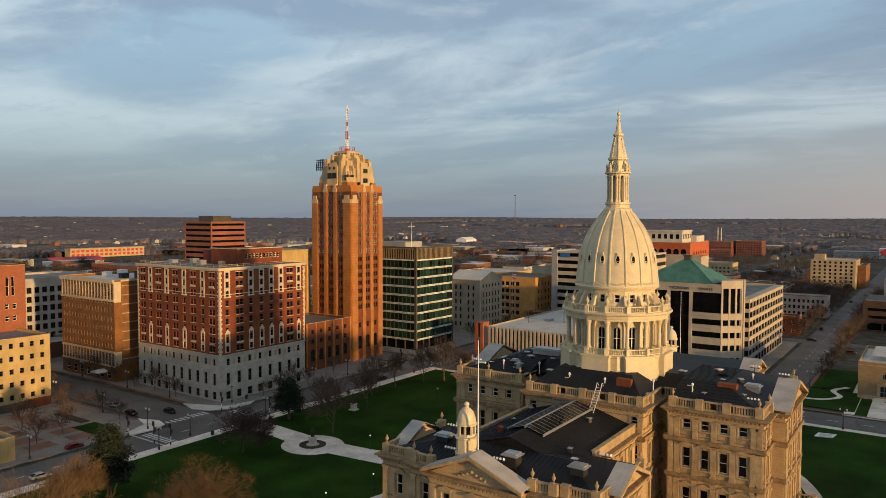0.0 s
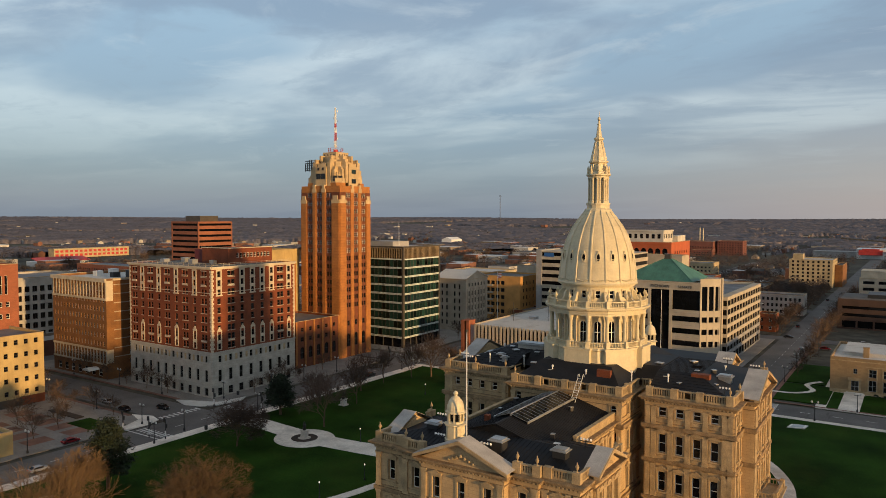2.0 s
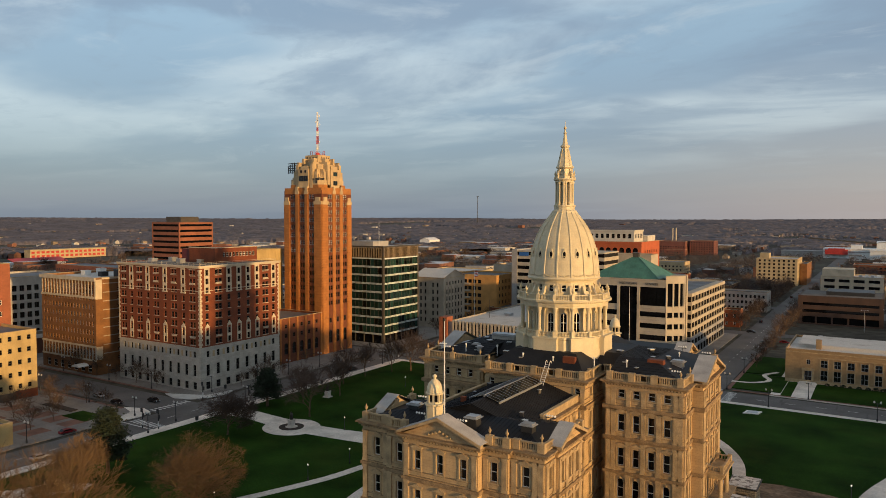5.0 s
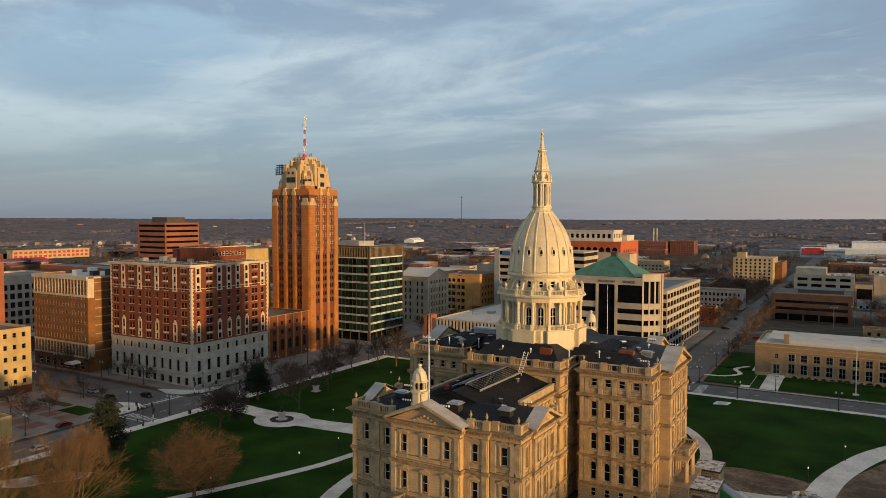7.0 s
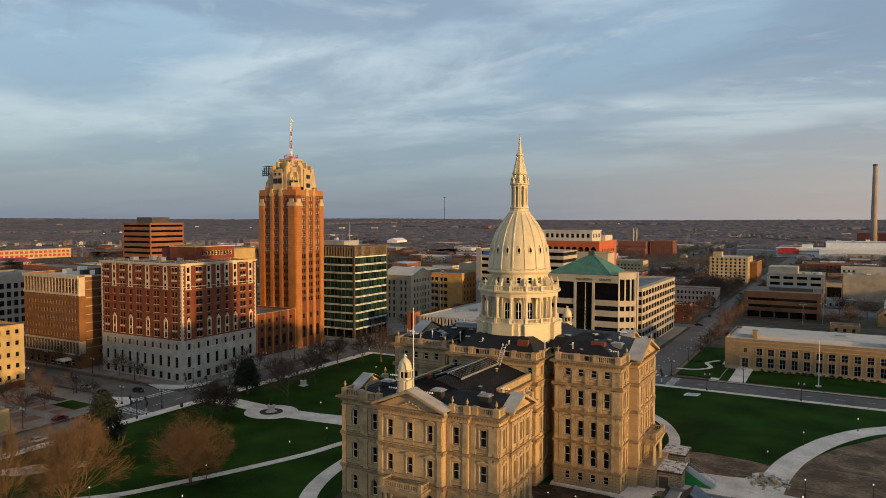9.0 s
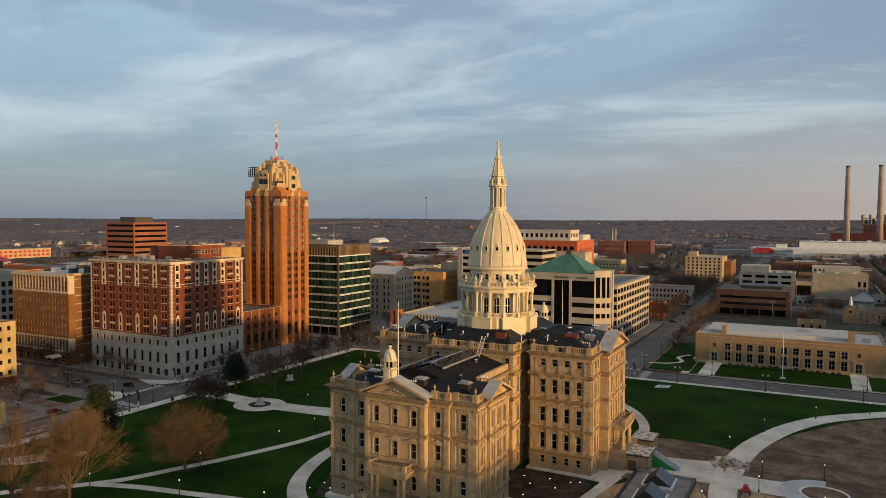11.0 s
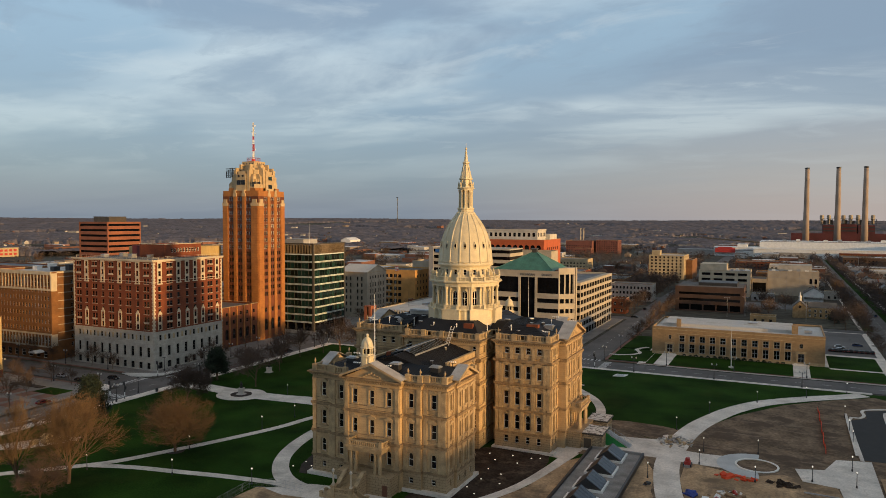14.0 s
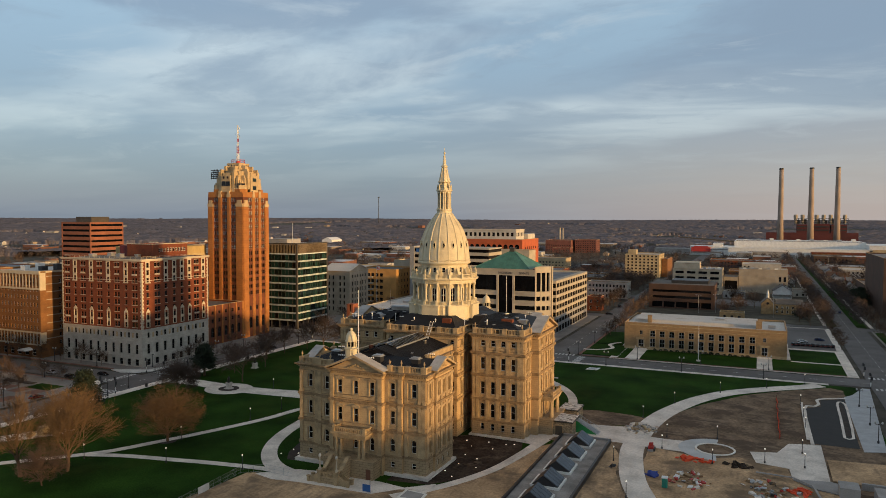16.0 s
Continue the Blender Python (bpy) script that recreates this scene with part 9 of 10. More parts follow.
for k in range(1, 21):
    if abs(44 + 2.5 * k - 90.5) > 4:
        s = 0.8 + 0.5 * rn.random()
        copy_thing(shrub, pose(44 + 2.5 * k + rn.uniform(-0.4, 0.4), 142.4 + rn.uniform(-0.3, 0.3), 0.09, 0, 0, 70 * k) @ Matrix.Diagonal((s, s, s, 1)))


# ---- lamps, signals, street things ----
GLOW = bpy.data.materials.new("lamp_glow")
GLOW.use_nodes = True
GLOW.node_tree.nodes["Principled BSDF"].inputs["Emission Color"].default_value = (1.0, 0.86, 0.66, 1)
GLOW.node_tree.nodes["Principled BSDF"].inputs["Emission Strength"].default_value = 1.0


def park_lamp(x, y):
    t = thing("lamp_post", "dark iron lamp post with a lit white globe", "lamp", "park lamps", at=(x, y, 0))
    part("post", lathe(bmesh.new(), [(0.20, 0), (0.20, 0.5), (0.09, 0.7), (0.07, 3.3), (0.14, 3.4), (0.14, 3.5)], 8, x=x, y=y), STEEL_DARK, t)
    part("globe", lathe(bmesh.new(), [(0.08, 3.5), (0.14, 3.6), (0.15, 3.72), (0.1, 3.85), (0.03, 3.9)], 10, x=x, y=y), GLOW, t, "lit white globe")
    return t


first = park_lamp(-51, -13)
for x, y in ((-68, -72), (-47, -65.5), (-26, -62), (-52, -27), (-57, -50), (-70, 8), (-62, 40), (56, 25), (63, 47), (76, 69), (91, 83), (104, 96), (101, 61), (101, 44), (101, 32), (78, 12), (65, 8), (65, -3), (55, -18), (78, -10), (90, -4), (99, 8), (99, -4), (62, -41), (-40, 60), (-85, 60)):
    copy_thing(first, pose(x, y, 0))
# small ground lights in the beds
spot_l = thing("ground_light", "small lit ground light in the soil", "lamp", "ground lights", at=(12, -22, 0.05))
part("lens", lathe(bmesh.new(), [(0.2, 0.03), (0.2, 0.1), (0.1, 0.16)], 8, x=12, y=-22), GLOW, spot_l)
for x, y in ((15, -18), (18, -22), (21, -17), (24, -22), (26, -17), (14, -27), (19, -29), (23, -31), (25, -37), (20, -36), (19, -42), (22, -45), (-22, -40), (-24, -44), (-21, -46), (-25, -48), (28, -16)):
    copy_thing(spot_l, pose(x, y, 0.05))


def street_lamp(x, y):
    t = thing("street_lamp", "tall dark street lamp with two globes", "lamp", "street lamps", at=(x, y, 0))
    part("post", lathe(bmesh.new(), [(0.28, 0), (0.28, 0.7), (0.13, 0.9), (0.09, 5.6)], 8, x=x, y=y), STEEL_DARK, t)
    part("arm", boxes((x - 0.9, x + 0.9, y - 0.06, y + 0.06, 5.3, 5.45)), STEEL_DARK, t)
    for s in (-0.85, 0.85):
        part("globe", lathe(bmesh.new(), [(0.12, 5.45), (0.26, 5.6), (0.28, 5.85), (0.1, 6.15)], 8, x=x + s, y=y), LAMP_GLASS, t)
    return t


first = street_lamp(-134, -15)
for x, y in ((-161, -13), (-115, -24), (-118.5, -12), (-135, -47), (-138, 18), (-116, 13), (-134.5, 36), (-134.5, 52), (-134.5, 70), (-116, 40), (-116, 65), (-116, 88), (-190, -13), (-215, 9.8), (-185, 9.8), (-160, 9.8), (118.5, 68), (118.8, 45), (118.5, 26), (14, 118), (40, 117.5), (66, 117.5), (92, 117.5), (14.6, 150), (14.6, 180), (30, 99.5), (60, 99.5), (90, 99.5), (-30, 99.5), (-60, 99.5)):
    copy_thing(first, pose(x, y, 0))


def signal(x, y):
    t = thing("traffic_signal", "dark traffic signal on a pole with striped wraps", "traffic light", "traffic signals", at=(x, y, 0))
    part("pole", lathe(bmesh.new(), [(0.16, 0), (0.16, 5.6)], 8, x=x, y=y), STEEL_DARK, t)
    for z, s in ((3.2, 0.35), (4.7, -0.35)):
        part("head", boxes((x + s - 0.25, x + s + 0.25, y - 0.2, y + 0.2, z, z + 1.2)), STEEL_DARK, t)
    part("wrap", lathe(bmesh.new(), [(0.17, 0.9), (0.17, 2.4)], 8, x=x, y=y), STEEL_WHITE, t, "white wrapped band")
    return t


first = signal(-132.5, -22)
for x, y in ((-115.8, -20), (-132.4, 9.5), (-116, 14.5), (-121, -21.5), (125.4, 98), (125.4, 117), (143, 99), (143, 117), (14, 100.5), (-3, 116), (-131.8, 100), (-116.2, 100)):
    copy_thing(first, pose(x, y, 0))
trash = thing("litter_bin", "dark square litter bin on the pavement", "bin", "litter bins", at=(-114, -8, 0.08))
part("body", lathe(bmesh.new(), [(0.45, 0.08), (0.5, 1.2), (0.35, 1.4)], 8, x=-114, y=-8), STEEL_DARK, trash)
for x, y in ((-114, 25), (-138, 24), (-114, 48)):
    copy_thing(trash, pose(x, y, 0.08))


def car_of(label, paint, x, y, rz):
    c = thing("car", label, "car", at=(x, y, 0), rz=rz)
    m = pose(x, y, -0.06, 0, 0, rz)
    bm = bmesh.new()
    side = [(-2.25, 0.35), (2.25, 0.35), (2.3, 0.75), (1.2, 0.95), (0.55, 1.42), (-1.2, 1.45), (-2.0, 1.0), (-2.3, 0.9)]
    extrude(bm, [(a, -0.88, b) for a, b in side], (0, 1.76, 0))
    bmesh.ops.bevel(bm, geom=bm.edges[:], offset=0.07, segments=1, affect="EDGES")
    body = part("body", bm, paint, c, m=m)
    for s in (-0.885, 0.885):
        part("side_window", extrude(bmesh.new(), [(1.0, s, 0.98), (0.5, s, 1.36), (-1.1, s, 1.38), (-1.8, s, 1.0)], (0, 0.02 if s > 0 else -0.02, 0)), GLASS_BLACK, c, m=m)
    part("windscreen", extrude(bmesh.new(), [(1.24, -0.74, 0.99), (1.24, 0.74, 0.99), (0.62, 0.66, 1.41), (0.62, -0.66, 1.41)], (0.02, 0, 0.02)), GLASS_BLACK, c, m=m)
    part("rear_window", extrude(bmesh.new(), [(-2.02, -0.74, 1.04), (-2.02, 0.74, 1.04), (-1.27, 0.66, 1.44), (-1.27, -0.66, 1.44)], (-0.02, 0, 0.02)), GLASS_BLACK, c, m=m)
    for a in (-1.4, 1.4):
        for s in (-0.8, 0.8):
            part("wheel", rod(bmesh.new(), (a, s - 0.11, 0.34), (a, s + 0.11, 0.34), 0.34, n=12), STEEL_DARK, c, m=m)
    for s in (-0.65, 0.65):
        part("headlight", boxes((2.24, 2.31, s - 0.2, s + 0.2, 0.62, 0.74)), STEEL_WHITE, c, m=m)
        part("tail_light", boxes((-2.32, -2.25, s - 0.2, s + 0.2, 0.72, 0.88)), STEEL_RED, c, m=m)
    return c


PAINT = {k: material(k + "_car_paint", v, 0.25, metal=0.2, var=0.05, bump=0) for k, v in (("black", (0.02, 0.02, 0.022)), ("silver", (0.40, 0.41, 0.42)), ("red", (0.22, 0.015, 0.02)), ("white", (0.6, 0.6, 0.6)), ("blue", (0.03, 0.05, 0.12)))}
for k, (col, x, y, rz) in enumerate((("black", -144, -1, 0), ("silver", -119.5, -52, 90), ("red", -134.5, -36, 90), ("silver", -165, -7, 0), ("black", -152, -9.0, 0), ("black", 1, 258, 0), ("silver", 9, 330, 90), ("black", 0, 300, 90), ("white", 10, 420, 90), ("black", 0.5, 450, 90), ("silver", 11, 225, 90), ("blue", 136, 330, 90), ("black", 129, 420, 90), ("red", 20, 232, 0), ("white", 34, 258, 0), ("silver", -40, 256, 0), ("black", -119, 72, 90), ("silver", 108, 190, 0), ("black", 108, 194, 0), ("white", 108, 198, 0), ("blue", 116, 205, 0))):
    car_of(col + " car on the asphalt", PAINT[col], x, y, rz)


first = car_of("black car parked in a row beside the library", PAINT["black"], 103.5, 186, 90)
for k in range(1, 9):
    copy_thing(first, pose(103.5 + 2.1 * k, 186, 0, 0, 0, 90))


# ---- statues and stones ----
def statue(x, y, h, label):
    t = thing("statue", label, "statue", at=(x, y, 0.1))
    part("pedestal", boxes((x - 1.2, x + 1.2, y - 1.2, y + 1.2, 0.1, 0.4), (x - 0.75, x + 0.75, y - 0.75, y + 0.75, 0.4, h * 0.45), (x - 0.9, x + 0.9, y - 0.9, y + 0.9, h * 0.45, h * 0.5)), CONCRETE, t)
    part("figure", lathe(bmesh.new(), [(0.5, h * 0.5), (0.55, h * 0.55), (0.42, h * 0.7), (0.5, h * 0.82), (0.3, h * 0.88), (0.22, h * 0.9), (0.24, h * 0.96), (0.1, h)], 10, x=x, y=y), BRONZE_STATUE, t)


statue(-85, 2, 4.6, "dark bronze statue on a stone pedestal in a round bed")
ring_flat("bed_statue", -85, 2, 1.8, 3.6, 0.2, BED, "dark ring bed about a statue", "planting bed")
statue(-99, 34, 4.4, "pale stone monument on the lawn")
stone = thing("stone_monument", "pale rough stone blocks on a paved patch", "monument", at=(-95, -62, 0.1))
for x0, x1, y0, y1, h in ((-97, -94.6, -63.5, -61, 2.4), (-94.4, -92.5, -61.5, -59.5, 1.7), (-98.2, -96.8, -66, -64, 1.2)):
    part("block", boxes((x0, x1, y0, y1, 0.1, h)), YELLOW_BRICK2, stone)
flat("path_monument", [(-103, -73), (-97, -69), (-90, -58), (-92, -55), (-99, -58), (-106, -70)], 0.08, CONCRETE, "pale paved patch about stones", "path")
ring_flat("bed_tree", -59.6, -52.4, 0.6, 2.4, 0.07, BED, "mulch ring about a tree", "planting bed")

# ---- the works beside the capitol ----
pit = thing("underground_roof", "dark flat roof of an underground hall with kerb walls", "roof", at=(45, -30, 0))
part("slab", boxes((38.4, 51.4, -62, -4.4, -0.2, 0.7)), material("dusty_grey_membrane", (0.30, 0.285, 0.27), 0.85, var=0.35, scale=0.25), pit)
for r in ((38.0, 38.5, -62, -4.0, 0, 1.3), (51.3, 51.8, -62, -4.0, 0, 1.3), (38.5, 51.3, -4.5, -4.0, 0, 1.3), (38.5, 51.3, -62.2, -61.7, 0, 1.3)):
    part("kerb_wall", boxes(r), GREY_PANEL if r[1] - r[0] > 1 else STEEL_DARK, pit)
for k in range(5):
    y = -9.6 - k * 10.6
    s = thing("roof_skylight", "peaked glass skylight with a dark frame", "skylight", "underground skylights", at=(44.6, y, 0.7))
    part("curb", boxes((41.2, 48.0, y - 3.6, y + 3.6, 0.7, 1.25)), STEEL_WHITE, s)
    bm = extrude(bmesh.new(), [(41.6, y - 3.3, 1.25), (47.6, y - 3.3, 1.25), (44.2, y - 3.3, 3.5)], (0, 6.6, 0))
    part("gable", bm, STEEL_DARK, s)
    for j in range(4):
        y0, y1 = y - 3.2 + j * 1.6, y - 3.2 + (j + 1) * 1.6
        bm = extrude(bmesh.new(), [(47.5, y0 + 0.08, 1.40), (44.3, y0 + 0.08, 3.52), (44.3, y1 - 0.08, 3.52), (47.5, y1 - 0.08, 1.40)], (0.03, 0, 0.05))
        part("pane", bm, GLASS_SKY, s)
FIELDSTONE = bricked("rough_fieldstone", (0.46, 0.37, 0.24), (0.40, 0.38, 0.35), 0.8, 0.4, var=0.3, gap=0.05, vary=0.5)
STAINED_ROOF = stained(material("stained_white_membrane", (0.70, 0.68, 0.64), 0.7, var=0.2, scale=0.5), (0.10, 0.08, 0.06), 0.8, 0.50, 0.58, 0.9, seed=12.0)


def vestibule(x0, x1, y0, y1, h):
    v = thing("stone_vestibule", "low rough stone vestibule with a white flat roof", "vestibule", "vestibules", at=((x0 + x1) / 2, (y0 + y1) / 2, 0))
    part("wall", boxes((x0, x1, y0, y1, 0, h)), FIELDSTONE, v)
    part("roof", boxes((x0 - 0.35, x1 + 0.35, y0 - 0.35, y1 + 0.35, h, h + 0.3)), STEEL_DARK, v, "dark roof edge")
    part("membrane", boxes((x0 - 0.1, x1 + 0.1, y0 - 0.1, y1 + 0.1, h + 0.3, h + 0.42)), STAINED_ROOF, v, "stained white roof membrane")
    xm = (x0 + x1) / 2
    part("doorway", boxes((xm - 1.0, xm + 1.0, y0 - 0.14, y0 + 0.02, 0, 2.7)), BRONZE, v)
    part("door_frame", boxes((xm - 1.3, xm - 1.0, y0 - 0.2, y0 + 0.02, 0, 2.7), (xm + 1.0, xm + 1.3, y0 - 0.2, y0 + 0.02, 0, 2.7), (xm - 1.3, xm + 1.3, y0 - 0.2, y0 + 0.02, 2.7, 3.0)), STONE_TRIM, v)


vestibule(33.0, 40.6, -2.6, 5.2, 3.8)
vestibule(33.6, 39.0, 10.5, 17.4, 3.8)
ramp = thing("green_tarp_ramp", "temporary stair ramp over a green sheet", "ramp", at=(43, 4, 0))
part("sheet", extrude(bmesh.new(), [(40.2, 2.0, 0), (46.5, 2.0, 0), (40.2, 2.0, 3.6)], (0, 0.25, 0)), material("green_sheet", (0.02, 0.25, 0.06), 0.7, var=0.2), ramp)
bm = bmesh.new()
for k in range(16):
    box(bm, 40.2 + k * 0.42, 40.7 + k * 0.42, 2.3, 5.6, 3.5 - k * 0.235, 3.62 - k * 0.235)
part("treads", bm, GALV, ramp)
for y in (2.3, 5.6):
    bm = rod(bmesh.new(), (40.2, y, 4.6), (47.2, y, 0.9), 0.05, n=4)
    for k in range(8):
        rod(bm, (40.4 + k * 0.9, y, 3.4 - k * 0.48), (40.4 + k * 0.9, y, 4.5 - k * 0.48), 0.035, n=4)
    part("handrail", bm, GALV, ramp)
rnd = random.Random(8)


def heap(name, label, cx, cy, rx, ry, n, size, mats_, category, high=0.8):
    t = thing(name, label, category, at=(cx, cy, 0.1))
    for k in range(n):
        a, r = rnd.uniform(0, 6.28), rnd.random() ** 0.5
        x, y = cx + rx * r * math.cos(a), cy + ry * r * math.sin(a)
        s = size * rnd.uniform(0.5, 1.4)
        long_, thick_ = rnd.choice((0.35, 0.6, 0.9)), rnd.choice((0.08, 0.15, 0.4))
        bm = box(bmesh.new(), -s, s, -s * long_, s * long_, -s * thick_, s * thick_)
        part("piece", bm, rnd.choice(mats_), t, m=pose(x, y, 0.15 + high * (1 - r) * rnd.random(), rnd.uniform(-25, 25), rnd.uniform(-25, 25), rnd.uniform(0, 180)))
    return t


PALLET = material("raw_timber", (0.30, 0.20, 0.11), 0.85, var=0.3, rand=0.3)
heap("rubble_heap", "heap of broken pale concrete slabs", 57.5, 13.5, 4.4, 6.0, 80, 0.6, [CONCRETE, GREY_PANEL, STONE_TRIM], "rubble", 1.0)
heap("timber_pile", "scattered pallets and pale boards", 73.5, -25, 5.0, 6.5, 46, 0.55, [CONCRETE, PALLET, PALLET, STEEL_WHITE, STEEL_RED, GALV], "pallets")
heap("material_pile", "scattered sheets, pipes and boxes of building stuff", 91, -23, 6.0, 7.0, 60, 0.5, [CONCRETE, PALLET, PALLET, GALV, GALV, STEEL_RED, STEEL_DARK], "building materials")
heap("crate_row", "small row of pale crates on sand", -6, -76, 2.4, 1.2, 12, 0.45, [STEEL_WHITE], "crates", 0.2)
ORANGE_NET = material("orange_mesh", (0.75, 0.08, 0.02), 0.7, var=0.2)
net = thing("orange_safety_fence", "sagging orange mesh fence across the soil", "fence", at=(94, 44, 0))
part("mesh", boxes(*[(93.9 + 0.15 * math.sin(k), 94.0 + 0.15 * math.sin(k), 19.5 + k * 2, 21.5 + k * 2, 0.05, 1.0 - 0.25 * (k % 3 == 1)) for k in range(24)]), ORANGE_NET, net)
for k in range(9):
    part("post", boxes((93.95, 94.05, 20 + 6 * k, 20.1 + 6 * k, 0, 1.3)), STEEL_DARK, net)
heap("orange_netting", "crumpled orange netting on the ground", 74, -9, 4.5, 1.6, 34, 0.6, [ORANGE_NET], "netting", 0.5)
heap("orange_netting_pile", "crumpled orange netting beside boards", 97, -22, 2.5, 3.5, 18, 0.6, [ORANGE_NET], "netting", 0.4)
heap("blue_tarpaulin", "crumpled blue tarpaulin on the sand", 65, -24, 1.2, 1.0, 12, 0.8, [material("blue_tarp", (0.02, 0.05, 0.28), 0.6)], "tarpaulin", 0.9)
heap("cable_coil", "dark coil of cable on the sand", 55.4, -22, 1.0, 0.8, 10, 0.4, [STEEL_DARK], "cable", 0.4)
heap("spoil_heap", "low heap of dark wet soil", 84, -9, 3.4, 2.0, 26, 0.55, [SOIL_DARK], "soil heap", 0.5)
wc = thing("portable_toilet", "green portable toilet cabin on the sand", "portable toilet", at=(69, -31, 0))
part("cabin", boxes((68.4, 69.6, -31.6, -30.4, 0.05, 2.2)), material("teal_plastic", (0.03, 0.36, 0.26), 0.5), wc)
part("roof", boxes((68.3, 69.7, -31.7, -30.3, 2.2, 2.4)), STEEL_WHITE, wc)
part("door", boxes((68.5, 69.5, -31.66, -31.6, 0.15, 2.1)), material("dark_teal_plastic", (0.02, 0.22, 0.17), 0.5), wc)
dig = thing("mini_loader", "small red site loader on the sand", "loader", at=(62.5, -5, 0))
part("body", boxes((61.8, 63.2, -6, -4.2, 0.3, 1.2), (62.0, 63.0, -5.6, -4.6, 1.2, 2.0)), STEEL_RED, dig)
part("tracks", boxes((61.5, 61.8, -6.2, -4, 0.05, 0.7), (63.2, 63.5, -6.2, -4, 0.05, 0.7)), STEEL_DARK, dig)
part("bucket", boxes((61.8, 63.2, -6.9, -6.3, 0.1, 0.6)), GALV, dig)
fence = thing("site_fence", "steel mesh site fence along the walk", "fence", at=(-24, -70, 0))
pts_ = [(-24, -112), (-23.8, -98), (-24, -84), (-24.4, -74), (-25, -64), (-20, -60.6), (-12, -61.2)]
for (xa, ya), (xb, yb) in zip(pts_, pts_[1:]):
    n = max(1, int(math.hypot(xb - xa, yb - ya) / 2.4))
    for k in range(n):
        p, q = (xa + (xb - xa) * k / n, ya + (yb - ya) * k / n), (xa + (xb - xa) * (k + 1) / n, ya + (yb - ya) * (k + 1) / n)
        bm = bmesh.new()
        for z in (0.25, 1.05, 1.85):
            rod(bm, (*p, z), (*q, z), 0.025, n=4)
        rod(bm, (*p, 0), (*p, 1.95), 0.04, n=4)
        for j in range(1, 8):
            t = j / 8
            rod(bm, (p[0] + (q[0] - p[0]) * t, p[1] + (q[1] - p[1]) * t, 0.25), (p[0] + (q[0] - p[0]) * t, p[1] + (q[1] - p[1]) * t, 1.85), 0.012, n=3)
        part("panel", bm, GALV, fence)
part("notice_board", boxes((-24.2, -24.1, -79, -75.6, 0.4, 1.9)), STEEL_WHITE, fence, "white notice board")
signb = thing("blue_sign_board", "blue sign board on the forecourt", "sign", at=(8.6, -62, 0))
part("board", boxes((7.6, 9.6, -62.1, -62.0, 0.3, 1.9)), SIGN_BLUE, signb)
part("post", boxes((9.4, 9.52, -62.0, -61.9, 0, 2.8)), STEEL_DARK, signb)
# lamps on the north steps
for xa in (SX - 2.25, SX + 2.25):
    t = thing("step_lamp", "tall pale stone lamp at the north steps", "lamp", "step lamps", at=(xa, -61.05, 3.15))
    part("shaft", lathe(bmesh.new(), [(0.4, 3.15), (0.4, 3.5), (0.2, 3.8), (0.15, 5.9), (0.3, 6.1)], 10, x=xa, y=-61.05), CREAM_STONE, t)
    part("globe", lathe(bmesh.new(), [(0.16, 6.1), (0.32, 6.3), (0.32, 6.6), (0.1, 6.9)], 10, x=xa, y=-61.05), LAMP_GLASS, t)


# ---- on the capitol's roofs ----
def roof_vent(x, y, z, w, d, h, label, mat_):
    t = thing("roof_vent", label, "roof vent", at=(x, y, z))
    part("box", boxes((x - w / 2, x + w / 2, y - d / 2, y + d / 2, z - 1.0, z + h)), mat_, t)
    if mat_ is BRICK_RED:
        return
    part("lid", boxes((x - w / 2 - 0.3, x + w / 2 + 0.3, y - d / 2 - 0.3, y + d / 2 + 0.3, z + h, z + h + 0.15), (x - w / 2, x + w / 2, y - d / 2, y + d / 2, z + h + 0.15, z + h + 0.4)), GALV, t)


for x, y, z, w, d, h, m_ in ((-11, -43, 26.3, 2.0, 1.6, 0.9, STEEL_DARK), (2.5, -45.5, 26.6, 2.0, 1.8, 0.8, STEEL_DARK), (12.0, -44.0, 26.2, 2.0, 1.6, 1.0, STEEL_DARK), (-4.5, -36.8, 27.3, 0.8, 0.8, 0.9, BRICK_RED), (6.5, -12.5, 31.9, 2.6, 1.0, 0.8, BRICK_RED), (16.5, -2.0, 31.2, 3.6, 1.0, 0.7, BRICK_RED), (22.0, -4.5, 31.4, 3.2, 1.6, 1.0, BRICK_RED), (25.5, -1.0, 31.4, 2.2, 1.6, 0.3, GALV), (-22, -4, 31.2, 2.4, 2.4, 0.3, GALV), (-19, -6, 31.0, 1.2, 0.8, 0.8, STEEL_DARK), (-17, -8, 30.9, 0.9, 0.9, 0.8, GALV), (-15.5, 2, 31.4, 6.0, 2.5, 1.8, LIMESTONE2), (19.5, 2.5, 31.5, 2.0, 2.6, 0.3, GALV)):
    roof_vent(x, y, z, w, d, h, "metal roof vent with a pale lid" if m_ is not BRICK_RED else "brown brick roof vent", m_)


def flood(x, y, z):
    t = thing("floodlights", "cluster of white floodlights on the roof edge", "floodlight", "roof floodlights", at=(x, y, z))
    part("stand", boxes((x - 0.9, x + 0.9, y - 0.05, y + 0.05, z + 0.5, z + 0.6), (x - 0.05, x + 0.05, y - 0.05, y + 0.05, z - 0.6, z + 0.6)), STEEL_DARK, t)
    for k in range(4):
        part("lamp_head", lathe(bmesh.new(), [(0.08, -0.16), (0.19, 0.07), (0.19, 0.12)], 10), STEEL_WHITE, t, m=pose(x - 0.75 + 0.5 * k, y, z + 0.85, 55, 0, 20 * k))
    return t


first = flood(13.4, -38, 26.6)
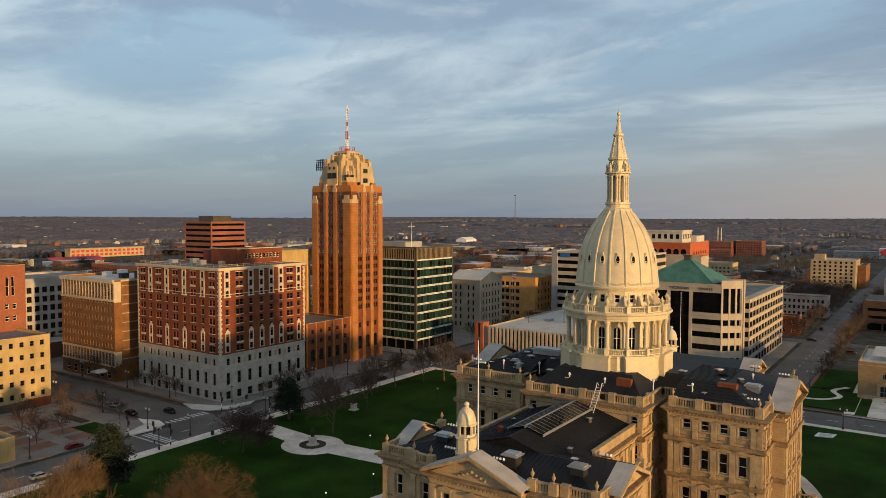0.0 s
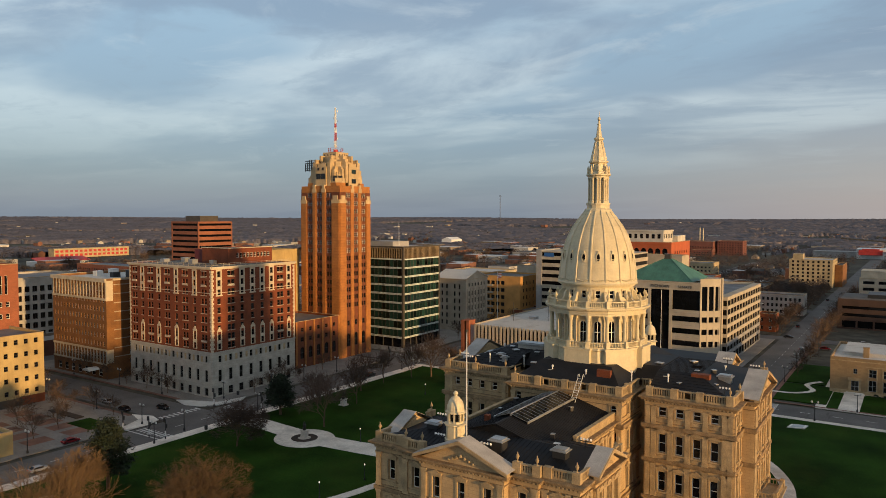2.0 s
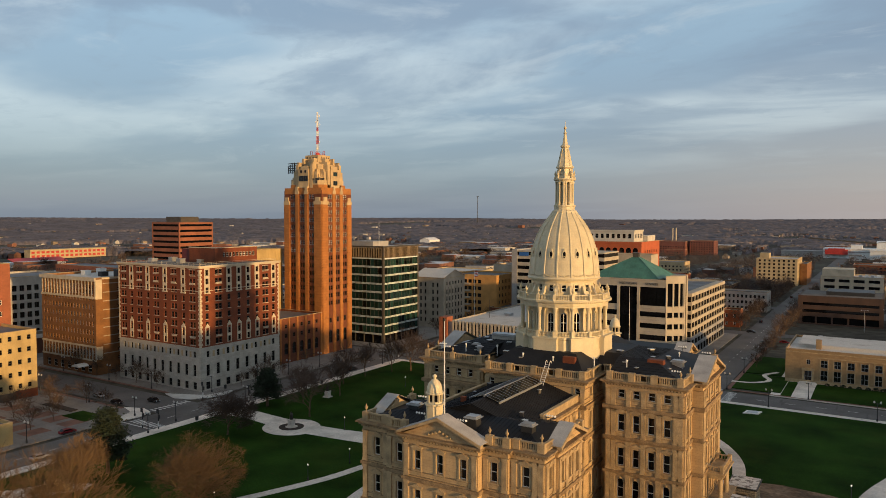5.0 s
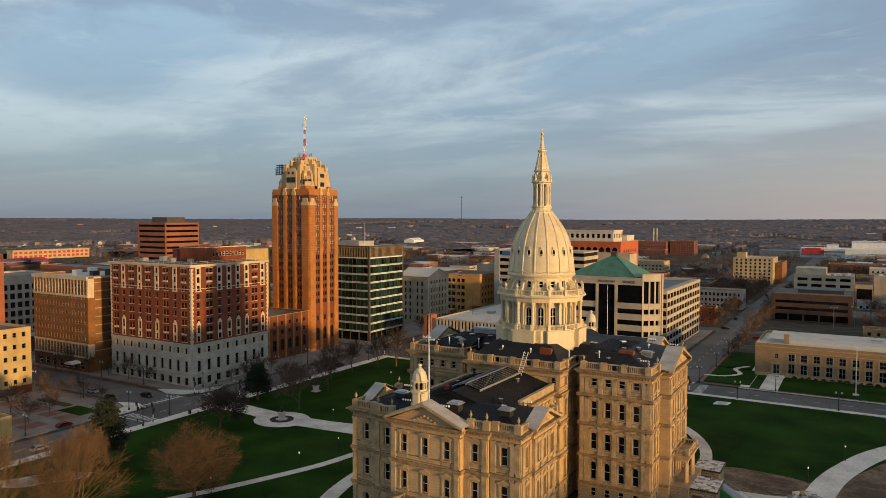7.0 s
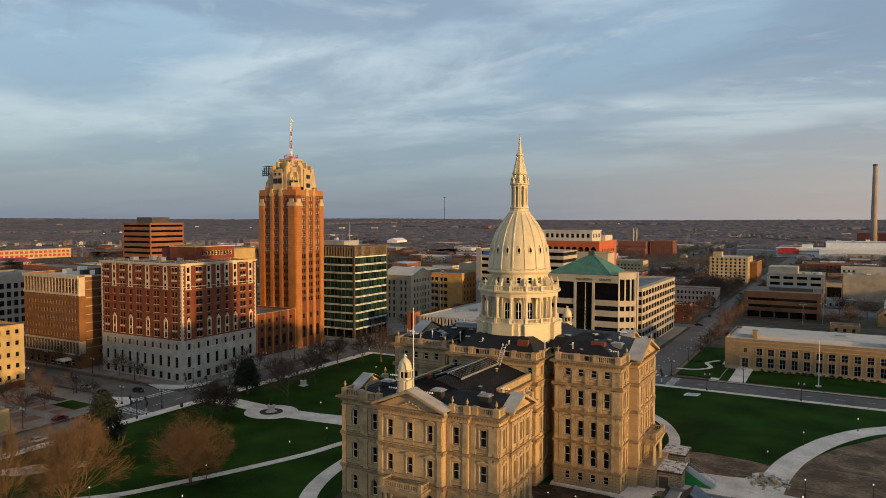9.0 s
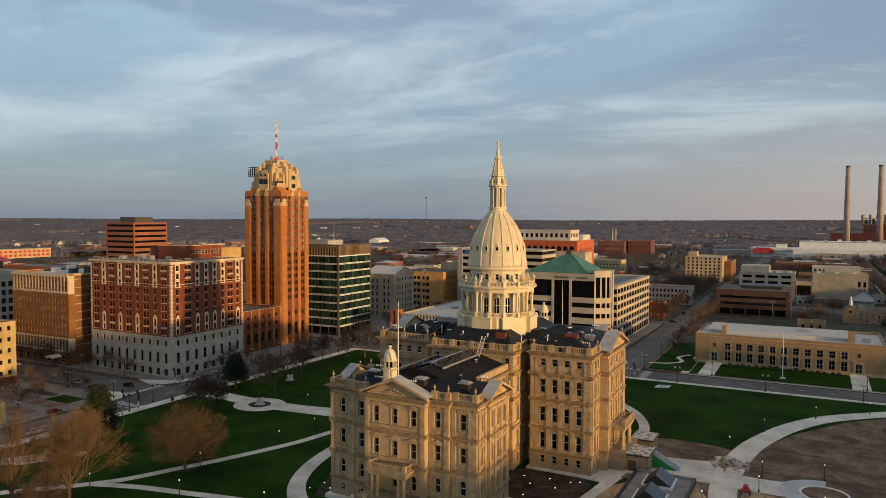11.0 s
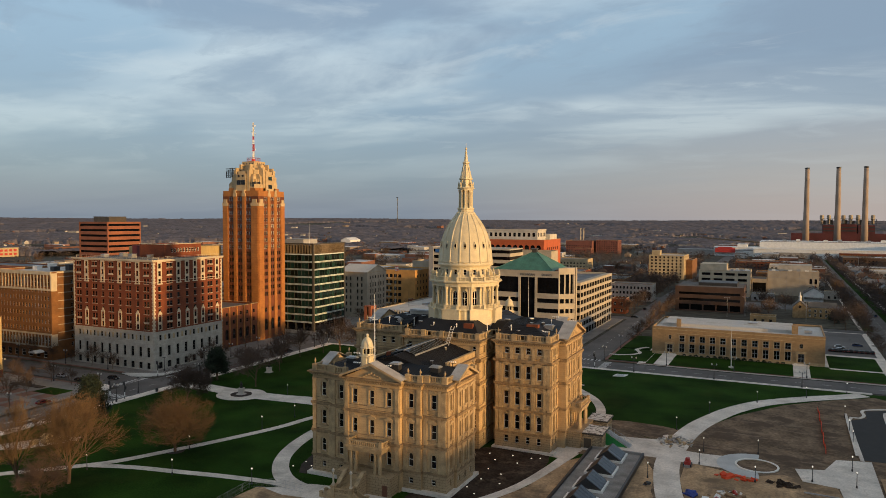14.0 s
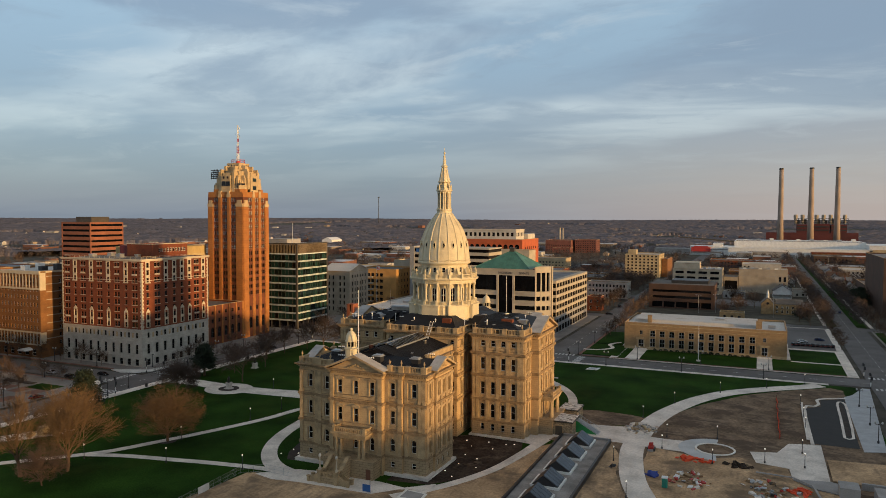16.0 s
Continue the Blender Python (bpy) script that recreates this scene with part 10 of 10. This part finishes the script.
for x, y, z in ((-12.5, -38.5, 26.6), (1.5, -47.6, 26.4), (27.2, -9.5, 30.6), (28, 13.5, 30.6), (22.5, 15, 31.2), (-26.5, -8.5, 30.8), (-24.5, -10, 30.6), (-6.8, -47.6, 26.4)):
    copy_thing(first, pose(x, y, z))
pipe = thing("vent_pipe", "white vent pipe with a cap on the roof", "pipe", "roof pipes", at=(3, -12.8, 30.8))
part("stack", lathe(bmesh.new(), [(0.11, 30.0), (0.11, 32.0), (0.22, 32.05), (0.22, 32.35), (0.05, 32.5)], 8, x=3, y=-12.8), STEEL_WHITE, pipe)
for x, y in ((-4, -12.5), (-13, -7), (10.5, -9), (17, -8), (-20, -9), (-23, 3), (24, 6)):
    copy_thing(pipe, pose(x, y, 30.8))
curb = thing("roof_curb_vent", "low dark roof vent with a pale lid", "roof vent", "low roof vents", at=(-8.5, -11.5, 31.6))
part("curb", boxes((-9.0, -8.0, -11.9, -11.1, 31.0, 32.2)), STEEL_DARK, curb)
part("lid", boxes((-9.1, -7.9, -12.0, -11.0, 32.2, 32.32)), GALV, curb)
for x, y, z, q in ((-4.5, -12.6, 31.0, 0.8), (-1, -11, 31.8, 0.6), (6, -11.6, 31.6, 0.7), (-17, -3, 31.8, 1.2), (-20, 1, 31.8, 1.0), (-24, -7, 30.7, 0.8), (-18, -8, 30.5, 0.7), (-12.5, -2, 31.8, 0.9), (16, -6, 31.0, 0.8), (19, -8, 30.6, 0.7), (23, 1, 31.7, 0.9), (18, 6, 31.8, 1.1), (13, 0, 31.9, 1.2), (25, -6, 30.8, 0.6), (20.5, -1.5, 31.8, 0.8), (-9, -37.5, 26.6, 0.8), (7.5, -37, 26.6, 0.7), (-8, -20, 26.4, 0.8), (-7, -28, 26.6, 0.6), (4.5, -23, 27.4, 0.6)):
    copy_thing(curb, pose(x, y, z, 0, 0, 13 * x) @ Matrix.Diagonal((q, q, q, 1)))
lad = thing("roof_ladder", "white steel ladder up to the higher roof", "ladder", at=(2.8, -18, 27))
bm = bmesh.new()
for s in (-0.45, 0.45):
    rod(bm, (2.8 + s, -18.6, 27.2), (3.4 + s, -16.5, 31.6), 0.06, n=4)
    for k in range(6):
        a0, a1 = math.pi * k / 6, math.pi * (k + 1) / 6
        rod(bm, (3.4 + s, -16.1 - 0.4 * math.cos(a0), 31.6 + 0.55 * math.sin(a0)), (3.4 + s, -16.1 - 0.4 * math.cos(a1), 31.6 + 0.55 * math.sin(a1)), 0.06, n=4)
part("rail", bm, STEEL_WHITE, lad)
for k in range(11):
    t = (k + 0.5) / 11
    part("rung", rod(bmesh.new(), (2.35 + 0.6 * t, -18.6 + 2.1 * t, 27.2 + 4.4 * t), (3.25 + 0.6 * t, -18.6 + 2.1 * t, 27.2 + 4.4 * t), 0.045, n=4), STEEL_WHITE, lad)
for x, y in ((9.5, -40), (11, -41.5)):
    hatch = thing("roof_hatch", "small white roof hatch", "hatch", "roof hatches", at=(x, y, 26.3))
    part("cover", boxes((x - 0.45, x + 0.45, y - 0.45, y + 0.45, 25.8, 26.75)), STEEL_WHITE, hatch)


# ---- the far town and the woods ----
rnd = random.Random(21)
EYE = Vector((80, -190, 0))


def taken(x, y, m=12):
    """Where the near blocks and streets stand."""
    if -260 < x < 160 and y < 470:
        return True
    if -480 < x < -410 and 215 < y < 280 or -60 < x < 30 and 540 < y < 640:
        return True
    if -1000 < x < -800 and 290 < y < 530:
        return True
    if -280 < x < -140 and 990 < y < 1100:
        return True
    if -90 < x < 340 and 1025 < y < 1210 or 130 < x < 300 and 1680 < y < 1810:
        return True
    for a, b in ((-4, 15), (123, 145), (-133, -115), (-264, -248)):
        if a - 4 < x < b + 4 and y < 1500:
            return True
    return False


def spot(rmin, rmax, power=1.0):
    """A place on the land in the wide wedge to the south and east."""
    a = radians(rnd.uniform(50, 190))
    r = rmin + (rmax - rmin) * rnd.random() ** power
    return EYE.x + r * math.cos(a), EYE.y + r * math.sin(a), r


# gabled houses
verts, faces, mats = [], [], []


def add_box(x, y, z, w, d, h, roof_h, rot, wall_i, roof_i):
    c, s = math.cos(rot), math.sin(rot)
    b = len(verts)
    loc = [(-w, -d, 0), (w, -d, 0), (w, d, 0), (-w, d, 0), (-w, -d, h), (w, -d, h), (w, d, h), (-w, d, h)]
    if roof_h:
        loc += [(-w, 0, h + roof_h), (w, 0, h + roof_h)]
    for px, py, pz in loc:
        verts.append((x + px * c - py * s, y + px * s + py * c, z + pz))
    fs = [((0, 1, 5, 4), wall_i), ((1, 2, 6, 5), wall_i), ((2, 3, 7, 6), wall_i), ((3, 0, 4, 7), wall_i)]
    fs += [((4, 5, 9, 8), roof_i), ((6, 7, 8, 9), roof_i), ((5, 6, 9), wall_i), ((7, 4, 8), wall_i)] if roof_h else [((4, 5, 6, 7), roof_i)]
    for f, m in fs:
        faces.append(tuple(b + q for q in f))
        mats.append(m)


def stuff(name, mat_list, label, category):
    me = bpy.data.meshes.new(name)
    me.from_pydata(verts, [], faces)
    for m in mat_list:
        me.materials.append(m)
    me.polygons.foreach_set("material_index", mats)
    ob = new(name, me)
    verts.clear(), faces.clear(), mats.clear()
    return tagged(ob, label, category, kind="stuff")


HOUSE_WALLS = [material("pale_siding", (0.40, 0.39, 0.37), 0.8, var=0.2, scale=0.1, island=0.35, bump=0), material("brick_siding", (0.19, 0.085, 0.055), 0.85, var=0.2, scale=0.1, island=0.35, bump=0), material("tan_siding", (0.25, 0.20, 0.15), 0.85, var=0.2, scale=0.1, island=0.35, bump=0)]
HOUSE_ROOFS = [material("shingle_roof", (0.09, 0.085, 0.085), 0.9, var=0.3, scale=0.1, island=0.4, bump=0), material("flat_pale_roof", (0.55, 0.55, 0.55), 0.8, var=0.3, scale=0.05, island=0.5, bump=0)]
for k in range(1000):
    x, y, r = spot(420, 2600, 0.8)
    if taken(x, y) or noise.noise(Vector((x * 0.004, y * 0.004, 3))) < -0.15:
        continue
    add_box(x, y, land_z(x, y) - 0.4, rnd.uniform(4, 7), rnd.uniform(4, 5.5), rnd.uniform(3.5, 6), rnd.uniform(2, 3.4), rnd.choice((0, math.pi / 2)) + rnd.uniform(-0.1, 0.1), rnd.choice((0, 0, 1, 2)), 3)
stuff("suburban_houses", HOUSE_WALLS + HOUSE_ROOFS, "small gabled houses among bare trees", "houses")
for k in range(760):
    x, y, r = spot(400, 1600, 0.9)
    if taken(x, y) or noise.noise(Vector((x * 0.003, y * 0.003, 9))) < -0.08:
        continue
    s = 1.0 if r < 900 else 1.4
    add_box(x, y, land_z(x, y) - 0.4, rnd.uniform(6, 18) * s, rnd.uniform(6, 13) * s, rnd.uniform(5, 11), 0, rnd.choice((0, math.pi / 2)), rnd.choice((0, 0, 1, 1, 2)), rnd.choice((3, 4, 4)))
stuff("flat_roofed_sheds", HOUSE_WALLS + HOUSE_ROOFS, "low flat-roofed shops and sheds of the town", "sheds")


def town_block(x, y, w, d, h, mat_, roof_, rows, label):
    """A single town block far off, with window rows on its two seen sides."""
    lv = [(1.4 + 3.6 * k, 3.0 + 3.6 * k) for k in range(rows)]
    return building("town_block", label, x, x + w, y, y + d, h, mat_, roof_, north=rows_of(even(max(2, int(w / 4)), 0.8, w - 0.8), 1.8, lv), west=rows_of(even(max(2, int(d / 4)), 0.8, d - 0.8), 1.8, lv), frame_mat=STEEL_DARK, group="town blocks", far_off=True)


for x, y, w, d, h, m_, r_, n_, lab in ((-215, 300, 40, 40, 12, BRICK_RED, ROOF_GRAVEL, 3, "red brick shop block with a dark roof"), (-245, 270, 40, 24, 9, BRICK_BROWN, ROOF_WHITE, 2, "brown brick shop block with a pale roof"), (-330, 120, 45, 60, 12, LIMESTONE2, ROOF_GREY, 3, "pale rendered office block"), (-345, 220, 50, 45, 8, TAN_PANEL2, ROOF_GREY, 2, "tan low hall with window rows in town"), (-330, -60, 40, 40, 18, STONE_GREY, ROOF_GREY, 4, "grey stone office block"), (-420, 20, 60, 60, 9, LIMESTONE2, ROOF_GREY, 2, "pale low garage with window rows in town"), (-560, 40, 60, 50, 12, TAN_PANEL2, ROOF_WHITE, 3, "tan low depot with window rows in town"), (-640, 250, 120, 30, 14, BRICK_ORANGE, ROOF_GREY, 3, "long red brick works with window rows in town"), (-300, 400, 50, 40, 13, YELLOW_BRICK2, ROOF_WHITE, 3, "buff brick block with window rows in town"), (-210, 420, 60, 30, 11, BRICK_RED, ROOF_WHITE, 3, "red brick block with a pale roof"), (-130, 460, 45, 40, 12, BRICK_RED, ROOF_GREY, 3, "red brick block with window rows in town"), (-70, 430, 30, 50, 9, BRICK_BROWN, ROOF_GRAVEL, 2, "brown brick block with window rows in town"), (-262, 1040, 46, 40, 22, HOSPITAL_BRICK, ROOF_GREY, 4, "red brick hospital wing"), (-212, 1052, 38, 30, 23, HOSPITAL_BRICK, ROOF_WHITE, 6, "tall red brick hospital block"), (-240, 1010, 30, 20, 10, HOSPITAL_BRICK, ROOF_WHITE, 2, "low red brick hospital entrance block"), (-160, 620, 40, 30, 14, YELLOW_BRICK2, ROOF_GREY, 3, "buff brick block with window rows in town"), (60, 560, 40, 30, 10, BRICK_BROWN, ROOF_GRAVEL, 2, "brown brick block with window rows in town"), (70, 640, 30, 40, 12, LIMESTONE2, ROOF_WHITE, 3, "pale rendered block with window rows in town"), (30, 760, 60, 40, 9, BRICK_RED, ROOF_GRAVEL, 2, "low red brick works with window rows in town"), (158, 316, 40, 84, 37, BRICK_BROWN2, ROOF_GREY, 9, "tall dark brown office block across the street"), (160, 420, 40, 50, 12, BRICK_BROWN2, ROOF_GRAVEL, 3, "dark brown brick flats"), (165, 640, 40, 40, 9, LIMESTONE2, ROOF_WHITE, 2, "pale block among trees"), (155, 900, 50, 60, 10, BRICK_BROWN2, ROOF_GRAVEL, 2, "dark block among trees with window rows in town")):
    town_block(x, y, w, d, h, m_, r_, n_, lab)
stack = thing("boiler_stack", "slim pale boiler stack beside the hospital", "chimney", "boiler stacks", at=(-249, 1090, 0))
part("shaft", lathe(bmesh.new(), [(1.3, 0), (1.0, 42), (1.2, 42.2), (1.2, 43)], 12, x=-249, y=1090), CREAM_STONE, stack)
copy_thing(stack, pose(-243.5, 1090, 0))
# white sheds and a pale gable that catch the light far off
far = thing("far_white_hall", "white gabled hall far off in the woods", "hall", at=(-760, 1100, 0))
part("hall", extrude(bmesh.new(), [(-772, 1100, 0), (-748, 1100, 0), (-748, 1100, 13), (-760, 1100, 18), (-772, 1100, 13)], (0, 40, 0)), STEEL_WHITE, far)
far = thing("long_brick_school", "long pale and red brick school far off", "school", at=(-975, 460, 0))
part("wall", boxes((-985, -970, 402, 518, 0, 13), (-985.3, -969.7, 401.7, 518.3, 13, 13.6)), YELLOW_BRICK2, far)
for k in range(16):
    for z in (2.5, 8.0):
        part("window", boxes((-969.96, -969.8, 404 + 7.1 * k, 408.4 + 7.1 * k, z, z + 3.2)), STEEL_RED, far)
far = thing("red_roofed_depot", "low depot with a bright red roof", "depot", at=(-825, 330, 0))
part("wall", boxes((-840, -810, 300, 360, 0, 6)), STEEL_WHITE, far)
part("roof", extrude(bmesh.new(), [(-808, 298, 6), (-808, 362, 6), (-825, 362, 10), (-825, 298, 10)], (-0.5, 0, 0.8)), STEEL_RED, far)

# gabled houses one by one, with porch, dormer and chimney


def gabled_house(label, x, y, wall_mat, roof_mat, w=4.6, d=6.5, h=5.6, rise=3.6):
    t = thing("gabled_house", label, "house", "gabled houses", at=(x, y, 0))
    part("wall", extrude(bmesh.new(), [(x - w, y - d, 0), (x + w, y - d, 0), (x + w, y - d, h), (x, y - d, h + rise), (x - w, y - d, h)], (0, 2 * d, 0)), wall_mat, t)
    for q in (-1, 1):
        part("roof", extrude(bmesh.new(), [(x, y - d - 0.5, h + rise + 0.3), (x + q * (w + 0.6), y - d - 0.5, h - 0.2), (x + q * (w + 0.6), y - d - 0.5, h - 0.5), (x, y - d - 0.5, h + rise)], (0, 2 * d + 1, 0)), roof_mat, t)
        for z in (1.0, 3.8):
            place("window", window_mesh(1.0, 1.5, False, "sash", WHITE_TRIM, GLASS_DARK), t, pose(x + q * w * 0.5, y - d - 0.03, z))
            for b in (-0.5, 0.5):
                if q > 0:
                    place("window", window_mesh(1.0, 1.5, False, "sash", WHITE_TRIM, GLASS_DARK), t, pose(x + w + 0.03, y + b * d, z, 0, 0, 90))
    place("window", window_mesh(0.9, 1.2, False, "sash", WHITE_TRIM, GLASS_DARK), t, pose(x, y - d - 0.03, h + 0.6))
    part("porch_roof", extrude(bmesh.new(), [(x - w, y - d, 3.1), (x + w, y - d, 3.1), (x + w, y - d - 2.0, 2.5), (x - w, y - d - 2.0, 2.5)], (0, 0, 0.2)), roof_mat, t)
    for q in (-0.95, 0, 0.95):
        part("porch_post", boxes((x + q * w - 0.1, x + q * w + 0.1, y - d - 1.9, y - d - 1.7, 0, 2.6)), WHITE_TRIM, t)
    part("chimney", boxes((x + 0.8, x + 1.5, y + 1, y + 1.7, h + 1, h + rise + 1.2)), BRICK_RED, t)
    return t


kinds = [gabled_house("white gabled house with a dark shingle roof", 104, 412, STEEL_WHITE, ROOF_GRAVEL, 6.5, 7.5, 6.2, 4.0), gabled_house("grey gabled house with a dark shingle roof", 112, 520, GREY_PANEL, ROOF_GRAVEL), gabled_house("pale yellow gabled house with a brown roof", 96, 524, TAN_PANEL, BRICK_BROWN2), gabled_house("pale gabled house with a grey roof", 156, 470, LIMESTONE2, ROOF_GREY)]
for k, (x, y) in enumerate(((80, 522), (64, 520), (46, 524), (30, 522), (112, 552), (92, 556), (72, 552), (112, 600), (96, 604), (110, 640), (154, 500), (156, 530), (153, 565), (155, 600), (154, 640), (112, 680), (110, 720), (153, 690), (156, 735), (112, 780), (155, 800), (108, 840), (190, 520), (200, 470), (205, 560))):
    copy_thing(kinds[1 + k % 3], pose(x, y, 0, 0, 0, (0, 90, 0, -90)[k % 4]))
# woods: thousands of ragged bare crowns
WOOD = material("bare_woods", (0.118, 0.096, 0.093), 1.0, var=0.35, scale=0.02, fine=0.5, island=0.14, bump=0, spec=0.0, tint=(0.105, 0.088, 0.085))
# lighter and bluer than the near woods: distance haze put into the colour
CANOPY = material("hazed_wood_canopy", (0.240, 0.208, 0.212), 1.0, var=0.34, scale=0.02, fine=0.16, bump=0, spec=0.0, tint=(0.182, 0.162, 0.170))


def crown_twigs(x, y, z, r, h):
    """A bare crown: a loose cloud of thin slivers that point every way, densest near its outside."""
    for _ in range(105):
        a, q = rnd.uniform(0, 6.283), rnd.random() ** 0.4
        t = rnd.random()
        w = r * q * math.sin(math.pi * (0.15 + 0.8 * t)) ** 0.7
        px, py, pz = x + w * math.cos(a), y + w * math.sin(a), z + h * (0.15 + 0.85 * t)
        dx, dy, dz = rnd.gauss(0, 0.75) + 0.5 * math.cos(a), rnd.gauss(0, 0.75) + 0.5 * math.sin(a), rnd.gauss(0.25, 0.7)
        b = len(verts)
        verts.append((px - dx, py - dy, pz - dz))
        verts.append((px + rnd.gauss(0, 0.2), py + rnd.gauss(0, 0.2), pz + rnd.gauss(0, 0.2)))
        verts.append((px + dx, py + dy, pz + dz))
        faces.append((b, b + 1, b + 2))
        mats.append(0)


def wooded(x, y):
    return noise.noise(Vector((x * 0.0023, y * 0.0023, 0))) + 0.5 * noise.noise(Vector((x * 0.009, y * 0.009, 5)))


count = 0
while count < 8200:
    x, y, r = spot(330, 1500, 0.8)
    if taken(x, y) or wooded(x, y) < (0.06 if r < 800 else -0.12) + rnd.uniform(-0.25, 0.25):
        continue
    g = 0.75 + r / 4000
    crown_twigs(x, y, land_z(x, y) - 1.0, rnd.uniform(3.2, 6.0) * g, rnd.uniform(7.5, 11.5))
    count += 1
for k in range(120):
    for x in (124.5, 142.5):
        if rnd.random() < 0.85:
            crown_twigs(x + rnd.uniform(-2, 2), 268 + 6.3 * k + rnd.uniform(-2, 2), -0.5, rnd.uniform(3.0, 5.0), rnd.uniform(9, 13))
for k in range(190):
    x, y = rnd.choice(((rnd.uniform(-60, -8), rnd.uniform(372, 540)), (rnd.uniform(150, 250), rnd.uniform(240, 620)), (rnd.uniform(18, 120), rnd.uniform(480, 760))))
    crown_twigs(x, y, -0.5, rnd.uniform(3.0, 5.5), rnd.uniform(8, 13))
stuff("town_woods", [WOOD], "brown bare tree crowns among the houses", "woods")
# farther off the crowns close to one rough canopy
rows_, r = [], 1250.0
while r < 5000:
    rows_.append(r)
    r *= 1.009
COLS = 1000
for i, r0 in enumerate(rows_):
    for k in range(COLS):
        a = radians(48 + 116 * (k + rnd.uniform(-0.4, 0.4)) / COLS)
        r = r0 * (1 + rnd.uniform(-0.003, 0.003))
        x, y = EYE.x + r * math.cos(a), EYE.y + r * math.sin(a)
        if taken(x, y) or wooded(x, y) < (-0.05 if r < 1800 else -0.34) + rnd.uniform(-0.05, 0.05):
            h = -3.0
        else:
            h = 7.5 + 3.5 * noise.noise(Vector((x * 0.03, y * 0.03, 1))) + 2.0 * noise.noise(Vector((x * 0.09, y * 0.09, 2))) + rnd.uniform(-0.5, 0.5)
        verts.append((x, y, land_z(x, y) + h))
for i in range(len(rows_) - 1):
    for k in range(COLS - 1):
        b = i * COLS + k
        if max(verts[q][2] - land_z(*verts[q][:2]) for q in (b, b + 1, b + COLS, b + COLS + 1)) > -2.5:
            faces.append((b, b + 1, b + COLS + 1, b + COLS))
            mats.append(0)
canopy = stuff("far_woods", [CANOPY], "bare woods to the horizon with haze in their colour", "woods")
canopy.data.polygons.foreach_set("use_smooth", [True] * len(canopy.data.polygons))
# houses and pale roofs that stand out of the woods
for k in range(650):
    x, y, r = spot(1200, 2500, 1.1)
    if taken(x, y):
        continue
    add_box(x, y, land_z(x, y), rnd.uniform(4, 8), rnd.uniform(4, 6), rnd.uniform(5.5, 7.5), rnd.uniform(2, 3), rnd.choice((0, math.pi / 2)) + rnd.uniform(-0.2, 0.2), rnd.choice((0, 0, 1, 2)), 3)
for k in range(45):
    x, y, r = spot(1400, 3600, 1.3)
    if taken(x, y):
        continue
    add_box(x, y, land_z(x, y), rnd.uniform(5, 16), rnd.uniform(5, 12), rnd.uniform(8, 13), 0, rnd.uniform(-0.3, 0.3), rnd.choice((0, 0, 2, 1)), rnd.choice((3, 4)))
stuff("far_sheds", HOUSE_WALLS + HOUSE_ROOFS, "pale sheds and halls far off among the woods", "sheds")

# nearer bare trees between the houses, real limbs
bush = bare_tree("bare town tree with brown twigs", 131, 12, 0.85, 4, (7, 5, 4, 4), TWIG_GREY, 0.05, at=(-20, 480, 0), group="town trees")
for k in range(170):
    for _ in range(30):
        x, y, r = spot(450, 1150, 1.0)
        if not taken(x, y, 0):
            break
    s = rnd.uniform(0.8, 1.4)
    copy_thing(bush, pose(x, y, 0, 0, 0, rnd.uniform(0, 360)) @ Matrix.Diagonal((s, s, s, 1)))
for x, y in ((-40, 400), (-30, 420), (-45, 440), (-20, 450), (-35, 465), (-25, 485), (-48, 480), (-55, 415), (-15, 500), (-30, 515), (-42, 530), (-60, 500), (115, 260), (110, 275), (160, 270), (165, 250), (158, 380), (168, 400), (155, 360), (175, 320), (160, 230), (172, 215), (85, 335), (70, 350), (75, 300), (66, 285)):
    s = rnd.uniform(0.85, 1.3)
    copy_thing(bush, pose(x, y, 0, 0, 0, rnd.uniform(0, 360)) @ Matrix.Diagonal((s, s, s, 1)))
# poles along the streets
pole_t = thing("utility_pole", "wooden utility pole beside the street", "pole", "utility poles", at=(15.5, 260, 0))
part("shaft", rod(bmesh.new(), (15.5, 260, 0), (15.5, 260, 11), 0.16, 0.11), BARK, pole_t)
part("crossarm", boxes((14.3, 16.7, 259.9, 260.1, 10.1, 10.3)), BARK, pole_t)
for k in range(24):
    copy_thing(pole_t, pose(15.5 if k < 12 else 143.5, 300 + 42 * (k % 12), 0))

# ---- blocks added west of the square, out of sight, to lay shade over it ----
for x, y, w, d, h in ((262, -330, 40, 90, 26), (262, -230, 40, 78, 30), (262, -150, 40, 62, 32), (262, -86, 40, 61, 24), (262, -22, 40, 50, 28), (262, 32, 40, 60, 26), (262, 104, 40, 120, 22), (262, 236, 40, 160, 20)):
    building("west_office", "unseen concrete block added west of the square to cast shade", x, x + w, y, y + d, h, GREY_PANEL, ROOF_GREY, group="west offices")
